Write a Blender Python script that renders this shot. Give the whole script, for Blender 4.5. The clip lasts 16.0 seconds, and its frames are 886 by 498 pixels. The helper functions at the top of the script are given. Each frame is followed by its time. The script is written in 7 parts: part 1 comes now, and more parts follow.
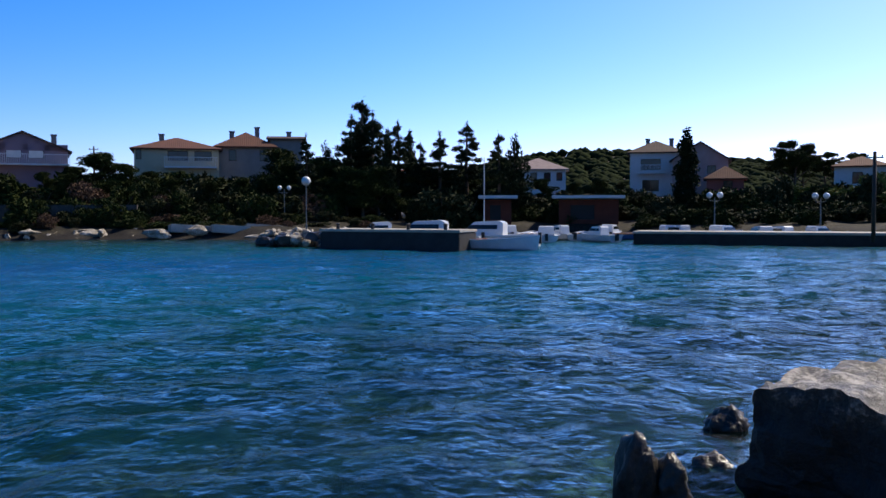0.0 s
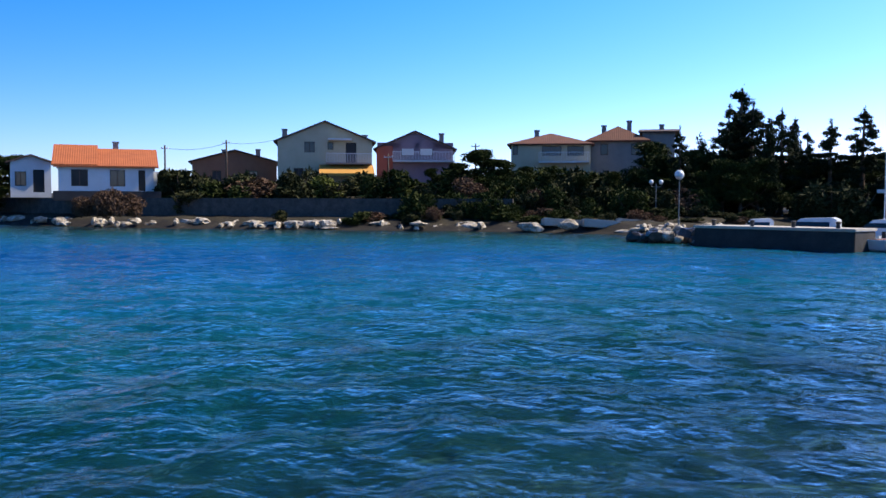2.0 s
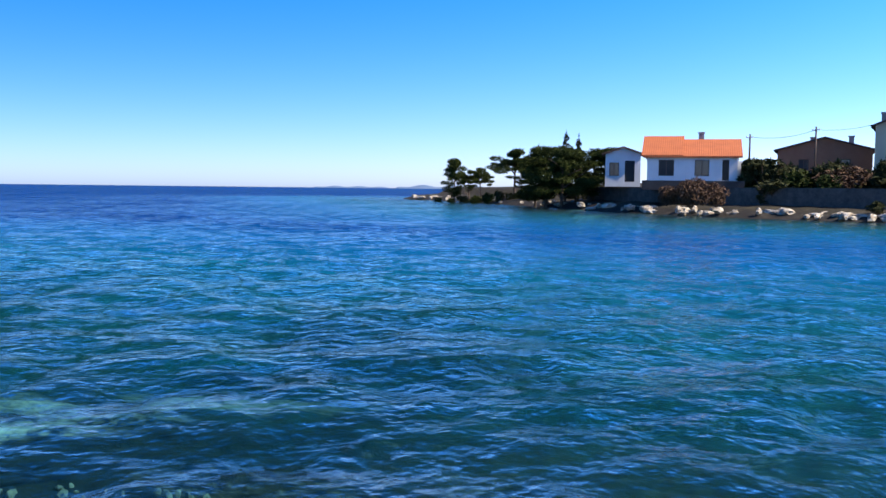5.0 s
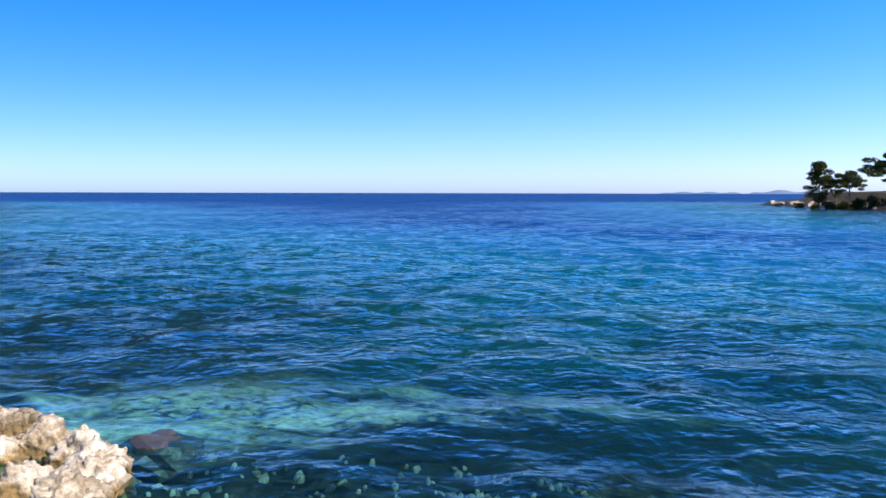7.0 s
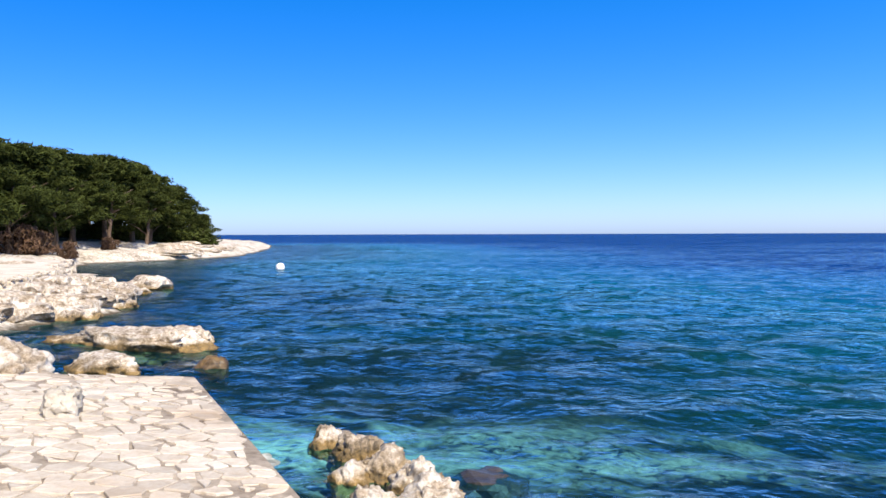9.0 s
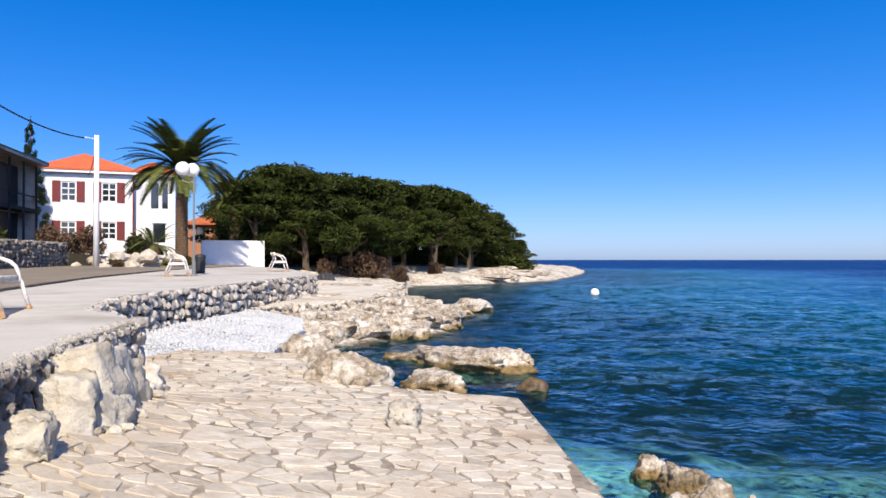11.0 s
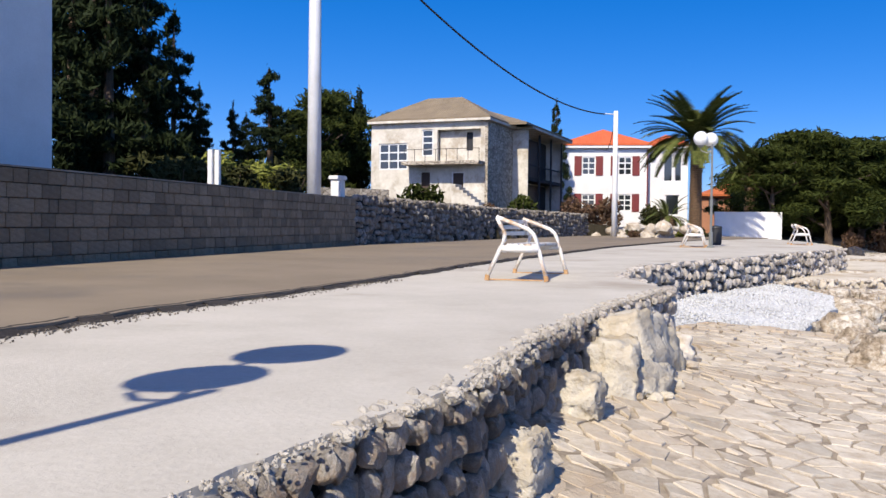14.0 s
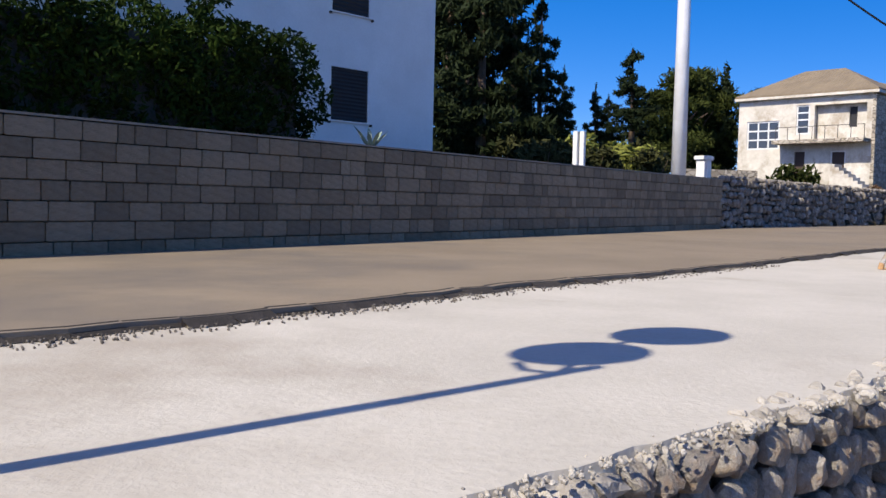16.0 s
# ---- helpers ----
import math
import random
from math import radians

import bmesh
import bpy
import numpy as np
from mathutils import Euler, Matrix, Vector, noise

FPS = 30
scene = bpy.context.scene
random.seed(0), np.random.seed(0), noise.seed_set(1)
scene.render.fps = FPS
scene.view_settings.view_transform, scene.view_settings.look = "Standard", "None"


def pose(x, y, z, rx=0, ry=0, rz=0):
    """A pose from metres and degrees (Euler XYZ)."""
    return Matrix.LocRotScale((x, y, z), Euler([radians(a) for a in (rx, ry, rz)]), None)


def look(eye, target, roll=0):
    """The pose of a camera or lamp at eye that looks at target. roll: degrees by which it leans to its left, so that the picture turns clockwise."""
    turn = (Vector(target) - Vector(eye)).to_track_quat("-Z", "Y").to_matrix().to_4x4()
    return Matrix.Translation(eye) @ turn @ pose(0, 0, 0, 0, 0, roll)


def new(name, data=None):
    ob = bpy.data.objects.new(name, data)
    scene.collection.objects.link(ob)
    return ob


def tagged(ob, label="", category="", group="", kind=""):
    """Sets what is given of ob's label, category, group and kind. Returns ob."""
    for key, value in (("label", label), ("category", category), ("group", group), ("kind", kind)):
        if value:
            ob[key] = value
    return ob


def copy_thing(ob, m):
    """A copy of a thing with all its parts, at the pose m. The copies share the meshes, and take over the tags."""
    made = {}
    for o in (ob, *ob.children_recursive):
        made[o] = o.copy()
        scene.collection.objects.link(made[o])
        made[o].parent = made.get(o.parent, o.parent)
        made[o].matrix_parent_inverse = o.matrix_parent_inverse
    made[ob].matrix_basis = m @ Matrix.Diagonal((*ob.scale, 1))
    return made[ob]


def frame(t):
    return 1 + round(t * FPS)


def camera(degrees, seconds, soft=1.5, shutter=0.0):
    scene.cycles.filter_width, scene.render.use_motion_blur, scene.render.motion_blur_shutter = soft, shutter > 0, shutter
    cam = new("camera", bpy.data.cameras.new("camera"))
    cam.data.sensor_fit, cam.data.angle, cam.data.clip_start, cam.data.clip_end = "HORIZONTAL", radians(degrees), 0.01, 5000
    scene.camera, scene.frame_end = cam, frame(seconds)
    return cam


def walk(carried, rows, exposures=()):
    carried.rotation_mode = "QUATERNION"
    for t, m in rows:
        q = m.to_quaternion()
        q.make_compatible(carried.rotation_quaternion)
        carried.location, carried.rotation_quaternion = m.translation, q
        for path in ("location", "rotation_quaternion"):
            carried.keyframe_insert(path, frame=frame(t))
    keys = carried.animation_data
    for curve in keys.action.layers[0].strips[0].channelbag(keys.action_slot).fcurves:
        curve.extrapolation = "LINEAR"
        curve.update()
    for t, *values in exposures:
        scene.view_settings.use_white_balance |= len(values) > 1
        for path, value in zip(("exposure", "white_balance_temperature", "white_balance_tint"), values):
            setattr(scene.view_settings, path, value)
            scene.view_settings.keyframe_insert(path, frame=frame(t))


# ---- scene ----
cam = camera(53.48, 16.0)
PATH = [
    (0.0, pose(0.284, 0.024, 2.150, 87.351, 0.106, -0.000)),
    (0.5, pose(0.215, 0.217, 2.172, 87.083, 0.024, 6.247)),
    (1.0, pose(0.144, 0.405, 2.193, 86.813, -0.052, 12.120)),
    (1.5, pose(0.070, 0.572, 2.212, 86.815, -0.190, 17.193)),
    (2.0, pose(-0.011, 0.713, 2.226, 86.910, -0.188, 23.663)),
    (2.5, pose(-0.101, 0.814, 2.228, 87.291, -0.309, 29.228)),
    (3.0, pose(-0.199, 0.881, 2.212, 87.378, -0.762, 35.250)),
    (3.5, pose(-0.302, 0.920, 2.171, 87.289, -0.553, 40.777)),
    (4.0, pose(-0.389, 0.926, 2.129, 87.024, -0.655, 47.406)),
    (4.5, pose(-0.442, 0.897, 2.105, 86.431, -0.812, 53.506)),
    (5.0, pose(-0.452, 0.832, 2.094, 86.059, -0.642, 60.099)),
    (7.3, pose(-0.314, 0.421, 2.128, 86.616, -0.034, 85.024)),
    (7.5, pose(-0.306, 0.401, 2.130, 86.834, 0.040, 86.798)),
    (8.0, pose(-0.313, 0.397, 2.145, 87.435, 0.205, 92.310)),
    (8.5, pose(-0.333, 0.393, 2.155, 88.306, 0.147, 97.493)),
    (9.0, pose(-0.333, 0.378, 2.161, 89.013, 0.164, 102.693)),
    (11.5, pose(-0.174, 0.287, 2.179, 90.626, -0.090, 127.769)),
    (12.0, pose(-0.151, 0.221, 2.178, 90.335, -0.196, 132.701)),
    (12.5, pose(-0.136, 0.135, 2.169, 89.950, -0.348, 137.796)),
    (13.0, pose(-0.146, 0.066, 2.158, 89.423, -0.427, 142.659)),
    (13.5, pose(-0.192, -0.011, 2.150, 89.103, -0.569, 148.845)),
    (14.0, pose(-0.210, -0.058, 2.144, 88.686, -0.634, 155.168)),
    (14.5, pose(-0.217, -0.085, 2.136, 88.444, -0.776, 161.300)),
    (15.0, pose(-0.216, -0.116, 2.125, 88.332, -0.916, 166.924)),
    (15.5, pose(-0.178, -0.155, 2.116, 87.848, -1.093, 172.545)),
    (16.0, pose(-0.117, -0.186, 2.113, 87.155, -1.275, 178.126)),
]
walk(cam, PATH, [(0.0, 0.10), (2.5, 0.80), (5.0, 1.0), (9.0, 0.92), (11.5, 0.58), (14.0, 0.52), (16.0, 0.54)])

# ---- light ----
SUN_HEADING, SUN_HEIGHT = -49.7, 44.0
world = bpy.data.worlds.new("sky")
scene.world = world
world.use_nodes = True
wn = world.node_tree.nodes
sky = wn.new("ShaderNodeTexSky")
sky.sky_type = "NISHITA"
sky.sun_disc = False
sky.sun_elevation = radians(SUN_HEIGHT)
sky.sun_rotation = radians(-SUN_HEADING)
sky.altitude, sky.air_density, sky.dust_density, sky.ozone_density = 0, 0.6, 0.65, 3.0
deep = wn.new("ShaderNodeHueSaturation")
deep.inputs["Hue"].default_value, deep.inputs["Saturation"].default_value = 0.502, 1.42
cool = wn.new("ShaderNodeMix")
cool.data_type, cool.blend_type = "RGBA", "MULTIPLY"
cool.inputs[0].default_value = 1.0
cool.inputs[7].default_value = (0.885, 0.895, 1.09, 1)
soft_sky = wn.new("ShaderNodeGamma")
soft_sky.inputs["Gamma"].default_value = 0.85
world.node_tree.links.new(sky.outputs["Color"], cool.inputs[6])
world.node_tree.links.new(cool.outputs[2], soft_sky.inputs["Color"])
world.node_tree.links.new(soft_sky.outputs["Color"], deep.inputs["Color"])
# haze scatters the light forward: the sky brightens and pales smoothly towards the sun
a, e = radians(SUN_HEADING), radians(SUN_HEIGHT)
TO_SUN = Vector((-math.sin(a) * math.cos(e), math.cos(a) * math.cos(e), math.sin(e)))
facing = wn.new("ShaderNodeVectorMath")
facing.operation = "DOT_PRODUCT"
facing.inputs[1].default_value = TO_SUN
world.node_tree.links.new(wn.new("ShaderNodeTexCoord").outputs["Generated"], facing.inputs[0])
glow = wn.new("ShaderNodeMapRange")
glow.interpolation_type = "SMOOTHERSTEP"
for socket, value in (("From Min", -0.95), ("From Max", 1.15), ("To Min", 0.0), ("To Max", 1.0)):
    glow.inputs[socket].default_value = value
world.node_tree.links.new(facing.outputs["Value"], glow.inputs["Value"])
height = wn.new("ShaderNodeSeparateXYZ")
world.node_tree.links.new(facing.inputs[0].links[0].from_socket, height.inputs[0])
low = wn.new("ShaderNodeMapRange")
low.interpolation_type = "SMOOTHSTEP"
for socket, value in (("From Min", 0.05), ("From Max", 0.95), ("To Min", 1.0), ("To Max", 0.2)):
    low.inputs[socket].default_value = value
world.node_tree.links.new(height.outputs["Z"], low.inputs["Value"])
veil = wn.new("ShaderNodeMath")
veil.operation = "MULTIPLY"
world.node_tree.links.new(glow.outputs["Result"], veil.inputs[0])
world.node_tree.links.new(low.outputs["Result"], veil.inputs[1])
haze = wn.new("ShaderNodeMix")
haze.data_type = "RGBA"
haze.inputs[6].default_value, haze.inputs[7].default_value = (1, 1, 1, 1), (3.5, 2.95, 2.6, 1)
world.node_tree.links.new(veil.outputs[0], haze.inputs[0])
hazy = wn.new("ShaderNodeMix")
hazy.data_type, hazy.blend_type, hazy.clamp_result = "RGBA", "MULTIPLY", False
hazy.inputs[0].default_value = 1.0
world.node_tree.links.new(deep.outputs["Color"], hazy.inputs[6])
world.node_tree.links.new(haze.outputs[2], hazy.inputs[7])
world.node_tree.links.new(hazy.outputs[2], wn["Background"].inputs["Color"])
wn["Background"].inputs["Strength"].default_value = 0.121
sun = new("sun", bpy.data.lights.new("sun", "SUN"))
sun.data.energy, sun.data.angle, sun.data.color = 5.0, radians(0.5), (1.0, 0.905, 0.75)
sun.matrix_world = look((0, 0, 60), Vector((0, 0, 60)) - TO_SUN)

# ---- materials ----


ALBEDO_SCALE = 0.82  # scales down every painted or stony colour, to deepen shade against the sun


def nodes_of(name):
    m = bpy.data.materials.new(name)
    m.use_nodes = True
    return m, m.node_tree, m.node_tree.nodes["Principled BSDF"]


def ramp(tree, source, stops):
    r = tree.nodes.new("ShaderNodeValToRGB")
    while len(r.color_ramp.elements) < len(stops):
        r.color_ramp.elements.new(0.5)
    for el, (p, c) in zip(r.color_ramp.elements, stops):
        el.position, el.color = p, (*c, 1)
    tree.links.new(source, r.inputs["Fac"])
    return r.outputs["Color"]


def noise_node(tree, coord, scale, detail=6, rough=0.6, stretch=None):
    if stretch:
        mp = tree.nodes.new("ShaderNodeMapping")
        mp.inputs["Scale"].default_value = stretch
        tree.links.new(coord, mp.inputs["Vector"])
        coord = mp.outputs["Vector"]
    n = tree.nodes.new("ShaderNodeTexNoise")
    n.inputs["Scale"].default_value, n.inputs["Detail"].default_value, n.inputs["Roughness"].default_value = scale, detail, rough
    tree.links.new(coord, n.inputs["Vector"])
    return n.outputs["Fac"]


def mixed(tree, fac, c1, c2, how="MIX"):
    m = tree.nodes.new("ShaderNodeMix")
    m.data_type, m.blend_type = "RGBA", how
    if isinstance(fac, float):
        m.inputs["Factor"].default_value = fac
    else:
        tree.links.new(fac, m.inputs["Factor"])
    for k, c in (("A", c1), ("B", c2)):
        sock = [s for s in m.inputs if s.name == k and s.type == "RGBA"][0]
        if isinstance(c, tuple):
            sock.default_value = (*c, 1)
        else:
            tree.links.new(c, sock)
    return [s for s in m.outputs if s.type == "RGBA"][0]


def math_node(tree, op, x, y=0.5):
    m = tree.nodes.new("ShaderNodeMath")
    m.operation = op
    for i, v in enumerate((x, y)):
        if isinstance(v, (int, float)):
            m.inputs[i].default_value = v
        else:
            tree.links.new(v, m.inputs[i])
    return m.outputs[0]


def surface(name, dark, light, scale=3.0, rough=0.8, bump=0.3, fine=40.0, metal=0.0, stain=None, stain_scale=0.6, per_object=0.0, coord="Object", spec=0.3, stretch=None, per_island=0.0):
    """A two-scale mottled surface: broad variation, fine grain, optional stains."""
    m, tree, bsdf = nodes_of(name)
    tc = tree.nodes.new("ShaderNodeTexCoord").outputs[coord] if coord != "World" else tree.nodes.new("ShaderNodeNewGeometry").outputs["Position"]
    broad = noise_node(tree, tc, scale, 6, 0.65, stretch)
    grain = noise_node(tree, tc, fine, 4, 0.7, stretch)
    both = math_node(tree, "ADD", math_node(tree, "MULTIPLY", broad, 0.65), math_node(tree, "MULTIPLY", grain, 0.35))
    dark, light = tuple(c * ALBEDO_SCALE for c in dark), tuple(c * ALBEDO_SCALE for c in light)
    col = ramp(tree, both, [(0.33, dark), (0.67, light)])
    if stain:
        s = ramp(tree, noise_node(tree, tc, stain_scale, 5, 0.7), [(0.5, (0, 0, 0)), (0.68, (1, 1, 1))])
        col = mixed(tree, s, col, tuple(c * ALBEDO_SCALE for c in stain))
    if per_object or per_island:
        if per_object:
            rnd = tree.nodes.new("ShaderNodeObjectInfo").outputs["Random"]
        else:
            rnd = tree.nodes.new("ShaderNodeNewGeometry").outputs["Random Per Island"]
        k = per_object or per_island
        shade = ramp(tree, rnd, [(0.0, (1 - k,) * 3), (0.5, (1 - k * 0.3, 1 - k * 0.36, 1 - k * 0.42)), (1.0, (1, 1, 1))])
        col = mixed(tree, 1.0, col, shade, "MULTIPLY")
    tree.links.new(col, bsdf.inputs["Base Color"])
    bsdf.inputs["Roughness"].default_value, bsdf.inputs["Metallic"].default_value = rough, metal
    bsdf.inputs["Specular IOR Level"].default_value = spec
    if bump:
        b = tree.nodes.new("ShaderNodeBump")
        b.inputs["Strength"].default_value, b.inputs["Distance"].default_value = bump, 0.05
        tree.links.new(both, b.inputs["Height"])
        tree.links.new(b.outputs["Normal"], bsdf.inputs["Normal"])
    return m


def leaf_material(name, dark, light):
    m, tree, bsdf = nodes_of(name)
    rnd = tree.nodes.new("ShaderNodeNewGeometry").outputs["Random Per Island"]
    pos = tree.nodes.new("ShaderNodeNewGeometry").outputs["Position"]
    n = noise_node(tree, pos, 0.5, 3)
    both = math_node(tree, "ADD", math_node(tree, "MULTIPLY", rnd, 0.35), math_node(tree, "MULTIPLY", n, 0.65))
    tree.links.new(ramp(tree, both, [(0.2, dark), (0.8, light)]), bsdf.inputs["Base Color"])
    bsdf.inputs["Roughness"].default_value = 0.6
    bsdf.inputs["Specular IOR Level"].default_value = 0.04
    return m


def roof_material(name, dark, light):
    """Clay tiles: rows of rounded tiles with weathering."""
    m, tree, bsdf = nodes_of(name)
    dark, light = tuple(c * ALBEDO_SCALE for c in dark), tuple(c * ALBEDO_SCALE for c in light)
    tc = tree.nodes.new("ShaderNodeTexCoord").outputs["Object"]
    n = noise_node(tree, tc, 1.2, 8, 0.75)
    fine = noise_node(tree, tc, 14.0, 3, 0.7)
    both = math_node(tree, "ADD", math_node(tree, "MULTIPLY", n, 0.5), math_node(tree, "MULTIPLY", fine, 0.5))
    tree.links.new(ramp(tree, both, [(0.32, dark), (0.66, light)]), bsdf.inputs["Base Color"])
    bsdf.inputs["Roughness"].default_value = 0.85
    w = tree.nodes.new("ShaderNodeTexWave")
    w.inputs["Scale"].default_value, w.inputs["Distortion"].default_value = 1.6, 0.4
    tree.links.new(tc, w.inputs["Vector"])
    b = tree.nodes.new("ShaderNodeBump")
    b.inputs["Strength"].default_value, b.inputs["Distance"].default_value = 0.35, 0.05
    tree.links.new(w.outputs["Fac"], b.inputs["Height"])
    tree.links.new(b.outputs["Normal"], bsdf.inputs["Normal"])
    return m


def plain(name, col, rough=0.5, metal=0.0, spec=0.5):
    return surface(name, tuple(c * 0.85 for c in col), tuple(min(1, c * 1.1) for c in col), 2.0, rough, 0.05, 25.0, metal, spec=spec)


def rubble(name, dark, light, scale, depth=0.8):
    """Squared rubble masonry: each stone its own tone, joints sunk."""
    m, tree, bsdf = nodes_of(name)
    dark, light = tuple(c * ALBEDO_SCALE for c in dark), tuple(c * ALBEDO_SCALE for c in light)
    tc = tree.nodes.new("ShaderNodeTexCoord").outputs["Object"]
    mp = tree.nodes.new("ShaderNodeMapping")
    mp.inputs["Scale"].default_value = (1, 1, 1.7)
    tree.links.new(tc, mp.inputs["Vector"])
    v1 = tree.nodes.new("ShaderNodeTexVoronoi")
    v2 = tree.nodes.new("ShaderNodeTexVoronoi")
    v2.feature = "DISTANCE_TO_EDGE"
    for v in (v1, v2):
        v.inputs["Scale"].default_value = scale
        tree.links.new(mp.outputs["Vector"], v.inputs["Vector"])
    sp = tree.nodes.new("ShaderNodeSeparateColor")
    tree.links.new(v1.outputs["Color"], sp.inputs[0])
    n = noise_node(tree, tc, 3.0, 7, 0.75)
    tone = math_node(tree, "ADD", math_node(tree, "MULTIPLY", sp.outputs[0], 0.45), math_node(tree, "MULTIPLY", n, 0.6))
    col = ramp(tree, tone, [(0.2, dark), (0.75, light)])
    joint = ramp(tree, v2.outputs["Distance"], [(0.0, (0, 0, 0)), (0.09, (1, 1, 1))])
    tree.links.new(mixed(tree, joint, tuple(c * (1 - 0.5 * depth) for c in dark), col), bsdf.inputs["Base Color"])
    bsdf.inputs["Roughness"].default_value = 0.9
    b = tree.nodes.new("ShaderNodeBump")
    b.inputs["Strength"].default_value, b.inputs["Distance"].default_value = depth, 0.06
    tree.links.new(math_node(tree, "ADD", joint, math_node(tree, "MULTIPLY", n, 0.6)), b.inputs["Height"])
    tree.links.new(b.outputs["Normal"], bsdf.inputs["Normal"])
    return m


M_concrete = surface("pale_concrete", (0.44, 0.405, 0.345), (0.585, 0.545, 0.475), 0.8, 0.9, 0.25, 30.0, stain=(0.37, 0.325, 0.265), stain_scale=0.35, coord="World")
M_asphalt = surface("worn_asphalt", (0.19, 0.15, 0.105), (0.28, 0.225, 0.16), 0.5, 0.9, 0.4, 60.0, stain=(0.15, 0.13, 0.11), stain_scale=0.2, coord="World")
M_tar = surface("broken_asphalt_edge", (0.02, 0.018, 0.016), (0.06, 0.05, 0.045), 3.0, 0.95, 0.6, 40.0)
M_paving = surface("limestone_paving", (0.44, 0.36, 0.26), (0.76, 0.70, 0.59), 3.2, 0.85, 0.8, 17.0, stain=(0.46, 0.36, 0.25), stain_scale=0.8, per_object=0.26, coord="World")
M_paving_far = surface("limestone_paving_joined", (0.44, 0.36, 0.26), (0.76, 0.70, 0.59), 3.2, 0.85, 0.8, 17.0, stain=(0.46, 0.36, 0.25), stain_scale=0.8, per_island=0.26, coord="World")
M_mortar = surface("mortar_joint", (0.09, 0.062, 0.04), (0.56, 0.48, 0.37), 1.3, 0.95, 0.6, 9.0, coord="World")
M_stone = surface("grey_limestone", (0.22, 0.195, 0.17), (0.66, 0.61, 0.54), 3.0, 0.9, 0.9, 18.0, stain=(0.40, 0.27, 0.17), stain_scale=0.9, per_object=0.5)
M_stone_far = surface("grey_limestone_joined", (0.27, 0.24, 0.21), (0.72, 0.67, 0.60), 4.0, 0.9, 0.8, 22.0, per_island=0.45, coord="World")
M_fieldstone = surface("old_field_stone", (0.12, 0.105, 0.09), (0.46, 0.42, 0.365), 4.0, 0.9, 0.9, 20.0, per_island=0.5, coord="World")
M_grit = surface("dark_road_grit", (0.07, 0.06, 0.05), (0.30, 0.27, 0.23), 6.0, 0.95, 0.5, 40.0, per_island=0.5, coord="World")
# wall body coloured near black, so the gaps between stones read as shade
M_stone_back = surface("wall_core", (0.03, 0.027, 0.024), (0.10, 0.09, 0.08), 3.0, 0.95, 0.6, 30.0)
M_block = surface("concrete_block", (0.23, 0.168, 0.105), (0.40, 0.305, 0.205), 5.0, 0.92, 0.6, 45.0, per_object=0.38)
M_block_far = surface("concrete_block_joined", (0.23, 0.168, 0.105), (0.40, 0.305, 0.205), 5.0, 0.92, 0.6, 45.0, per_island=0.38, coord="World")
M_joint = surface("block_joint", (0.20, 0.165, 0.125), (0.36, 0.31, 0.245), 5.0, 0.95, 0.3, 40.0)
M_rock = surface("white_limestone_rock", (0.28, 0.215, 0.14), (0.74, 0.69, 0.60), 1.3, 0.9, 1.0, 9.0, stain=(0.30, 0.22, 0.12), stain_scale=1.1, coord="World")
M_wetrock = surface("wet_brown_rock", (0.03, 0.025, 0.018), (0.22, 0.14, 0.06), 3.0, 0.35, 0.8, 14.0, coord="World")
M_darkrock = surface("dark_wet_rock", (0.02, 0.018, 0.016), (0.10, 0.085, 0.07), 3.0, 0.3, 0.9, 14.0, coord="World")
M_pebble = surface("white_pebbles", (0.46, 0.47, 0.475), (0.64, 0.65, 0.655), 1.2, 0.85, 0.5, 14.0, per_island=0.22, coord="World")
M_white = surface("white_render", (0.66, 0.65, 0.63), (0.82, 0.81, 0.79), 0.8, 0.85, 0.1, 20.0)
M_oldwall = surface("stained_old_render", (0.47, 0.43, 0.355), (0.76, 0.72, 0.64), 1.1, 0.9, 0.5, 5.0, stain=(0.36, 0.30, 0.22), stain_scale=0.7)
M_stonewall = rubble("rubble_stone_facing", (0.24, 0.20, 0.15), (0.58, 0.51, 0.41), 2.6)
M_beige = surface("beige_render", (0.50, 0.43, 0.29), (0.60, 0.53, 0.37), 0.9, 0.9, 0.1, 20.0)
M_pink = surface("red_render", (0.360, 0.094, 0.072), (0.446, 0.137, 0.101), 0.9, 0.9, 0.1, 20.0)
M_mauve = surface("mauve_render", (0.245, 0.173, 0.216), (0.317, 0.230, 0.274), 0.9, 0.9, 0.1, 20.0)
M_grey = surface("grey_render", (0.245, 0.223, 0.202), (0.331, 0.310, 0.281), 0.9, 0.9, 0.15, 20.0)
M_shed = surface("dark_red_boards", (0.10, 0.028, 0.018), (0.18, 0.05, 0.03), 1.5, 0.8, 0.2, 20.0)
M_brown = surface("terracotta_render", (0.30, 0.14, 0.08), (0.42, 0.20, 0.11), 0.9, 0.9, 0.15, 20.0)
M_ochre = surface("ochre_awning_cloth", (0.55, 0.26, 0.05), (0.68, 0.36, 0.08), 1.5, 0.8, 0.1, 20.0)
M_roof = roof_material("orange_roof_tiles", (0.28, 0.066, 0.018), (0.54, 0.15, 0.042))
M_redroof = roof_material("red_roof_tiles", (0.46, 0.07, 0.02), (0.66, 0.15, 0.045))
M_brownroof = roof_material("rust_brown_tiles", (0.07, 0.024, 0.011), (0.18, 0.058, 0.026))
M_oldroof = roof_material("grey_weathered_tiles", (0.13, 0.10, 0.065), (0.27, 0.21, 0.135))
M_darkroof = roof_material("dark_brown_tiles", (0.05, 0.03, 0.022), (0.12, 0.068, 0.045))
M_shutter = plain("dark_red_shutter_paint", (0.16, 0.015, 0.012), 0.6)
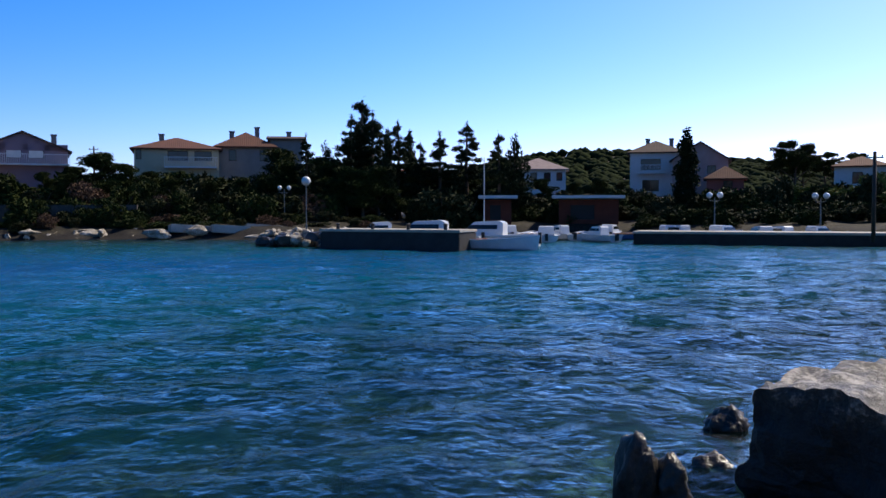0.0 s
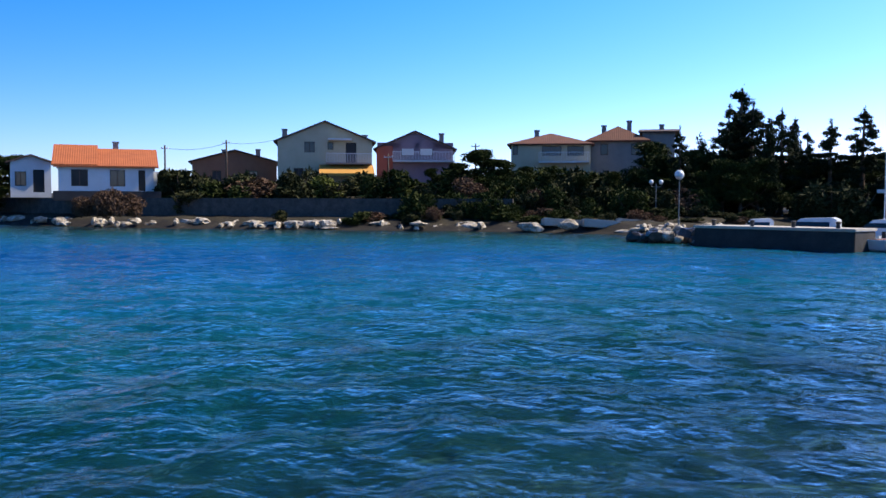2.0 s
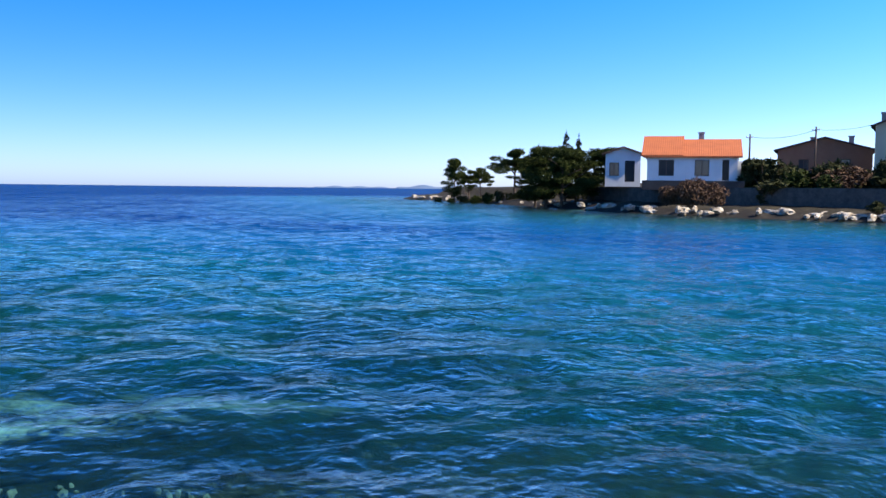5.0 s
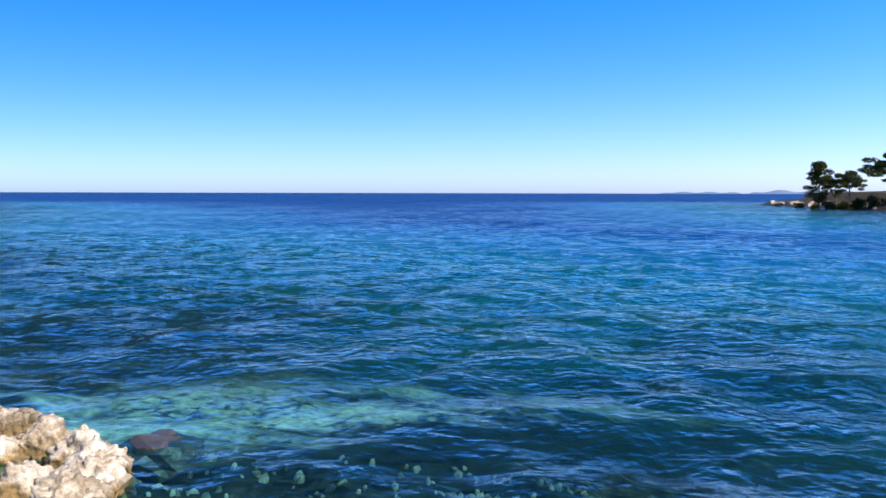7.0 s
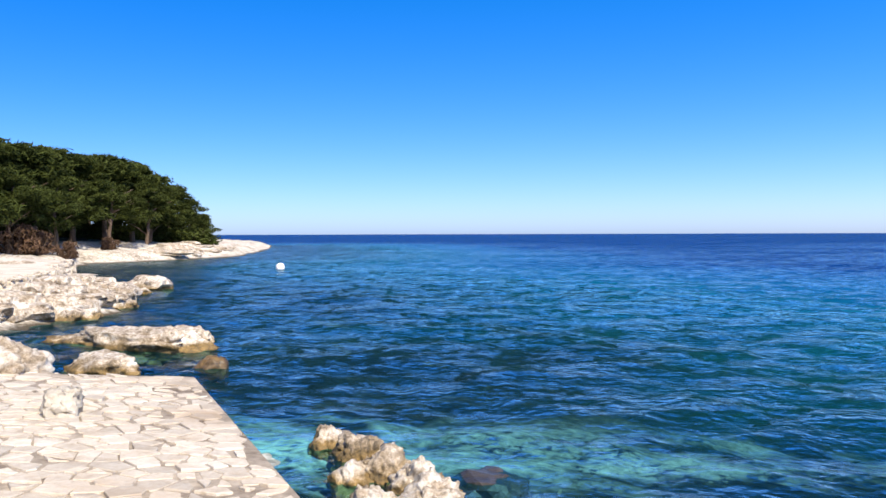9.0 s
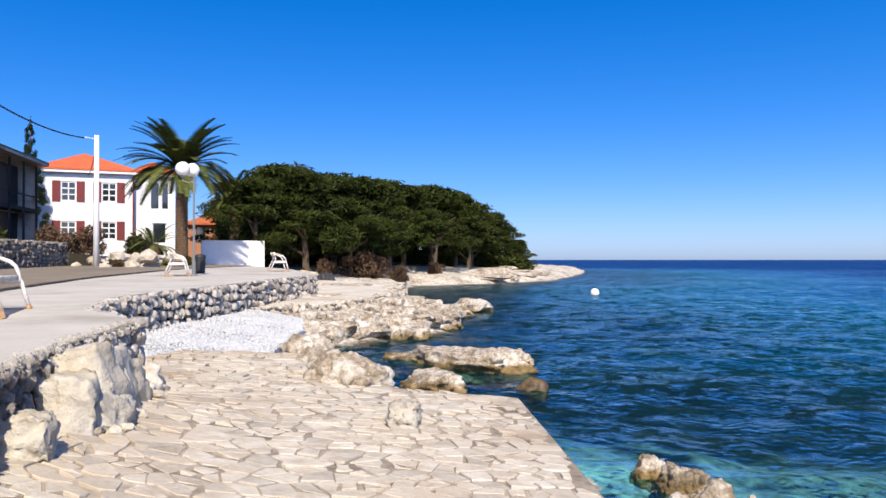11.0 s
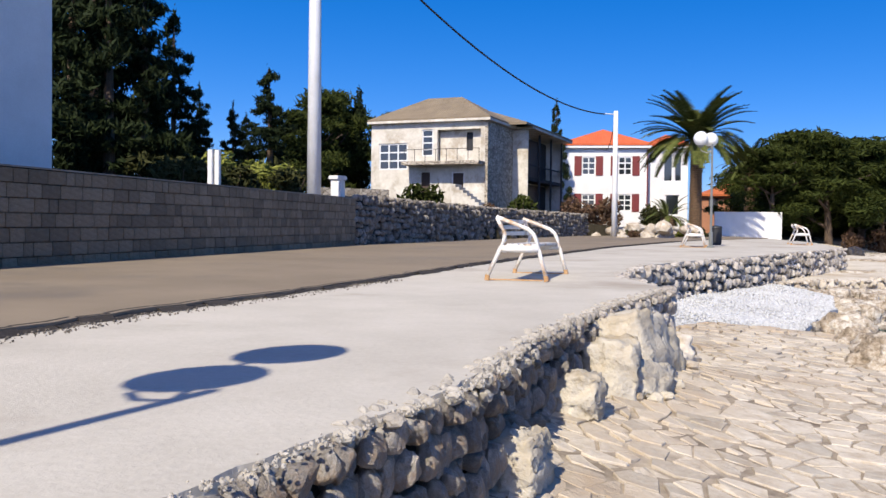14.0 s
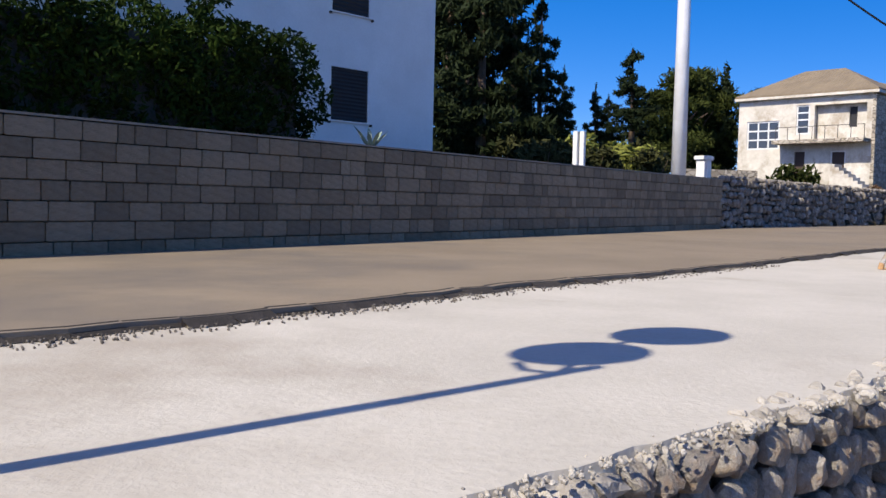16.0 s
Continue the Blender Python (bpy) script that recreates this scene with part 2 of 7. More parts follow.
M_dark = plain("dark_opening", (0.012, 0.011, 0.012), 0.6)
M_brownwood = plain("brown_stained_wood", (0.05, 0.028, 0.016), 0.7)
M_frame = plain("white_window_paint", (0.75, 0.75, 0.73), 0.5)
M_steel = plain("pale_grey_steel", (0.66, 0.67, 0.68), 0.45)
M_bench = surface("chipped_white_paint", (0.66, 0.64, 0.60), (0.82, 0.80, 0.76), 6.0, 0.45, 0.1, 40.0, stain=(0.45, 0.25, 0.10), stain_scale=4.0)
M_rust = surface("orange_rust", (0.34, 0.17, 0.06), (0.58, 0.38, 0.20), 8.0, 0.8, 0.3, 50.0)
M_globe = plain("opal_lamp_globe", (0.85, 0.85, 0.83), 0.25)
M_lamppost = plain("grey_painted_post", (0.20, 0.21, 0.20), 0.5, 0.2)
M_black = plain("black_rubber", (0.015, 0.015, 0.016), 0.6)
M_hull = plain("white_boat_gelcoat", (0.78, 0.79, 0.80), 0.25)
M_hullblue = plain("blue_boat_paint", (0.03, 0.10, 0.28), 0.3)
M_deckwood = plain("varnished_boat_wood", (0.25, 0.11, 0.04), 0.4)
# jetty and mole sides: backlit shade put into a near-black colour
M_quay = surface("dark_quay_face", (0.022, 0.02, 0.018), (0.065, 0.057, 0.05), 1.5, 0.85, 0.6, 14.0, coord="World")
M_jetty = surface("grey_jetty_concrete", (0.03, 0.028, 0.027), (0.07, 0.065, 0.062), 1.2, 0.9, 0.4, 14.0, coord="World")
M_bark = surface("tree_bark", (0.05, 0.035, 0.024), (0.16, 0.11, 0.075), 4.0, 0.95, 0.8, 20.0, stretch=(1, 1, 0.3))
M_palmbark = surface("palm_bark", (0.09, 0.055, 0.03), (0.24, 0.15, 0.085), 6.0, 0.95, 1.0, 14.0, stretch=(1, 1, 2.5))
M_pine = leaf_material("pine_needles", (0.008, 0.013, 0.003), (0.056, 0.068, 0.016))
M_cypress = leaf_material("cypress_foliage", (0.008, 0.013, 0.006), (0.026, 0.036, 0.014))
M_hedge = leaf_material("hedge_leaves", (0.004, 0.008, 0.0015), (0.026, 0.046, 0.007))
M_shrub = leaf_material("olive_shrub_leaves", (0.012, 0.015, 0.005), (0.060, 0.061, 0.024))
M_dryshrub = leaf_material("dry_brown_twigs", (0.045, 0.028, 0.018), (0.15, 0.09, 0.055))
M_yellowshrub = leaf_material("yellow_green_leaves", (0.06, 0.07, 0.012), (0.20, 0.21, 0.05))
M_palm = leaf_material("palm_fronds", (0.028, 0.04, 0.010), (0.125, 0.135, 0.04))
M_island = plain("hazy_far_land", (0.10, 0.16, 0.26), 1.0)
M_cable = plain("black_cable", (0.01, 0.01, 0.011), 0.6)
M_glass, gt, gb = nodes_of("window_glass")
gb.inputs["Base Color"].default_value = (0.015, 0.018, 0.02, 1)
gb.inputs["Roughness"].default_value = 0.06
gb.inputs["Specular IOR Level"].default_value = 0.6

# ---- building blocks ----


def thing(name, label, category, m=None, group="", kind=""):
    ob = new(name)
    ob.empty_display_size = 0.1
    if m is not None:
        ob.matrix_world = m
    return tagged(ob, label, category, group, kind)


def mesh_part(name, verts, faces, material, parent=None, label="", smooth=False):
    me = bpy.data.meshes.new(name)
    me.from_pydata(verts, [], faces)
    me.materials.append(material)
    if smooth:
        me.polygons.foreach_set("use_smooth", [True] * len(me.polygons))
    me.update()
    ob = new(name, me)
    ob.parent = parent
    if label:
        ob["label"] = label
    return ob


def part(name, bm, material, parent=None, label="", smooth=False):
    bmesh.ops.recalc_face_normals(bm, faces=bm.faces)
    me = bpy.data.meshes.new(name)
    bm.to_mesh(me)
    bm.free()
    me.materials.append(material)
    if smooth:
        me.polygons.foreach_set("use_smooth", [True] * len(me.polygons))
    ob = new(name, me)
    ob.parent = parent
    if label:
        ob["label"] = label
    return ob


def box(bm, x0, x1, y0, y1, z0, z1, m=None):
    vs = [bm.verts.new((m @ Vector(p)) if m is not None else p) for p in ((x0, y0, z0), (x1, y0, z0), (x1, y1, z0), (x0, y1, z0), (x0, y0, z1), (x1, y0, z1), (x1, y1, z1), (x0, y1, z1))]
    for f in ((0, 3, 2, 1), (4, 5, 6, 7), (0, 1, 5, 4), (1, 2, 6, 5), (2, 3, 7, 6), (3, 0, 4, 7)):
        bm.faces.new([vs[i] for i in f])


def rbox(x0, x1, y0, y1, z0, z1, r=0.02):
    bm = bmesh.new()
    box(bm, x0, x1, y0, y1, z0, z1)
    bmesh.ops.bevel(bm, geom=bm.edges[:], offset=r, segments=2, affect="EDGES")
    return bm


def tube(bm, pts, radii, n=8, cap=True):
    """A round bar along points, with a radius at each."""
    rings = []
    for i, p in enumerate(pts):
        p = Vector(p)
        d = (Vector(pts[min(i + 1, len(pts) - 1)]) - Vector(pts[max(i - 1, 0)])).normalized()
        u = d.orthogonal().normalized() if abs(d.z) < 0.95 else Vector((1, 0, 0)).cross(d).normalized()
        if abs(d.z) < 0.95:
            u = Vector((0, 0, 1)).cross(d).normalized()
        v = d.cross(u)
        r = radii[i] if isinstance(radii, (list, tuple)) else radii
        rings.append([bm.verts.new(p + r * (math.cos(2 * math.pi * k / n) * u + math.sin(2 * math.pi * k / n) * v)) for k in range(n)])
    for a_, b_ in zip(rings, rings[1:]):
        for k in range(n):
            bm.faces.new((a_[k], a_[(k + 1) % n], b_[(k + 1) % n], b_[k]))
    if cap:
        bm.faces.new(rings[0][::-1])
        bm.faces.new(rings[-1])


def lathe(bm, profile, n=16, at_=(0, 0, 0)):
    rings = [[bm.verts.new((at_[0] + r * math.cos(2 * math.pi * k / n), at_[1] + r * math.sin(2 * math.pi * k / n), at_[2] + z)) for k in range(n)] for r, z in profile]
    for a_, b_ in zip(rings, rings[1:]):
        for k in range(n):
            bm.faces.new((a_[k], a_[(k + 1) % n], b_[(k + 1) % n], b_[k]))
    bm.faces.new(rings[0][::-1])
    bm.faces.new(rings[-1])


def ball(bm, c, r, n=16, squash=1.0):
    lathe(bm, [(max(0.001, r * math.sin(math.pi * i / 10)), -r * squash * math.cos(math.pi * i / 10)) for i in range(11)], n, c)


def polar(heading, d):
    """Place at a heading (degrees, leftwards from the bay's axis) and a distance from the viewpoint."""
    h = radians(heading)
    return -math.sin(h) * d, math.cos(h) * d


# ---- the lie of the land ----
EYE = 2.15
rng = np.random.default_rng(7)
LATTICE = rng.random((256, 256))


def vnoise(x, y):
    xi, yi = np.floor(x).astype(int), np.floor(y).astype(int)
    fx, fy = x - xi, y - yi
    fx, fy = fx * fx * (3 - 2 * fx), fy * fy * (3 - 2 * fy)
    g = lambda i, j: LATTICE[i % 256, j % 256]
    return (g(xi, yi) * (1 - fx) + g(xi + 1, yi) * fx) * (1 - fy) + (g(xi, yi + 1) * (1 - fx) + g(xi + 1, yi + 1) * fx) * fy


def fbm(x, y, octaves=4):
    v, amp, tot = 0, 1, 0
    for k in range(octaves):
        v = v + amp * vnoise(x * 2 ** k + 17.3 * k, y * 2 ** k + 5.1 * k)
        tot += amp
        amp *= 0.5
    return v / tot


SHORE = [(-158, 84), (-151, 79), (-130, 76), (-105, 69.5), (-86, 64), (-70, 58.5), (-56, 56), (-47, 57), (-40, 58.5), (-31, 60.5), (-24, 62),
         (-12, 61), (-7, 62), (3, 71), (14, 70), (28, 61), (38, 48), (42, 30), (22, 18), (9, 11.5), (5.2, 9.6), (3.3, 7.9), (4.2, 6.6), (4.6, 5.2), (2.8, 4.3),
         (0, 2.3), (-5.3, -1.55), (-9.75, -4.75), (-9.2, -6.2), (-10.6, -8.0), (-12.2, -10.4), (-15.5, -13.7), (-18.3, -14.2), (-20.4, -13.8), (-22.6, -14.1), (-24.6, -15.2), (-26.6, -16.5), (-27.6, -18.0), (-29.8, -20.4), (-33.5, -23.6), (-44, -32.0), (-52, -36.5), (-58, -39.5), (-66, -38), (-77, -37.7), (-92, -42.5), (-108, -48.6), (-126, -56), (-152, -66), (-156, -70), (-150, -80)]
LAND = np.array(SHORE + [(-150, -3000), (3500, -3000), (3500, 3500), (-400, 3500), (-150, 400), (-140, 110)], float)
ROAD_WALL = [(22.0, 14.5), (3.78, -8.6), (-8.5, -24.2), (-29.7, -43.6), (-40.3, -44.5), (-43.3, -41.7), (-60, -52), (-95, -72), (-400, -200)]
EDGE = [(7.5, 5.6), (4.0, 2.4), (1.5, -0.4), (-0.3, -2.0), (-1.1, -2.68), (-1.75, -3.2), (-2.3, -3.8), (-3.2, -4.9), (-4.8, -6.4), (-6.7, -7.95)]
EDGE_BACK = [(-6.7, -7.95), (-7.6, -10.2), (-9.6, -12.4), (-12.0, -13.9), (-14.2, -15.0), (-19.0, -17.8), (-24.2, -20.6)]
QUAY_TOP = EDGE + EDGE_BACK[1:] + [(-31, -28.0), (-38, -36), (-43.2, -41.6), (-40.3, -44.4), (-29.7, -43.5), (-8.5, -24.1), (3.75, -8.55), (15.5, 6.4)]


def seg_dist(x, y, pts, closed):
    pts = np.asarray(pts, float)
    best = np.full(x.shape, 1e9)
    n = len(pts)
    for i in range(n if closed else n - 1):
        (x0, y0), (x1, y1) = pts[i], pts[(i + 1) % n]
        dx, dy = x1 - x0, y1 - y0
        t = np.clip(((x - x0) * dx + (y - y0) * dy) / (dx * dx + dy * dy), 0, 1)
        best = np.minimum(best, np.hypot(x - x0 - t * dx, y - y0 - t * dy))
    return best


def inside(x, y, pts):
    pts = np.asarray(pts, float)
    hit = np.zeros(x.shape, bool)
    n = len(pts)
    for i in range(n):
        (x0, y0), (x1, y1) = pts[i], pts[(i + 1) % n]
        if y0 != y1:
            hit ^= ((y0 > y) != (y1 > y)) & (x < (x1 - x0) * (y - y0) / (y1 - y0) + x0)
    return hit


def prom_z(x, y):
    """Height of the promenade, which rises gently away from the viewpoint."""
    return 1.49 + 0.0068 * np.maximum(0, np.hypot(x, y) - 9)


def plat_base(x, y):
    """The plane of the paved landing, which falls towards the sea."""
    return np.clip(0.5 + 0.0625 * ((x + 9.7) * 0.588 - (y + 4.75) * 0.809), 0.45, 0.8)


def plat_z(x, y):
    """Height of the paving, which climbs a little to the foot of the promenade wall."""
    off = (x + 1.1) * -0.709 + (y + 2.68) * 0.705
    along = (x + 1.1) * -0.705 + (y + 2.68) * -0.709
    return plat_base(x, y) + 0.19 * np.clip(1 - off / 1.7, 0, 1) ** 1.5 * np.clip((7.4 - along) / 1.5, 0, 1)


def ground_z(x, y):
    x, y = np.asarray(x, float), np.asarray(y, float)
    s = seg_dist(x, y, LAND, True) * np.where(inside(x, y, LAND), 1, -1)
    s = s + np.where(np.hypot(x, y) > 12, (fbm(x * 0.5, y * 0.5) - 0.5) * 2.2, 0)
    w = np.abs(s)
    sea = -np.minimum(25, 0.10 * w + 0.012 * w ** 1.7) + (fbm(x * 0.9 + 3, y * 0.9) - 0.5) * 0.35 * np.clip(w, 0, 1)
    rough = (fbm(x * 0.55, y * 0.55, 5) - 0.5)
    # the far side of the bay
    step = np.clip((s - 6.4) / 0.5, 0, 1)
    west = np.clip((-16 - x) / 8, 0, 1)
    far = 0.95 * (1 - np.exp(-np.maximum(s, 0) / 1.4)) + 0.05 * np.minimum(np.maximum(s - 4, 0), 60) + west * step * 1.1 + rough * 0.35 * np.clip(s, 0, 1) * (1 - 0.7 * step)
    d, h = np.hypot(x, y), np.degrees(np.arctan2(-x, y))
    hill = np.exp(-((h + 8) / 9) ** 2) * 29 + np.exp(-((h + 21) / 12) ** 2) * 26 + np.exp(-((h - 6) / 12) ** 2) * 12
    far = far + hill * np.clip((d - 250) / 450, 0, 1) ** 1.5 * np.where(d > 250, 1, 0)
    # this side
    nat = 0.7 * (1 - np.exp(-np.maximum(s, 0) / 1.2)) + rough * 0.35 * np.clip(s, 0, 1)
    headland = np.clip((-20 - x) / 6, 0, 1)
    nat = nat * (1 - headland) + headland * (0.55 * (1 - np.exp(-np.maximum(s, 0) / 0.8)) + 0.085 * np.minimum(np.maximum(s, 0), 16) + rough * 0.75 * np.clip(s, 0, 1.4))
    q = seg_dist(x, y, ROAD_WALL, False)
    back = inside(x, y, ROAD_WALL + [(-400, -3000), (3000, -3000), (3000, 2000)])
    rise = 2.55 + 0.032 * np.minimum(q, 60)
    rise = rise * (1 - np.clip((-30 - x) / 14, 0, 1)) + np.clip((-30 - x) / 14, 0, 1) * (1.75 + 0.03 * np.minimum(q, 40))
    rim = seg_dist(x, y, EDGE + EDGE_BACK[1:], False)
    near = np.where(inside(x, y, QUAY_TOP) & (rim > 0.5), prom_z(x, y) - 0.3, np.where(back & (q > 0.7), rise, np.where(back, 1.3, nat)))
    near = np.where((np.hypot(x + 3, y + 2) < 9) & ~back & ~(inside(x, y, QUAY_TOP) & (rim > 0.5)), np.minimum(near, 0.3), near)
    land = np.where(y > 30, far, near)
    return np.where(s > 0, np.maximum(land, 0.02), np.minimum(sea, -0.02))


def polar_sheet(name, radii, segments, height, material):
    ang = np.linspace(0, 2 * np.pi, segments, endpoint=False)
    rr, aa = np.meshgrid(radii, ang, indexing="ij")
    x, y = rr * np.cos(aa), rr * np.sin(aa)
    z = height(x, y)
    verts = np.stack([x, y, z], -1).reshape(-1, 3)
    i, j = np.meshgrid(np.arange(len(radii) - 1), np.arange(segments), indexing="ij")
    j2 = (j + 1) % segments
    quads = np.stack([i * segments + j, (i + 1) * segments + j, (i + 1) * segments + j2, i * segments + j2], -1).reshape(-1, 4)
    centre = list(range(segments))
    me = bpy.data.meshes.new(name)
    me.from_pydata(verts.tolist(), [], quads.tolist() + [centre])
    me.materials.append(material)
    me.polygons.foreach_set("use_smooth", [True] * len(me.polygons))
    me.update()
    return new(name, me), x, y


# ground: pale limestone at the water, soil and dry grass above, sand and weed below
M_ground, t_, b_ = nodes_of("shore_ground")
pos = t_.nodes.new("ShaderNodeNewGeometry").outputs["Position"]
sep = t_.nodes.new("ShaderNodeSeparateXYZ")
t_.links.new(pos, sep.inputs[0])
n1 = noise_node(t_, pos, 0.7, 8, 0.7)
n2 = noise_node(t_, pos, 6.0, 5, 0.7)
both = math_node(t_, "ADD", math_node(t_, "MULTIPLY", n1, 0.5), math_node(t_, "MULTIPLY", n2, 0.5))
rockc = ramp(t_, both, [(0.38, (0.15, 0.11, 0.065)), (0.51, (0.47, 0.42, 0.34)), (0.64, (0.70, 0.66, 0.58))])
# rock of the far shore is coloured near black for its backlit shade
shaded_farrock = ramp(t_, both, [(0.42, (0.012, 0.010, 0.008)), (0.57, (0.03, 0.025, 0.019)), (0.68, (0.22, 0.20, 0.17))])
soilc = ramp(t_, both, [(0.35, (0.014, 0.011, 0.007)), (0.52, (0.028, 0.023, 0.013)), (0.68, (0.08, 0.065, 0.04))])
clean = ramp(t_, math_node(t_, "DIVIDE", math_node(t_, "ADD", math_node(t_, "ADD", sep.outputs["X"], sep.outputs["Y"]), 20.0), 20.0), [(0.18, (0, 0, 0)), (0.34, (0.12, 0.12, 0.12)), (0.45, (0.15, 0.15, 0.15)), (0.56, (0, 0, 0))])
weed = math_node(t_, "SUBTRACT", noise_node(t_, pos, 0.45, 4, 0.6), clean)
bedc = mixed(t_, ramp(t_, weed, [(0.42, (0, 0, 0)), (0.52, (1, 1, 1))]), mixed(t_, math_node(t_, "MULTIPLY", clean, 6.6), ramp(t_, both, [(0.42, (0.008, 0.008, 0.007)), (0.53, (0.035, 0.031, 0.024)), (0.66, (0.22, 0.20, 0.155))]), ramp(t_, both, [(0.38, (0.05, 0.055, 0.045)), (0.47, (0.26, 0.28, 0.25)), (0.61, (0.56, 0.57, 0.51))])), (0.008, 0.013, 0.014))
hz = math_node(t_, "ADD", sep.outputs["Z"], math_node(t_, "MULTIPLY", math_node(t_, "SUBTRACT", n1, 0.5), 1.6))
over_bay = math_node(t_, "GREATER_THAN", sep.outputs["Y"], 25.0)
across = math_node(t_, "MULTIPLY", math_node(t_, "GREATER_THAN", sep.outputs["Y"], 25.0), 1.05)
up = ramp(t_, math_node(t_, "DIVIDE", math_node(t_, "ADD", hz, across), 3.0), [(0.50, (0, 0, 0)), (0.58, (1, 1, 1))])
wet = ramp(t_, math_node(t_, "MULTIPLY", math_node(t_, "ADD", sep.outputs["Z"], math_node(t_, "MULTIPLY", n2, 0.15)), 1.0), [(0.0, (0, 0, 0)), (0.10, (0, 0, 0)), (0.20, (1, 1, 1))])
# across the bay the wet strip and rock swap to shade-dark colours
shorec = mixed(t_, wet, mixed(t_, over_bay, (0.07, 0.055, 0.035), (0.018, 0.015, 0.012)), mixed(t_, up, mixed(t_, over_bay, rockc, shaded_farrock), soilc))
below = math_node(t_, "LESS_THAN", sep.outputs["Z"], -0.02)
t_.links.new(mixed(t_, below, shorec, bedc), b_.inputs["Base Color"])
b_.inputs["Roughness"].default_value = 0.9
b_.inputs["Specular IOR Level"].default_value = 0.2
bp = t_.nodes.new("ShaderNodeBump")
bp.inputs["Strength"].default_value, bp.inputs["Distance"].default_value = 0.9, 0.12
t_.links.new(both, bp.inputs["Height"])
t_.links.new(bp.outputs["Normal"], b_.inputs["Normal"])

radii = np.concatenate([np.geomspace(1.2, 200, 300), np.geomspace(206, 4600, 40)])
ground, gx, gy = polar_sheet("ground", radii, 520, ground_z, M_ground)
tagged(ground, "pale limestone shore with soil, dry grass and seabed, shade-darkened across the bay", "ground", kind="structure")

# sea: clear in the shallows, turquoise then deep blue, rippled by a light breeze
M_water, t_, b_ = nodes_of("sea_water")
pos = t_.nodes.new("ShaderNodeNewGeometry").outputs["Position"]
depth = t_.nodes.new("ShaderNodeAttribute")
depth.attribute_name = "depth"
sep = t_.nodes.new("ShaderNodeSeparateXYZ")
t_.links.new(pos, sep.inputs[0])
body = t_.nodes.new("ShaderNodeBsdfDiffuse")
drift = noise_node(t_, pos, 0.10, 4, 0.6, (1, 1.6, 1))
tint = t_.nodes.new("ShaderNodeMix")
tint.data_type = "RGBA"
tint.inputs[7].default_value = (0.004, 0.022, 0.034, 1)
t_.links.new(tint.outputs[2], body.inputs["Color"])
dn = math_node(t_, "ADD", math_node(t_, "DIVIDE", depth.outputs["Fac"], 11.0), math_node(t_, "MULTIPLY", math_node(t_, "SUBTRACT", drift, 0.5), 0.4))
t_.links.new(ramp(t_, dn, [(0.03, (0.012, 0.050, 0.050)), (0.12, (0.004, 0.072, 0.082)), (0.28, (0.002, 0.076, 0.126)), (0.55, (0.002, 0.060, 0.162)), (0.95, (0.001, 0.028, 0.125)), (1.0, (0.001, 0.022, 0.110))]), tint.inputs[6])
clear = t_.nodes.new("ShaderNodeBsdfTransparent")
clear.inputs["Color"].default_value = (0.50, 0.86, 0.92, 1)
patch = ramp(t_, noise_node(t_, pos, 0.22, 5, 0.65, (1, 1.3, 1)), [(0.37, (0, 0, 0)), (0.53, (1, 1, 1))])
shoal = ramp(t_, math_node(t_, "DIVIDE", depth.outputs["Fac"], 9.0), [(0.05, (1, 1, 1)), (0.42, (0, 0, 0))])
murk = math_node(t_, "SUBTRACT", 1.0, math_node(t_, "POWER", 2.718, math_node(t_, "MULTIPLY", depth.outputs["Fac"], -0.48)))
# weed beds lie off the north of the landing, pale sand off its west end
sandy = ramp(t_, math_node(t_, "DIVIDE", math_node(t_, "ADD", math_node(t_, "ADD", sep.outputs["X"], sep.outputs["Y"]), 20.0), 20.0), [(0.05, (0.75, 0.75, 0.75)), (0.30, (0.35, 0.35, 0.35)), (0.44, (0.12, 0.12, 0.12)), (0.56, (0.25, 0.25, 0.25)), (0.66, (0.85, 0.85, 0.85)), (0.86, (0.85, 0.85, 0.85)), (1.0, (0.3, 0.3, 0.3))])
t_.links.new(math_node(t_, "MULTIPLY", math_node(t_, "MULTIPLY", patch, shoal), sandy), tint.inputs[0])
mix1 = t_.nodes.new("ShaderNodeMixShader")
t_.links.new(murk, mix1.inputs[0])
t_.links.new(clear.outputs[0], mix1.inputs[1])
t_.links.new(body.outputs[0], mix1.inputs[2])
gloss = t_.nodes.new("ShaderNodeBsdfGlossy")
gloss.inputs["Roughness"].default_value = 0.16
gloss.inputs["Color"].default_value = (0.80, 0.93, 1.0, 1)
fres = t_.nodes.new("ShaderNodeFresnel")
fres.inputs["IOR"].default_value = 1.33
# gloss falls with depth: the open sea is choppier and mirrors less of the low sky; noise paints the wavelets' bright
# and dark reflections, at every size, into the gloss amount
chop = math_node(t_, "SUBTRACT", 0.80, math_node(t_, "MULTIPLY", math_node(t_, "POWER", math_node(t_, "MINIMUM", math_node(t_, "DIVIDE", depth.outputs["Fac"], 24.0), 1.0), 0.5), 0.66))
crests = math_node(t_, "MULTIPLY", noise_node(t_, pos, 0.80, 4, 0.62, (1, 1.1, 1)), 0.46)
wavelets = math_node(t_, "MULTIPLY", noise_node(t_, pos, 3.0, 4, 0.62, (1, 1.1, 1)), 0.36)
gusts = math_node(t_, "MULTIPLY", noise_node(t_, pos, 0.09, 3, 0.6), 0.18)
facets = ramp(t_, math_node(t_, "ADD", math_node(t_, "ADD", crests, wavelets), gusts), [(0.45, (0.02, 0.02, 0.02)), (0.50, (0.40, 0.40, 0.40)), (0.55, (1, 1, 1))])
mix2 = t_.nodes.new("ShaderNodeMixShader")
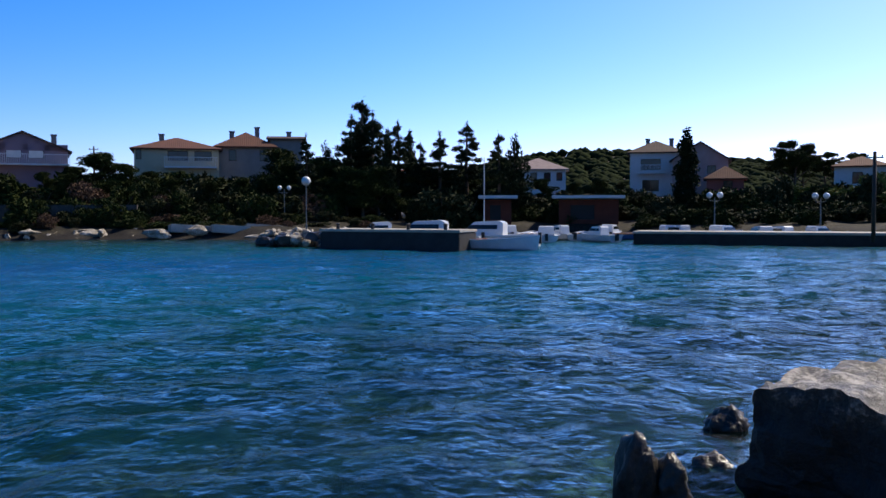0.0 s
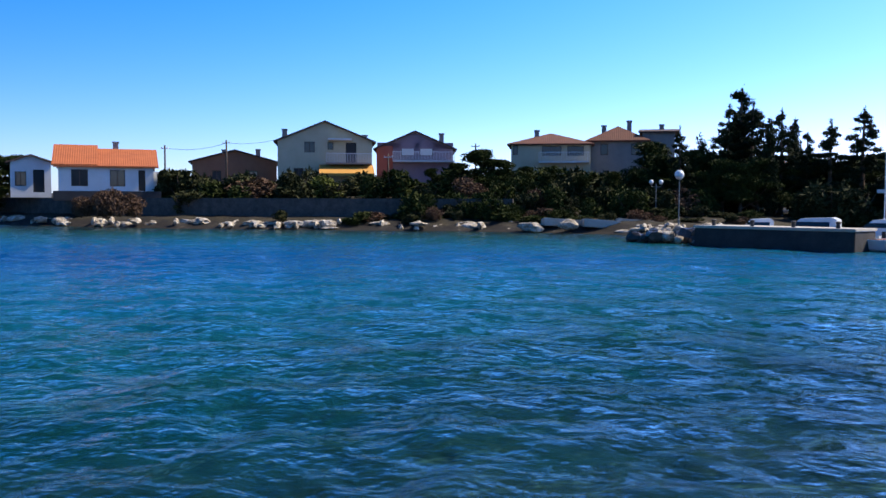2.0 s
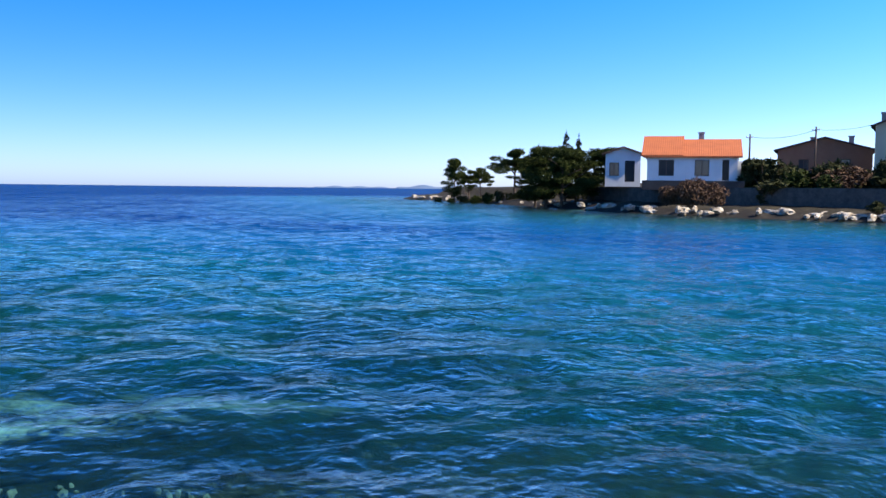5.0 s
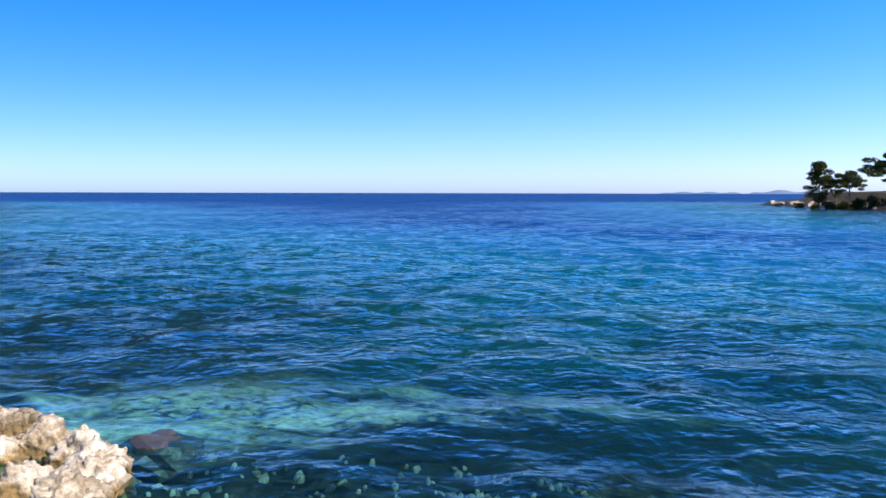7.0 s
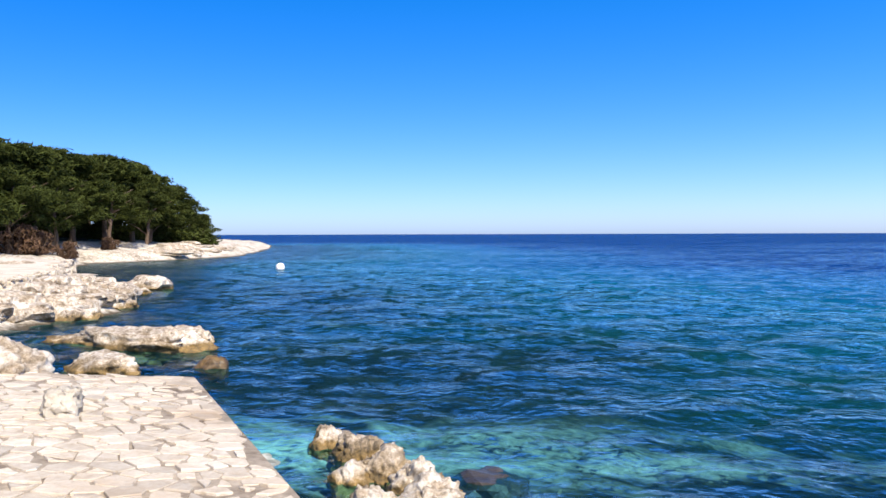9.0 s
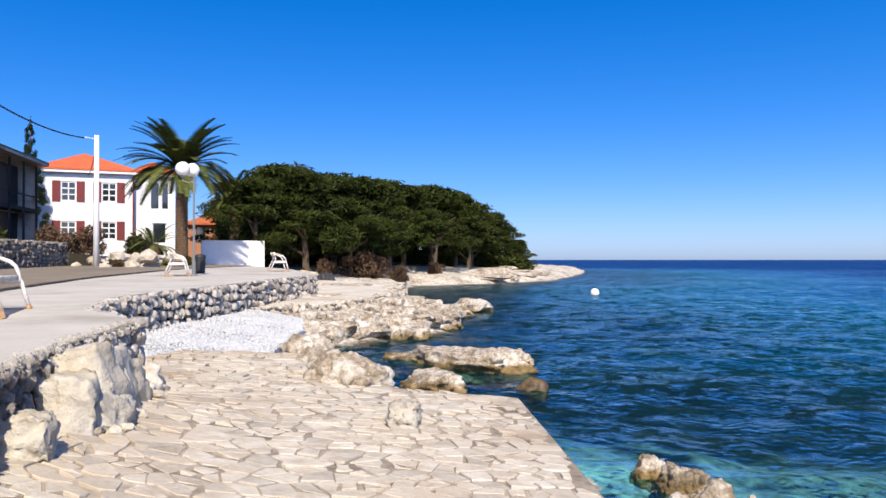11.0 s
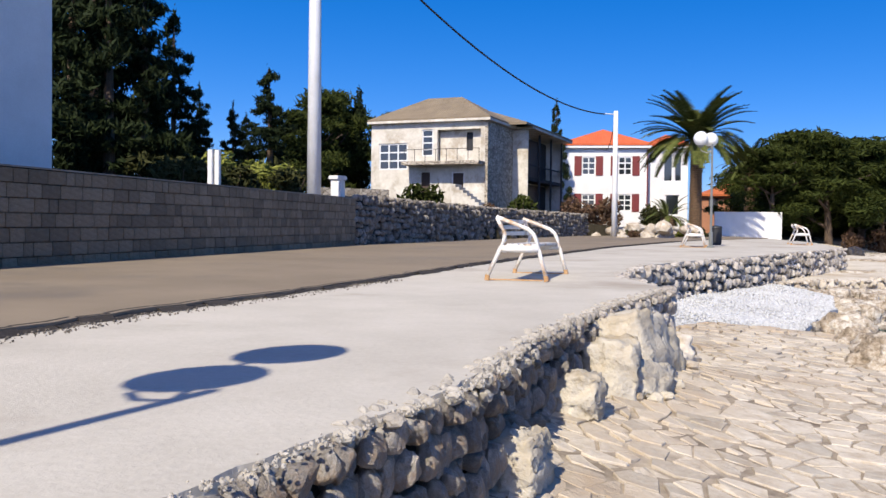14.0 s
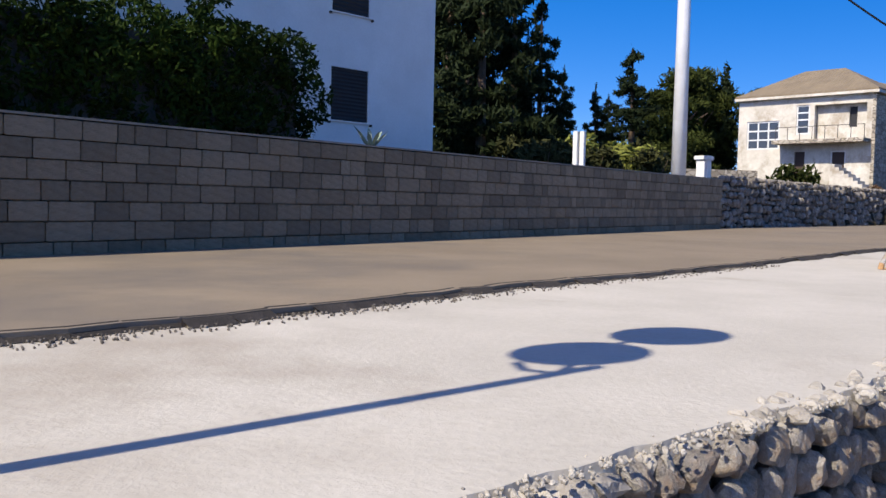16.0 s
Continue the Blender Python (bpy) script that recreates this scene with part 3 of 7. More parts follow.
t_.links.new(math_node(t_, "MINIMUM", math_node(t_, "MULTIPLY", math_node(t_, "POWER", fres.outputs[0], 1.45), 0.95), math_node(t_, "MULTIPLY", chop, math_node(t_, "MULTIPLY", facets, 1.9))), mix2.inputs[0])
t_.links.new(mix1.outputs[0], mix2.inputs[1])
t_.links.new(gloss.outputs[0], mix2.inputs[2])
swell = noise_node(t_, pos, 0.55, 1, 0.4, (1, 0.8, 1))
ripple = noise_node(t_, pos, 1.9, 2, 0.5, (1, 0.8, 1))
fine = noise_node(t_, pos, 5.5, 2, 0.5)
waves = math_node(t_, "ADD", math_node(t_, "ADD", math_node(t_, "MULTIPLY", swell, 0.20), math_node(t_, "MULTIPLY", ripple, 0.14)), math_node(t_, "MULTIPLY", fine, 0.055))
bp = t_.nodes.new("ShaderNodeBump")
bp.inputs["Strength"].default_value, bp.inputs["Distance"].default_value = 1.0, 1.0
t_.links.new(waves, bp.inputs["Height"])
gentle = t_.nodes.new("ShaderNodeBump")
gentle.inputs["Strength"].default_value, gentle.inputs["Distance"].default_value = 0.5, 1.0
t_.links.new(waves, gentle.inputs["Height"])
t_.links.new(gentle.outputs["Normal"], gloss.inputs["Normal"])
for nd in (body, fres):
    t_.links.new(bp.outputs["Normal"], nd.inputs["Normal"])
t_.links.new(mix2.outputs[0], t_.nodes["Material Output"].inputs["Surface"])


def wave_z(x, y):
    fade = np.clip(1.4 - np.hypot(x, y) / 70, 0, 1)
    return fade * ((fbm(x * 0.6 + 40, y * 0.6 + 9, 3) - 0.5) * 0.15 + (fbm(x * 1.9, y * 2.0 + 30, 2) - 0.5) * 0.10)


sea, wx, wy = polar_sheet("sea", np.concatenate([np.geomspace(1.2, 90, 250), np.geomspace(93, 4700, 50)]), 480, wave_z, M_water)
tagged(sea, "rippled blue sea, turquoise and clear over the shallows", "water", kind="structure")
at_depth = sea.data.attributes.new("depth", "FLOAT", "POINT")
at_depth.data.foreach_set("value", np.maximum(0, -ground_z(wx, wy)).reshape(-1))

# ---- promenade, road, landing ----


def resample(pts, step, jitter=0.0, seed=1):
    r = random.Random(seed)
    out = []
    for (x0, y0), (x1, y1) in zip(pts, pts[1:]):
        L = math.hypot(x1 - x0, y1 - y0)
        n = max(1, round(L / step))
        for k in range(n):
            t = k / n
            j = r.uniform(-jitter, jitter)
            out.append((x0 + (x1 - x0) * t - (y1 - y0) / L * j, y0 + (y1 - y0) * t + (x1 - x0) / L * j))
    return out + [pts[-1]]


def slab(name, outline, top, depth, material, label, category="pavement", lip=0, flare=0.0):
    """A sheet with a thickness: outline in plan, top a function of x and y."""
    bm = bmesh.new()
    up = [bm.verts.new((x, y, float(top(x, y)))) for x, y in outline]
    low = [bm.verts.new((x - (flare if i < lip else 0), y + (flare if i < lip else 0), float(top(x, y)) - depth)) for i, (x, y) in enumerate(outline)]
    face = bm.faces.new(up)
    n = len(up)
    for i in range(n):
        bm.faces.new((up[i], low[i], low[(i + 1) % n], up[(i + 1) % n]))
    bmesh.ops.triangulate(bm, faces=[face])
    return tagged(part(name, bm, material), label, category, kind="structure")


ROAD_NEAR = [(10.3, 7.1), (1.61, -3.91), (0.82, -4.7), (-0.85, -6.75), (-3.5, -9.5), (-7.0, -13.4), (-12.0, -18.3), (-16.4, -22.6), (-23.5, -28.6), (-30.0, -33.6), (-37.5, -37.2)]
ROAD_FAR = [(16.0, 6.8), (3.78, -8.6), (-8.5, -24.2), (-29.7, -43.6), (-40.3, -44.5)]
wavy = resample(ROAD_NEAR, 0.3, 0.03, 5)
rim_in = [(x + 0.05, y - 0.05) for x, y in resample(EDGE, 0.09, 0.015, 3)]
slab("promenade", rim_in + EDGE_BACK[1:] + [(-31, -28.0), (-37.6, -37.0)] + [(x + 0.1, y - 0.1) for x, y in ROAD_NEAR[::-1]], prom_z, 0.05, M_concrete, "pale trowelled concrete promenade above the landing", lip=len(rim_in), flare=0.01)
slab("road", wavy + ROAD_FAR[::-1], lambda x, y: prom_z(x, y) + 0.045, 0.3, M_asphalt, "narrow worn asphalt road beside the promenade", "road")
# broken rim of the asphalt
bm = bmesh.new()
r = random.Random(4)
for (x0, y0), (x1, y1) in zip(wavy[12:170], wavy[13:171]):
    L = math.hypot(x1 - x0, y1 - y0)
    nx, ny = (y1 - y0) / L, -(x1 - x0) / L
    w0, w1 = r.uniform(0.02, 0.10), r.uniform(-0.07, -0.02)
    pts = [(x0 + nx * w0, y0 + ny * w0), (x1 + nx * w0, y1 + ny * w0), (x1 + nx * w1, y1 + ny * w1), (x0 + nx * w1, y0 + ny * w1)]
    zt = float(prom_z(x0, y0))
    vs = [bm.verts.new((px, py, zt + (0.004 if i < 2 else 0.050))) for i, (px, py) in enumerate(pts)]
    bm.faces.new(vs)
tagged(part("road_rim", bm, M_tar), "dark crumbled asphalt rim along the promenade", "road edge", kind="structure")

# the landing of crazy paving
LANDING = [(-9.75, -4.75), (-5.3, -1.55), (0, 2.3), (2.8, 4.3), (4.6, 4.0), (4.1, 2.2), (1.6, -0.5), (-0.2, -2.1), (-1.0, -2.8), (-2.2, -3.95), (-3.1, -5.0), (-4.7, -6.5), (-6.5, -7.95), (-7.4, -9.6), (-9.4, -10.4), (-10.9, -9.2), (-9.1, -6.1)]
landing = slab("landing", LANDING, lambda x, y: plat_base(x, y) - 0.012, 1.3, M_mortar, "sloping landing paved with irregular pale limestone slabs")


bed_v, bed_f = [], []
for i in range(33):
    for j in range(13):
        along, off = -0.6 + i * 0.25, -0.12 + j * 0.15
        x, y = -1.1 - 0.705 * along - 0.709 * off, -2.68 - 0.709 * along + 0.705 * off
        bed_v.append((x, y, float(plat_z(x, y)) - 0.0115))
        if i and j:
            k = i * 13 + j
            bed_f.append((k, k - 1, k - 14, k - 13))
mesh_part("mortar_bed", bed_v, bed_f, M_mortar, landing, smooth=True)


def in_landing(x, y, margin=0.0):
    p = np.array([x]), np.array([y])
    return bool(inside(*p, LANDING)[0]) and float(seg_dist(*p, LANDING, True)[0]) > margin


r = random.Random(12)


def cell(p, others):
    """The patch of ground nearer to p than to the others."""
    poly = [(p[0] - 0.6, p[1] - 0.6), (p[0] + 0.6, p[1] - 0.6), (p[0] + 0.6, p[1] + 0.6), (p[0] - 0.6, p[1] + 0.6)]
    for o_ in others:
        nx, ny = o_[0] - p[0], o_[1] - p[1]
        lim = (o_[0] ** 2 + o_[1] ** 2 - p[0] ** 2 - p[1] ** 2) / 2
        out = []
        for (xa, ya), (xb, yb) in zip(poly, poly[1:] + poly[:1]):
            da, db = xa * nx + ya * ny - lim, xb * nx + yb * ny - lim
            if da <= 0:
                out.append((xa, ya))
            if da * db < 0:
                t = da / (da - db)
                out.append((xa + (xb - xa) * t, ya + (yb - ya) * t))
        poly = out
        if len(poly) < 3:
            return []
    return poly


def prism(verts, faces, poly, gap, z_low, z_high, wob):
    cx, cy = sum(p[0] for p in poly) / len(poly), sum(p[1] for p in poly) / len(poly)
    n, base = len(poly), len(verts)
    tilt_x, tilt_y = wob * 3.0 * math.sin(cx * 57), wob * 3.0 * math.sin(cy * 71)
    for inset, zz in ((gap, z_low), (gap, z_high - 0.006), (gap + 0.005, z_high)):
        for px, py in poly:
            dx, dy = px - cx, py - cy
            L = math.hypot(dx, dy) or 1
            worn = inset + gap * 2.6 * abs(math.sin(px * 91 + py * 57 + cx * 33)) ** 3
            k = max(0.2, (L - worn) / L)
            verts.append((cx + dx * k, cy + dy * k, zz + float(plat_z(px, py)) + (wob + tilt_x * dx + tilt_y * dy if zz > z_low else 0)))
    for lev in (0, 1):
        for i in range(n):
            a_, b_ = base + lev * n + i, base + lev * n + (i + 1) % n
            faces.append((a_, b_, b_ + n, a_ + n))
    faces.append(tuple(base + 2 * n + i for i in range(n)))


seeds = {}
STEP = 0.20
for i in range(-52, 26):
    for j in range(-64, 30):
        seeds[i, j] = ((i + 0.5 * (j % 2) + r.uniform(-0.5, 0.5)) * STEP, (j + r.uniform(-0.5, 0.5)) * STEP * 0.88)
for key in [k for k in seeds if r.random() < 0.2]:
    del seeds[key]
slabs = []
for (i, j), p in seeds.items():
    if not in_landing(*p, 0.03):
        continue
    near_by = [seeds[i + a_, j + b_] for a_ in range(-3, 4) for b_ in range(-3, 4) if (a_ or b_) and (i + a_, j + b_) in seeds]
    poly = cell(p, near_by)
    # slabs at the rim are cut to it
    for (xa, ya), (xb, yb) in zip(LANDING, LANDING[1:] + LANDING[:1]):
        if float(seg_dist(np.array([p[0]]), np.array([p[1]]), [(xa, ya), (xb, yb)], False)[0]) < 0.4 and poly:
            ex, ey = xb - xa, yb - ya
            L = math.hypot(ex, ey)
            side = lambda c: ((c[0] - xa) * -ey + (c[1] - ya) * ex) / L
            sign = 1 if side(p) > 0 else -1
            cut = []
            for c0, c1 in zip(poly, poly[1:] + poly[:1]):
                d0, d1 = side(c0) * sign - 0.01, side(c1) * sign - 0.01
                if d0 >= 0:
                    cut.append(c0)
                if d0 * d1 < 0:
                    t = d0 / (d0 - d1)
                    cut.append((c0[0] + (c1[0] - c0[0]) * t, c0[1] + (c1[1] - c0[1]) * t))
            poly = cut
    if len(poly) > 2:
        slabs.append((math.hypot(p[0] + 5.0, p[1] + 4.2), poly))
slabs.sort(key=lambda s_: s_[0])
jv, jf = [], []
PAVING = []
for k, (d_, poly) in enumerate(slabs):
    wob = r.uniform(-0.008, 0.010)
    if k < 290:
        v_, f_ = [], []
        prism(v_, f_, poly, 0.003 + 0.030 * r.random() ** 2.4, -0.05, 0.0, wob)
        PAVING.append((v_, f_))
    else:
        prism(jv, jf, poly, 0.003 + 0.030 * r.random() ** 2.4, -0.05, 0.0, wob)
if jv:
    tagged(mesh_part("paving_slab_field", jv, jf, M_paving_far, landing), kind="stuff")


def stone_mesh(seed, material, name="stone", detail=2):
    """A broken field stone of unit size: split faces with worn edges."""
    q = random.Random(seed)
    planes = [(Vector((q.gauss(0, 1), q.gauss(0, 1), q.gauss(0, 1))).normalized(), q.uniform(0.36, 0.54)) for k in range(11)]
    bm = bmesh.new()
    bmesh.ops.create_icosphere(bm, subdivisions=detail, radius=1)
    off = Vector((q.uniform(-9, 9), q.uniform(-9, 9), q.uniform(-9, 9)))
    for v in bm.verts:
        d = v.co.normalized()
        k = min([h / max(0.05, d.dot(n)) for n, h in planes] + [0.60 / max(abs(c) for c in d) * 0.85])
        v.co = d * (k * (1 + 0.06 * noise.noise(d * 4 + off)))
    bmesh.ops.recalc_face_normals(bm, faces=bm.faces)
    me = bpy.data.meshes.new(name)
    bm.to_mesh(me)
    bm.free()
    me.materials.append(material)
    return me


STONES = [stone_mesh(40 + k, M_stone, detail=3) for k in range(14)]
ROUGH = [stone_mesh(40 + k, M_stone, "rough", 2) for k in range(14)]
PEBBLE_DATA = [([tuple(v.co) for v in me.vertices], [tuple(p.vertices) for p in me.polygons]) for me in [stone_mesh(80 + k, M_stone, "pebble", 1) for k in range(10)]]
STONE_DATA = [([tuple(v.co) for v in me.vertices], [tuple(p.vertices) for p in me.polygons]) for me in ROUGH]


def place_stones(pts, z_low, z_high, size, seed, bulge=0.05):
    """Poses of the stones of a rough wall: courses of uneven stones along a line in plan."""
    q = random.Random(seed)
    out = []
    for (x0, y0), (x1, y1) in zip(pts, pts[1:]):
        L = math.hypot(x1 - x0, y1 - y0)
        tx, ty = (x1 - x0) / L, (y1 - y0) / L
        zl, zh = z_low((x0 + x1) / 2, (y0 + y1) / 2), z_high((x0 + x1) / 2, (y0 + y1) / 2)
        z = float(zl) - q.uniform(0, size)
        while z < zh - 0.02:
            h = min(size * q.uniform(0.9, 1.7), zh - z + 0.03)
            s_ = -q.uniform(0, size)
            while s_ < L:
                w = size * q.uniform(0.6, 1.35)
                c = s_ + w / 2
                n_ = q.uniform(-bulge, bulge)
                m = Matrix.Translation((x0 + tx * c - ty * n_, y0 + ty * c + tx * n_, z + h / 2)) @ Matrix.Rotation(math.atan2(ty, tx), 4, "Z") @ Euler((q.uniform(-0.3, 0.3), q.uniform(-0.35, 0.35), q.uniform(-0.25, 0.25))).to_matrix().to_4x4() @ Matrix.Diagonal((w * 0.90, size * q.uniform(0.8, 1.25), h * 0.93, 1))
                out.append((m, q.randrange(len(STONES))))
                s_ += w
            z += h * 0.96
    return out


def joined_stones(name, poses, material, parent):
    v_, f_ = [], []
    for m, k in poses:
        base = len(v_)
        vs, fs = STONE_DATA[k]
        v_ += [tuple(m @ Vector(c)) for c in vs]
        f_ += [tuple(base + i for i in f) for f in fs]
    return tagged(mesh_part(name, v_, f_, material, parent), kind="stuff")


def core(name, pts, z_low, z_high, side, thick, label, material=None):
    """The body of a wall, along a line in plan, set to one side of it."""
    bm = bmesh.new()
    rows = []
    for i, (x, y) in enumerate(pts):
        (xa, ya), (xb, yb) = pts[max(0, i - 1)], pts[min(len(pts) - 1, i + 1)]
        L = math.hypot(xb - xa, yb - ya)
        nx, ny = -(yb - ya) / L * side, (xb - xa) / L * side
        zl, zh = float(z_low(x, y)), float(z_high(x, y))
        rows.append([bm.verts.new(p) for p in ((x, y, zl), (x, y, zh), (x + nx * thick, y + ny * thick, zh), (x + nx * thick, y + ny * thick, zl))])
    for a_, b_ in zip(rows, rows[1:]):
        for k in range(4):
            bm.faces.new((a_[k], a_[(k + 1) % 4], b_[(k + 1) % 4], b_[k]))
    bm.faces.new(rows[0])
    bm.faces.new(rows[-1][::-1])
    return tagged(part(name, bm, material or M_stone_back), label, "wall", kind="structure")


inner = [(x + 0.20, y - 0.20) for x, y in EDGE[2:]]
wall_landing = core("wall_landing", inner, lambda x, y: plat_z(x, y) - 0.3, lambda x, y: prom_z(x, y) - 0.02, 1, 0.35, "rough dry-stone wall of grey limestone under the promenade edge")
landing_stones = place_stones([(x + 0.045, y - 0.045) for x, y in resample(EDGE[2:], 0.42, 0.02, 14)], lambda x, y: plat_z(x, y) - 0.05, lambda x, y: prom_z(x, y) - 0.05, 0.112, 8, 0.05)
landing_stones.sort(key=lambda s_: (s_[0].translation - Vector((-2.5, -4.2, 1.2))).length)
if len(landing_stones) > 290:
    joined_stones("stone_field", landing_stones[290:], M_stone_far, wall_landing)
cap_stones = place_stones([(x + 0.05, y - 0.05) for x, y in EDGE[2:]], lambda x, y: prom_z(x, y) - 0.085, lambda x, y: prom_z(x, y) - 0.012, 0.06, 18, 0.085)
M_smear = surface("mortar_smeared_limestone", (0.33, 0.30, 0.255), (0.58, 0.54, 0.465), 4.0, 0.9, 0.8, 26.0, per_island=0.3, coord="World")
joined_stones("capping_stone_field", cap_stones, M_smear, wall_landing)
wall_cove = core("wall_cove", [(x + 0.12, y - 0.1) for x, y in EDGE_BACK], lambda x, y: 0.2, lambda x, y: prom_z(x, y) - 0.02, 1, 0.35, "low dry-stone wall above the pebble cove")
joined_stones("stone_field", place_stones(resample(EDGE_BACK, 0.5, 0.05, 15), lambda x, y: 0.55, lambda x, y: prom_z(x, y) - 0.02, 0.17, 9), M_stone_far, wall_cove)

# wall along the road: block work, then field stone
BLOCK_LINE = [(8.7, -2.35), (3.78, -8.6), (-8.5, -24.2)]
top_z = lambda x, y: 2.93 + 0.006 * max(0, math.hypot(x, y) - 9)
wall_block = core("wall_road_blocks", [(x + 0.05, y - 0.04) for x, y in BLOCK_LINE], lambda x, y: 1.2, lambda x, y: top_z(x, y) - 0.05, 1, 0.2, "long wall of fawn concrete blocks in uneven courses", M_joint)
core("wall_coping", [(x - 0.062, y + 0.049) for x, y in BLOCK_LINE], lambda x, y: top_z(x, y) - 0.046, lambda x, y: top_z(x, y) - 0.022, 1, 0.31, "thin mortar coping on the block wall", M_joint)
BLOCKS = []
q = random.Random(21)
bx, by = BLOCK_LINE[0]
tx, ty = -0.619, -0.785
LEN = 20.4 + 7.4
for course in range(7):
    s_ = -q.uniform(0, 0.3)
    while s_ < LEN:
        w = q.choice((0.2, 0.3, 0.4, 0.4, 0.5))
        w = min(w, LEN + 0.05 - s_)
        x, y = bx + tx * (s_ + w / 2), by + ty * (s_ + w / 2)
        zb = float(prom_z(x, y)) - 0.03 + course * 0.2025
        if zb + 0.18 < top_z(x, y) + 0.05:
            BLOCKS.append((s_, Matrix.Translation((x, y, zb + 0.101)) @ Matrix.Rotation(math.atan2(ty, tx), 4, "Z") @ Matrix.Diagonal((w - 0.014, 0.12 + q.uniform(0, 0.016), 0.191, 1))))
        s_ += w
bm = rbox(-0.5, 0.5, -0.5, 0.5, -0.5, 0.5, 0.03)
BLOCK_V = [tuple(v.co) for v in bm.verts]
bm.verts.index_update()
BLOCK_F = [tuple(v.index for v in f.verts) for f in bm.faces]
bm.free()
BLOCKS.sort(key=lambda b_: abs(b_[0] - 11))
jv, jf = [], []
for s_, m in BLOCKS[295:]:
    base = len(jv)
    jv += [tuple(m @ Vector(c)) for c in BLOCK_V]
    jf += [tuple(base + i for i in f) for f in BLOCK_F]
tagged(mesh_part("block_field", jv, jf, M_block_far, wall_block), kind="stuff")

STONE_LINE = resample([(-8.5, -24.2), (-18.5, -34.4), (-29.7, -43.6)], 0.7)
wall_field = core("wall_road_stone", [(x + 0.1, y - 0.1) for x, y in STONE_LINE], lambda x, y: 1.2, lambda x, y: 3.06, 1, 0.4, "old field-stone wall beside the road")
joined_stones("stone_field", place_stones(STONE_LINE, lambda x, y: float(prom_z(x, y)) - 0.1, lambda x, y: 3.1, 0.17, 31, 0.08), M_fieldstone, wall_field)
core("wall_white", [polar(137.9, 60), polar(134.0, 60.5)], lambda x, y: 1.5, lambda x, y: 3.45, 1, 0.3, "plain white garden wall at the road's bend", M_white)
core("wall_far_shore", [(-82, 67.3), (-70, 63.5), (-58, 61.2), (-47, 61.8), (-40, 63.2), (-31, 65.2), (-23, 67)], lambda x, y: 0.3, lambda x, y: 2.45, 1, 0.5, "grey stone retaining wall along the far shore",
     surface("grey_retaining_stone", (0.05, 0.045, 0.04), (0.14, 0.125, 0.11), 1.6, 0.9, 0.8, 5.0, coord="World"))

# ---- rocks ----
M_lump = surface("yellowed_old_concrete", (0.38, 0.335, 0.265), (0.60, 0.555, 0.465), 2.2, 0.9, 1.3, 11.0, stain=(0.40, 0.33, 0.22), stain_scale=1.5, coord="World")


def rock(name, x, y, z, sx, sy, sz, seed, material, label, detail=3, turn=0.0, flat=0.0, crag=0.2, heap=None):
    q = random.Random(seed)
    bm = bmesh.new()
    bmesh.ops.create_icosphere(bm, subdivisions=detail, radius=1)
    off = Vector((q.uniform(-50, 50), q.uniform(-50, 50), q.uniform(-50, 50)))
    for v in bm.verts:
        d = v.co.normalized()
        k = 1 + 0.34 * noise.noise(d * 1.3 + off) + 0.20 * noise.noise(d * 3.1 + off) + 0.11 * noise.noise(d * 7 + off) + 0.05 * noise.noise(d * 22 + off)
        cracks = noise.voronoi(d * (2.6 if detail < 4 else 3.4) + off)[0]
        k += crag * (min(0.45, cracks[1] - cracks[0]) - 0.28)
        p = d * k
        p.z = min(p.z, 0.75 + 0.14 * noise.noise(d * 5 + off)) if flat else p.z
        p.z += 0.05 * math.floor(p.z * 4 + noise.noise(d * 3 + off)) if flat else 0
        v.co = (p.x * sx, p.y * sy, p.z * sz)
    if heap is not None:
        base, m = len(heap[0]), pose(x, y, z, 0, 0, turn)
        bm.verts.index_update()
        heap[0].extend(tuple(m @ v.co) for v in bm.verts)
        heap[1].extend(tuple(base + v.index for v in f.verts) for f in bm.faces)
        bm.free()
        return None
    ob = part(name, bm, material, smooth=detail > 3)
    ob.matrix_world = pose(x, y, z, 0, 0, turn)
    return tagged(ob, label, "rock", "rocks along the shore")


WET, DRY = "weathered pale limestone rock with a brown waterline", "white limestone rock beside the wall"
M_shorerock, t_, b_ = nodes_of("shore_rock")
pos = t_.nodes.new("ShaderNodeNewGeometry").outputs["Position"]
sep = t_.nodes.new("ShaderNodeSeparateXYZ")
t_.links.new(pos, sep.inputs[0])
n1, n2 = noise_node(t_, pos, 1.8, 8, 0.75), noise_node(t_, pos, 9.0, 5, 0.75)
both = math_node(t_, "ADD", math_node(t_, "MULTIPLY", n1, 0.55), math_node(t_, "MULTIPLY", n2, 0.45))
dry = ramp(t_, both, [(0.37, (0.06, 0.043, 0.024)), (0.465, (0.25, 0.195, 0.13)), (0.60, (0.57, 0.525, 0.445))])
damp = ramp(t_, both, [(0.38, (0.03, 0.025, 0.015)), (0.55, (0.22, 0.14, 0.045)), (0.66, (0.42, 0.30, 0.14))])
lev = math_node(t_, "ADD", sep.outputs["Z"], math_node(t_, "MULTIPLY", math_node(t_, "SUBTRACT", n1, 0.5), 0.5))
t_.links.new(mixed(t_, ramp(t_, lev, [(0.07, (0, 0, 0)), (0.17, (1, 1, 1))]), damp, dry), b_.inputs["Base Color"])
b_.inputs["Roughness"].default_value = 0.8
bp = t_.nodes.new("ShaderNodeBump")
bp.inputs["Strength"].default_value, bp.inputs["Distance"].default_value = 1.0, 0.08
t_.links.new(both, bp.inputs["Height"])
t_.links.new(bp.outputs["Normal"], b_.inputs["Normal"])

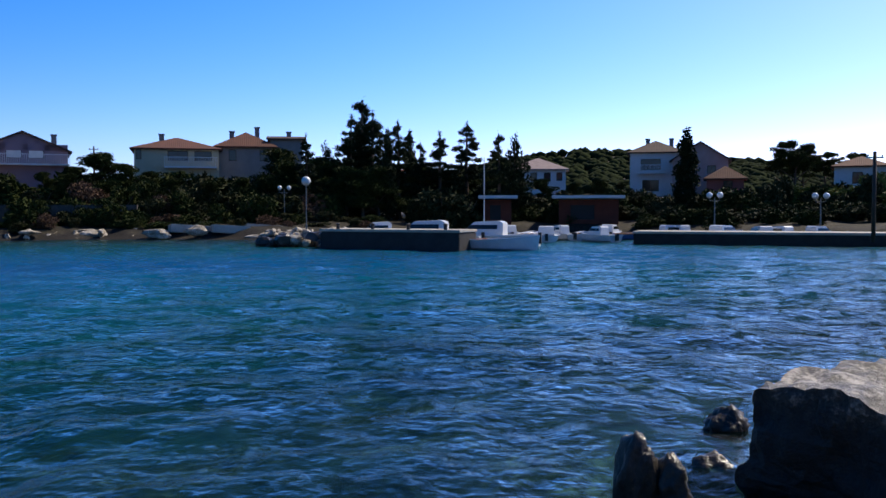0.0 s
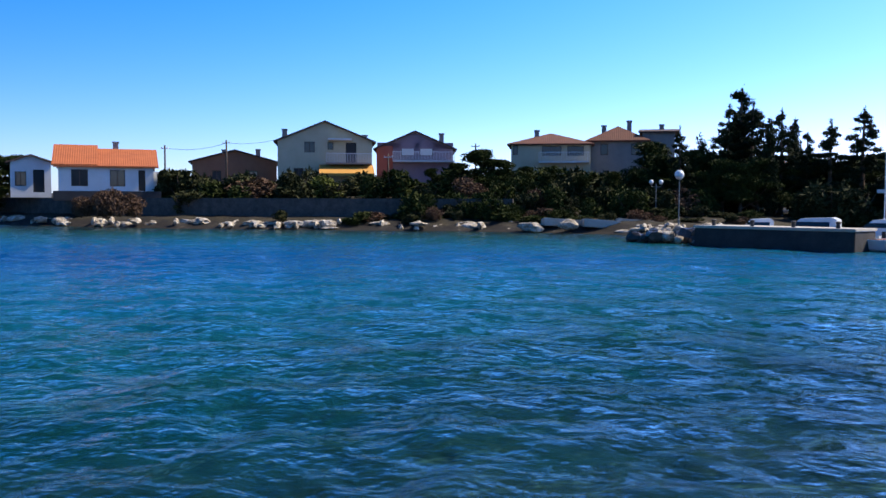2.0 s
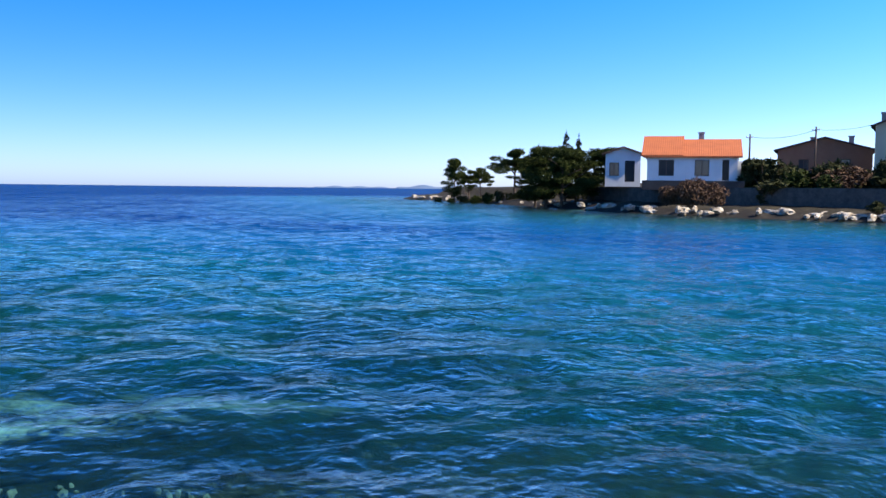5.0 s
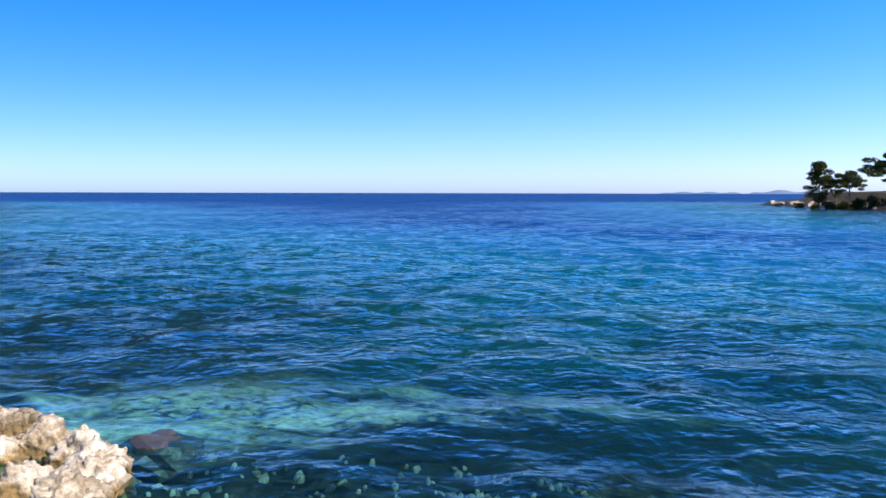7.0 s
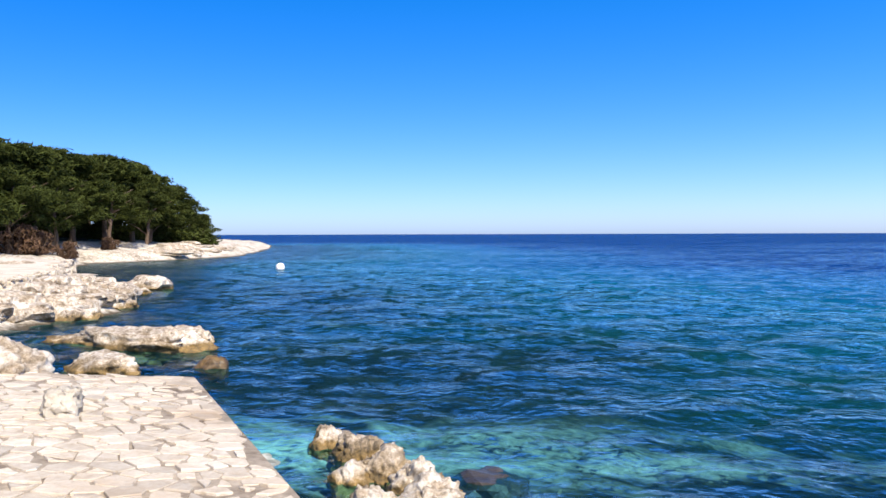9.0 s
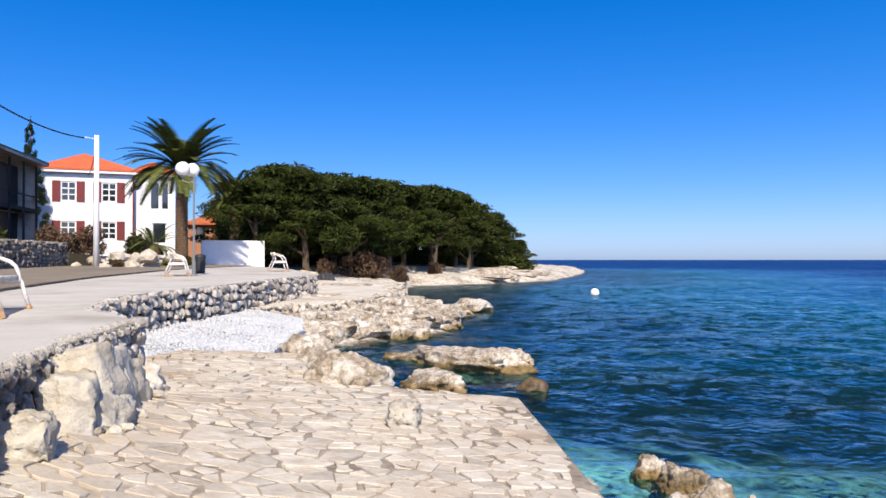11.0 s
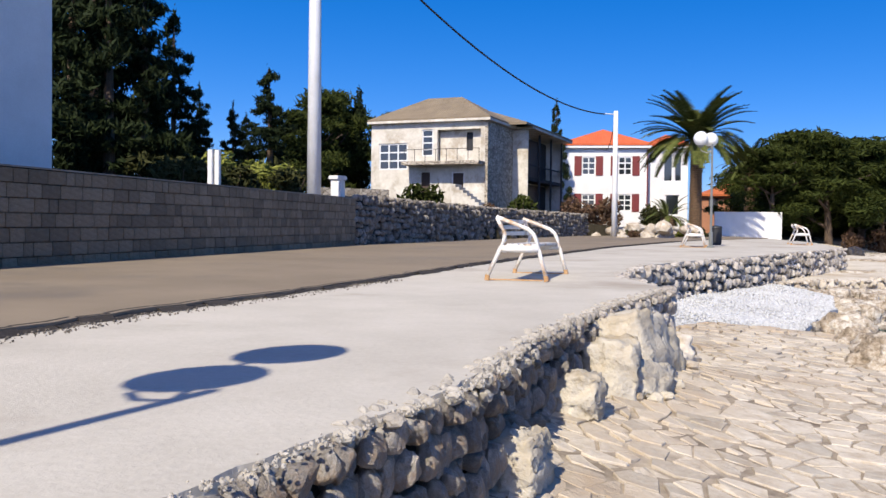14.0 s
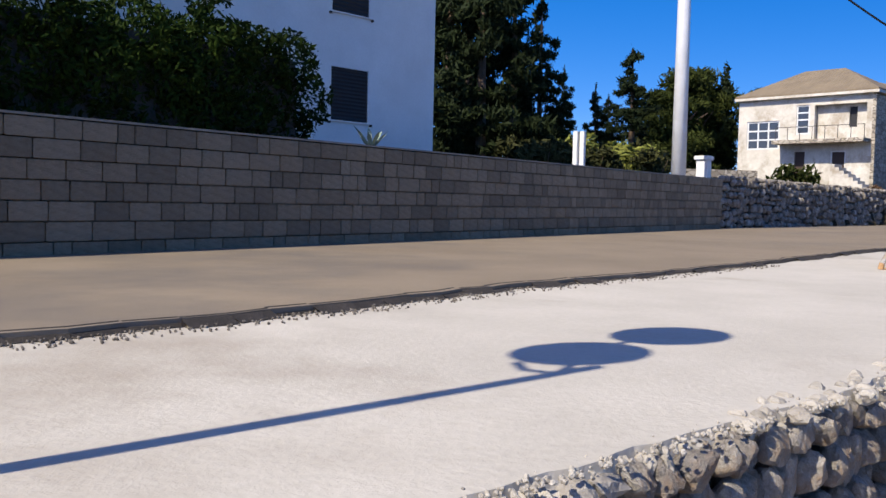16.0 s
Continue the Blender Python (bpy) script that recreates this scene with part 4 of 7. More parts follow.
# beside the landing
BY = "rough pale rock with ochre weed beside the landing"
rock("rock", -8.85, -2.75, -0.02, 0.25, 0.18, 0.21, 1, M_shorerock, BY, 5, 20)
rock("rock", -8.35, -2.25, -0.02, 0.30, 0.25, 0.26, 2, M_shorerock, BY, 5, 50)
rock("rock", -7.85, -1.85, -0.02, 0.34, 0.24, 0.26, 3, M_shorerock, BY, 5, 10)
rock("rock", -7.45, -1.40, -0.02, 0.29, 0.22, 0.26, 4, M_shorerock, BY, 5, 80)
rock("rock", -7.00, -1.20, -0.02, 0.30, 0.25, 0.26, 5, M_shorerock, BY, 5, 0)
rock("rock", -6.60, -1.15, 0.03, 0.29, 0.22, 0.26, 6, M_shorerock, BY, 5, 30)
rock("rock", -7.60, -2.05, -0.07, 0.25, 0.22, 0.21, 25, M_shorerock, BY, 5, 30)
rock("rock", -6.75, -1.65, -0.02, 0.25, 0.22, 0.24, 26, M_shorerock, BY, 5, 70)
rock("rock", -6.20, -1.20, 0.06, 0.24, 0.25, 0.24, 27, M_shorerock, BY, 5, 70)
rock("rock", -8.10, -0.97, -0.16, 0.42, 0.34, 0.20, 7, M_darkrock, "dark weed-covered rock just under the water", 3, 40)
# out in the cove
rock("rock", -15.7, -9.4, 0.0, 0.62, 1.75, 0.36, 8, M_shorerock, WET, 5, -10, 1)
rock("rock", -16.1, -8.5, 0.0, 0.5, 0.8, 0.36, 9, M_shorerock, WET, 5, -30, 1)
rock("rock", -12.9, -8.1, -0.02, 0.42, 0.85, 0.28, 10, M_shorerock, WET, 5, -30, 1)
rock("rock", -13.3, -6.35, 0.0, 0.20, 0.27, 0.20, 11, M_wetrock, "rust-brown wet rock in the cove", 4)
rock("rock", -32.2, -19.0, 0.05, 0.8, 1.2, 0.5, 12, M_shorerock, WET, 3, -30)
rock("rock", -29.5, -17.6, 0.0, 0.3, 0.5, 0.2, 13, M_shorerock, WET, 3, -30)
# boulders between landing and cove
rock("rock", -9.05, -6.9, 0.50, 0.52, 0.55, 0.50, 14, M_shorerock, "tan weathered boulder at the landing's end", 5, 10)
rock("rock", -11.0, -9.3, 0.50, 0.50, 0.45, 0.42, 15, M_shorerock, "tan weathered boulder at the landing's end", 5, 50)
rock("rock", -10.0, -7.5, 0.25, 0.40, 0.42, 0.36, 16, M_shorerock, WET, 5, 0)
rock("rock", -9.05, -6.25, 0.32, 0.32, 0.28, 0.24, 17, M_rock, DRY, 5, 0)
rock("rock", -10.3, -8.4, 0.45, 0.42, 0.36, 0.36, 18, M_shorerock, WET, 5, 0)
# against the promenade wall
rock("rock", -6.2, -7.55, 0.72, 0.45, 0.4, 0.34, 21, M_rock, DRY, 5, 0)


def lump(x, y, z, sx, sy, sz, turn, seed, label):
    bm = bmesh.new()
    bmesh.ops.create_cube(bm, size=2)
    bmesh.ops.subdivide_edges(bm, edges=bm.edges[:], cuts=11, use_grid_fill=True)
    for v in bm.verts:
        p = v.co.lerp(v.co.normalized() * 1.25, 0.35)
        v.co = Vector((p.x * sx, p.y * sy, p.z * sz)) + 0.16 * sx * noise.noise_vector(p * 1.4 + Vector((seed, 0, 0))) + 0.10 * sx * noise.noise_vector(p * 3.1 + Vector((0, seed, 0))) + 0.022 * noise.noise_vector(p * 6) + 0.010 * noise.noise_vector(p * 14)
    ob = part("boulder" if sx > 0.3 else "concrete_block", bm, M_lump, smooth=True)
    ob.matrix_world = pose(x, y, z, 3 + 10 * (sx > 0.3), -4 - 6 * (sx > 0.3), turn)
    return tagged(ob, label, "boulder" if sx > 0.3 else "concrete block", "lumps at the wall's foot")


lump(-3.56, -5.06, 1.02, 0.20, 0.155, 0.145, 46, 1, "squared pale concrete lump at the wall's foot")
lump(-2.36, -3.84, 1.00, 0.19, 0.15, 0.145, 44, 5, "squared pale concrete lump at the wall's foot")
lump(-7.15, -4.6, 0.66, 0.20, 0.14, 0.13, 30, 12, "tan squared stub of stone set in the landing")
for x, y, z, sx, sy, sz, turn, seed in ((-4.30, -5.72, 1.00, 0.30, 0.20, 0.30, 50, 21), (-4.72, -6.06, 1.10, 0.34, 0.24, 0.34, 38, 26), (-5.12, -6.42, 1.02, 0.32, 0.25, 0.32, 47, 33), (-4.62, -5.80, 0.90, 0.34, 0.20, 0.17, 30, 41), (-5.50, -6.80, 0.94, 0.33, 0.24, 0.26, 35, 24)):
    lump(x, y, z, sx, sy, sz, turn, seed, "pale mortar-smeared boulder wedged against the wall")
q = random.Random(61)
for k in range(26):
    t = q.random()
    x, y = -4.3 - 1.7 * t + q.uniform(-0.2, 0.25), -5.45 - 1.7 * t + q.uniform(-0.15, 0.35)
    s_ = q.uniform(0.03, 0.09)
    rock("rock", x, y, float(plat_z(x, y)) + 0.3 * s_, s_, s_ * 0.8, s_ * 0.7, 930 + k, M_lump if k % 3 else M_rock, "small broken stone fallen at the wall's foot", 2, q.uniform(0, 180))
COVE = [(-7.9, -10.2), (-8.9, -11.5), (-10.0, -12.4), (-12.2, -13.8), (-14.2, -14.9), (-17.0, -16.4), (-16.6, -14.4), (-14.6, -12.6), (-12.6, -11.2), (-11.2, -10.2), (-9.8, -9.8)]
# the rocky terrace beyond the cove: a trampled level, a rubble step and low ledges
TERRACE_RIM = [(-15.7, -16.6), (-17.0, -16.3), (-18.8, -16.7), (-20.6, -16.6), (-22.4, -17.3), (-24.2, -17.9), (-26.4, -18.8), (-28.6, -20.6), (-31.0, -21.9), (-33.4, -23.4)]
M_ledge = surface("trampled_pale_limestone", (0.46, 0.39, 0.29), (0.73, 0.68, 0.58), 1.1, 0.9, 0.9, 8.0, stain=(0.40, 0.31, 0.21), stain_scale=0.5, coord="World")


def terrace_z(x, y):
    return 0.86 + 0.16 * (fbm(np.array(x * 0.6 + 9), np.array(y * 0.6), 3) - 0.5) + 0.012 * max(0.0, -x - 16)


rim_line = resample(TERRACE_RIM, 0.35, 0.16, 6)
slab("terrace", rim_line + [(-36.5, -33.5), (-30.8, -27.6), (-24.1, -20.5), (-18.9, -17.7), (-15.6, -16.9)], lambda x, y: float(terrace_z(x, y)), 0.7, M_ledge, "trampled pale limestone terrace below the promenade", "terrace")
terrace_wall = core("wall_terrace", [(x - 0.02, y - 0.22) for x, y in TERRACE_RIM], lambda x, y: 0.0, lambda x, y: 0.72, 1, 0.2, "low tumbled rubble edge of the rocky terrace")
joined_stones("stone_field", place_stones(resample(TERRACE_RIM, 0.5, 0.05, 16), lambda x, y: 0.40, lambda x, y: float(terrace_z(x, y)) + 0.02, 0.15, 29, 0.22), surface("sunlit_rubble", (0.38, 0.31, 0.22), (0.74, 0.69, 0.60), 3.0, 0.9, 0.8, 18.0, per_island=0.45, coord="World"), terrace_wall)
q = random.Random(77)
LEDGE = resample([(-15.3, -13.9), (-18.3, -14.4), (-20.4, -14.0), (-22.6, -14.4), (-24.6, -15.5), (-26.5, -16.7), (-27.6, -18.2), (-29.8, -20.6), (-33.5, -23.8)], 0.3)
for k in range(170):
    x, y = LEDGE[int(q.random() ** 1.15 * (len(LEDGE) - 1))]
    back_ = 1.9 * q.random() ** 1.6
    x, y = x + q.uniform(-0.3, 0.3) - 0.2 * back_, y - back_ + 0.15
    z = float(ground_z(np.array([x]), np.array([y]))[0])
    if y < -17.0 - 0.5 * max(0.0, -24 - x) or inside(np.array([x]), np.array([y]), COVE)[0]:
        continue
    s_ = q.uniform(0.2, 0.62)
    rock("rock", x, y, max(z, 0.0) + 0.06, s_, s_ * q.uniform(0.7, 1.3), q.uniform(0.14, 0.32), 100 + k, M_shorerock, WET, 3, q.uniform(0, 180), 1)
for k in range(60):
    t = q.random()
    x, y = -24 - t * 70 + q.uniform(-2, 2), -17.5 - t * 28 + q.uniform(-6, 1.0)
    z = float(ground_z(np.array([x]), np.array([y]))[0])
    if 0.0 < z < 2.2 and not inside(np.array([x]), np.array([y]), QUAY_TOP)[0]:
        rock("rock", x, y, z, q.uniform(0.6, 2.2), q.uniform(0.5, 1.6), q.uniform(0.15, 0.42), 200 + k, M_shorerock, WET, 3, q.uniform(0, 180), 1)
# rocks along the far shore
far_heap = ([], [])
for k in range(220):
    i = q.randrange(1, 12)
    (x0, y0), (x1, y1) = SHORE[i], SHORE[i + 1]
    t = q.random()
    x, y = x0 + (x1 - x0) * t + q.uniform(-0.8, 0.8), y0 + (y1 - y0) * t + q.uniform(0.0, 2.4)
    rock("rock", x, y, q.uniform(0.1, 0.6), 0.18 + 0.8 * q.random() ** 2, q.uniform(0.25, 0.6), q.uniform(0.14, 0.42), 300 + k, M_shorerock if q.random() < 0.85 else M_rock, "pale limestone rock at the far waterline", 2, q.uniform(0, 40), k % 2, 0.6, far_heap)
tagged(mesh_part("shore_rocks", *far_heap, M_shorerock), "pale broken limestone rocks along the far waterline", "rocks", kind="stuff")
# the dark block and stump near at hand
M_pier, t_, b_ = nodes_of("dark_stone_pale_top")
pos = t_.nodes.new("ShaderNodeNewGeometry").outputs["Position"]
sep = t_.nodes.new("ShaderNodeSeparateXYZ")
t_.links.new(pos, sep.inputs[0])
n1, n2 = noise_node(t_, pos, 2.2, 8, 0.75), noise_node(t_, pos, 9.0, 5, 0.75)
both = math_node(t_, "ADD", math_node(t_, "MULTIPLY", n1, 0.5), math_node(t_, "MULTIPLY", n2, 0.5))
# near-black slime also paints the sides' shade; the pale worn top paints sunlight
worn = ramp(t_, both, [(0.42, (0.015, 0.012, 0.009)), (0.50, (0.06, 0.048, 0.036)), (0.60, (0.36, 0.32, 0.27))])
slime_shade = ramp(t_, both, [(0.35, (0.005, 0.0045, 0.004)), (0.65, (0.030, 0.025, 0.020))])
t_.links.new(mixed(t_, ramp(t_, sep.outputs["Z"], [(0.58, (0, 0, 0)), (0.70, (1, 1, 1))]), slime_shade, worn), b_.inputs["Base Color"])
b_.inputs["Roughness"].default_value = 0.55
bp = t_.nodes.new("ShaderNodeBump")
bp.inputs["Strength"].default_value, bp.inputs["Distance"].default_value = 1.0, 0.1
t_.links.new(both, bp.inputs["Height"])
t_.links.new(bp.outputs["Normal"], b_.inputs["Normal"])
bm = bmesh.new()
bmesh.ops.create_cube(bm, size=2)
bmesh.ops.subdivide_edges(bm, edges=bm.edges[:], cuts=24, use_grid_fill=True)
for v in bm.verts:
    p = v.co
    v.co = Vector((p.x * 1.35, p.y * 0.95, p.z * 0.78)) + 0.10 * noise.noise_vector(p * 1.5) + 0.06 * noise.noise_vector(p * 3.4) + 0.045 * noise.noise_vector(p * 8)
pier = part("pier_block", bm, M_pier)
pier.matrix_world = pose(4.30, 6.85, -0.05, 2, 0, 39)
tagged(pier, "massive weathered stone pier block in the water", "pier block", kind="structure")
rock("rock", 1.74, 6.60, 0.02, 0.16, 0.17, 0.42, 501, M_darkrock, "dark pointed rock standing in the shallows", 4)
rock("rock", 2.00, 6.56, -0.02, 0.17, 0.15, 0.26, 502, M_darkrock, "dark wet rock beside the pier", 4, 30)
rock("rock", 3.08, 8.60, -0.03, 0.22, 0.18, 0.19, 503, M_darkrock, "dark wet rock beside the pier", 4)
rock("rock", 5.02, 8.35, 0.78, 0.36, 0.36, 0.42, 504, M_darkrock, "dark rock lying on the pier block", 4)
rock("rock", 2.55, 7.30, -0.10, 0.22, 0.16, 0.18, 505, M_darkrock, "dark wet rock beside the pier", 4)

q = random.Random(88)
for k in range(46):
    t = q.random()
    x, y = -9.9 + 4.6 * t + q.uniform(-0.5, 0.5), 50.4 - 2.6 * t + q.uniform(-0.6, 1.2)
    s_ = q.uniform(0.25, 0.65)
    rock("rock", x, y, q.uniform(0.0, 0.75) * (0.35 + 0.65 * t), s_, s_ * 0.9, s_ * 0.8, 1100 + k, M_darkrock if k % 5 else M_shorerock, "dark broken rock heaped at the jetty's root", 2, q.uniform(0, 180))
rock("rock", -36.0, -30.3, 1.0, 0.9, 0.5, 0.5, 1180, M_darkrock, "dark rock lying on the terrace", 3, 40)

# pebbles of the cove
q = random.Random(5)


def beach_z(x, y):
    return 0.60 + 0.10 * ((x + 10.5) * 0.49 - (y + 9.8) * 0.87) + 0.015 * math.sin(3 * x)


slab("pebble_beach", resample(COVE + [COVE[0]], 0.6, 0.08, 2)[:-1], beach_z, 0.8, M_pebble, "small beach of white pebbles in the cove", "beach")
v_, f_ = [], []
while len(v_) < 80000:
    x, y = q.uniform(-17, -8), q.uniform(-16.4, -9.8)
    if inside(np.array([x]), np.array([y]), COVE)[0]:
        s_ = q.uniform(0.012, 0.034)
        base = len(v_)
        vs, fs = PEBBLE_DATA[q.randrange(10)]
        m = Matrix.Translation((x, y, beach_z(x, y) + 0.01)) @ Euler((q.uniform(0, 3), q.uniform(0, 3), q.uniform(0, 3))).to_matrix().to_4x4() @ Matrix.Scale(s_ * 1.6, 4)
        v_ += [tuple(m @ Vector(c)) for c in vs]
        f_ += [tuple(base + i for i in f) for f in fs]
tagged(mesh_part("pebbles", v_, f_, M_pebble), "loose white pebbles on the beach", "pebbles", kind="stuff")
v_, f_ = [], []
for k in range(1700):
    i = 30 + int(46 * q.random())
    (x0, y0), (x1, y1) = wavy[i], wavy[i + 1]
    L = math.hypot(x1 - x0, y1 - y0)
    o_ = 0.02 + (0.75 if i < 44 else 0.22) * q.random() ** 2.4
    t = q.random()
    x, y = x0 + (x1 - x0) * t + (y1 - y0) / L * o_, y0 + (y1 - y0) * t - (x1 - x0) / L * o_
    s_ = q.uniform(0.006, 0.02)
    base = len(v_)
    vs, fs = PEBBLE_DATA[q.randrange(10)]
    m = Matrix.Translation((x, y, float(prom_z(x, y)) + s_ * 0.4)) @ Euler((q.uniform(0, 3), q.uniform(0, 3), q.uniform(0, 3))).to_matrix().to_4x4() @ Matrix.Scale(s_, 4)
    v_ += [tuple(m @ Vector(c)) for c in vs]
    f_ += [tuple(base + i for i in f) for f in fs]
tagged(mesh_part("gravel", v_, f_, M_grit), "scattered grit beside the asphalt rim", "gravel", kind="stuff")
v_, f_ = [], []
rim_pts = resample(EDGE[3:], 0.05)
for k in range(900):
    x, y = rim_pts[int(q.random() ** 1.2 * (len(rim_pts) - 1))]
    o_ = abs(q.gauss(0, 0.06)) * q.random()
    x, y = x + 0.65 * o_ + q.uniform(-0.03, 0.03), y - 0.75 * o_ + q.uniform(-0.03, 0.03)
    s_ = q.uniform(0.008, 0.022) * (1 - min(0.7, o_ * 4))
    base = len(v_)
    vs, fs = PEBBLE_DATA[q.randrange(10)]
    m = Matrix.Translation((x, y, float(prom_z(x, y)) + s_ * 0.1)) @ Euler((q.uniform(0, 3), q.uniform(0, 3), q.uniform(0, 3))).to_matrix().to_4x4() @ Matrix.Scale(s_, 4)
    v_ += [tuple(m @ Vector(c)) for c in vs]
    f_ += [tuple(base + i for i in f) for f in fs]
tagged(mesh_part("rubble_rim", v_, f_, M_smear), "crumbled pale mortar along the promenade rim", "rubble", kind="stuff")

# stones on the seabed below the landing
v_, f_ = [], []
for k in range(620):
    x, y = polar(q.uniform(46, 98), 4.9 + 4.0 * q.random() ** 1.6)
    z = float(ground_z(np.array([x]), np.array([y]))[0])
    if z > -0.03:
        continue
    s_ = q.uniform(0.03, 0.09)
    base = len(v_)
    vs, fs = PEBBLE_DATA[q.randrange(10)]
    m = Matrix.Translation((x, y, min(z + s_ * 0.25, -0.10 - s_ * 0.5))) @ Euler((q.uniform(0, 3), q.uniform(0, 3), q.uniform(0, 3))).to_matrix().to_4x4() @ Matrix.Diagonal((s_ * 1.5, s_ * 1.2, s_ * 0.8, 1))
    v_ += [tuple(m @ Vector(c)) for c in vs]
    f_ += [tuple(base + i for i in f) for f in fs]
tagged(mesh_part("seabed_stones", v_, f_, surface("algae_dulled_stones", (0.10, 0.095, 0.07), (0.50, 0.48, 0.40), 5.0, 0.9, 0.5, 30.0, per_island=0.6, coord="World")), "pale and brown stones lying on the shallow seabed", "stones", kind="stuff")

# ---- houses ----


def wall_panel(bm, width, z0, z1, openings, y0, y1, x0=0.0):
    """An upright wall from x0 to x0 + width with openings (xa, xb, za, zb) cut through it, as one closed shape."""
    xs = sorted({x0, x0 + width, *[o[0] for o in openings], *[o[1] for o in openings]})
    zs = sorted({z0, z1, *[o[2] for o in openings], *[o[3] for o in openings]})
    seen = {}

    def vert(i, k, y):
        key = (i, k, y)
        if key not in seen:
            seen[key] = bm.verts.new((xs[i], y, zs[k]))
        return seen[key]

    def full(i, k):
        if not (0 <= i < len(xs) - 1 and 0 <= k < len(zs) - 1):
            return False
        cx, cz = (xs[i] + xs[i + 1]) / 2, (zs[k] + zs[k + 1]) / 2
        return not any(o[0] < cx < o[1] and o[2] < cz < o[3] for o in openings)

    for i in range(len(xs) - 1):
        for k in range(len(zs) - 1):
            if not full(i, k):
                continue
            bm.faces.new([vert(i, k, y0), vert(i + 1, k, y0), vert(i + 1, k + 1, y0), vert(i, k + 1, y0)])
            bm.faces.new([vert(i, k + 1, y1), vert(i + 1, k + 1, y1), vert(i + 1, k, y1), vert(i, k, y1)])
            for di, dk, (a0, a1) in ((-1, 0, ((i, k), (i, k + 1))), (1, 0, ((i + 1, k), (i + 1, k + 1))), (0, -1, ((i, k), (i + 1, k))), (0, 1, ((i, k + 1), (i + 1, k + 1)))):
                if not full(i + di, k + dk):
                    bm.faces.new([vert(*a0, y0), vert(*a0, y1), vert(*a1, y1), vert(*a1, y0)])


def window(parent, xa, xb, za, zb, y, cols=2, rows=1, shutters=None, name="window", frame_mat=None, pane_mat=None, bar=0.07):
    """A window set back in its opening: frame with bars, dark panes, optional open shutters."""
    bm = bmesh.new()
    px_, pz_ = (xb - xa - bar) / cols, (zb - za - bar) / rows
    holes = [(xa + bar + i * px_, xa + (i + 1) * px_, za + bar + k * pz_, za + (k + 1) * pz_) for i in range(cols) for k in range(rows)]
    wall_panel(bm, xb - xa, za, zb, holes, y + 0.06, y + 0.12, xa)
    w = part(name, bm, frame_mat or M_frame, parent)
    bm = bmesh.new()
    box(bm, xa, xb, y + 0.085, y + 0.1, za, zb)
    part("pane", bm, pane_mat or M_glass, w, "dark window glass")
    if shutters:
        half = (xb - xa) / 2 + 0.04
        for side in (-1, 1):
            c = xa - half / 2 - 0.03 if side < 0 else xb + half / 2 + 0.03
            bm = bmesh.new()
            box(bm, c - half / 2, c + half / 2, y - 0.06, y - 0.012, za - 0.04, zb + 0.04)
            part("shutter", bm, shutters, w, "louvred shutter standing open")
    return w


def roof(parent, x0, x1, y0, y1, z, rise, material, style="gable_front", over=0.45, name="roof"):
    """Pitched roofs with thickness. gable_front: ridge runs back; gable_side: ridge runs across; hip: four slopes."""
    x0, x1, y0, y1 = x0 - over, x1 + over, y0 - over, y1 + over
    cx, cy = (x0 + x1) / 2, (y0 + y1) / 2
    th = 0.16
    if style == "gable_front":
        top = [(x0, y0, z), (cx, y0, z + rise), (x1, y0, z), (x0, y1, z), (cx, y1, z + rise), (x1, y1, z)]
        faces = [(0, 1, 4, 3), (1, 2, 5, 4)]
    elif style == "gable_side":
        top = [(x0, y0, z), (x0, cy, z + rise), (x0, y1, z), (x1, y0, z), (x1, cy, z + rise), (x1, y1, z)]
        faces = [(0, 3, 4, 1), (1, 4, 5, 2)]
    else:
        k = min(x1 - x0, y1 - y0) / 2 * 0.98
        if x1 - x0 > y1 - y0:
            rid = [(x0 + k, cy, z + rise), (x1 - k, cy, z + rise)]
            top = [(x0, y0, z), (x1, y0, z), (x1, y1, z), (x0, y1, z)] + rid
            faces = [(0, 1, 5, 4), (1, 2, 5), (2, 3, 4, 5), (3, 0, 4)]
        else:
            rid = [(cx, y0 + k, z + rise), (cx, y1 - k, z + rise)]
            top = [(x0, y0, z), (x1, y0, z), (x1, y1, z), (x0, y1, z)] + rid
            faces = [(0, 1, 4), (1, 2, 5, 4), (2, 3, 5), (3, 0, 4, 5)]
    bm = bmesh.new()
    vs = [bm.verts.new(p) for p in top]
    fs = [bm.faces.new([vs[i] for i in f]) for f in faces]
    bmesh.ops.recalc_face_normals(bm, faces=fs)
    got = bmesh.ops.extrude_face_region(bm, geom=fs)
    bmesh.ops.translate(bm, verts=[g for g in got["geom"] if isinstance(g, bmesh.types.BMVert)], vec=(0, 0, -th))
    return part(name, bm, material, parent)


def gable_fill(bm, x0, x1, y0, y1, z, rise):
    """The triangular wall under a gable whose ridge runs back."""
    cx = (x0 + x1) / 2
    vs = [bm.verts.new(p) for p in ((x0, y0, z), (x1, y0, z), (cx, y0, z + rise), (x0, y1, z), (x1, y1, z), (cx, y1, z + rise))]
    for f in ((0, 1, 2), (5, 4, 3), (0, 3, 4, 1), (1, 4, 5, 2), (2, 5, 3, 0)):
        bm.faces.new([vs[i] for i in f])


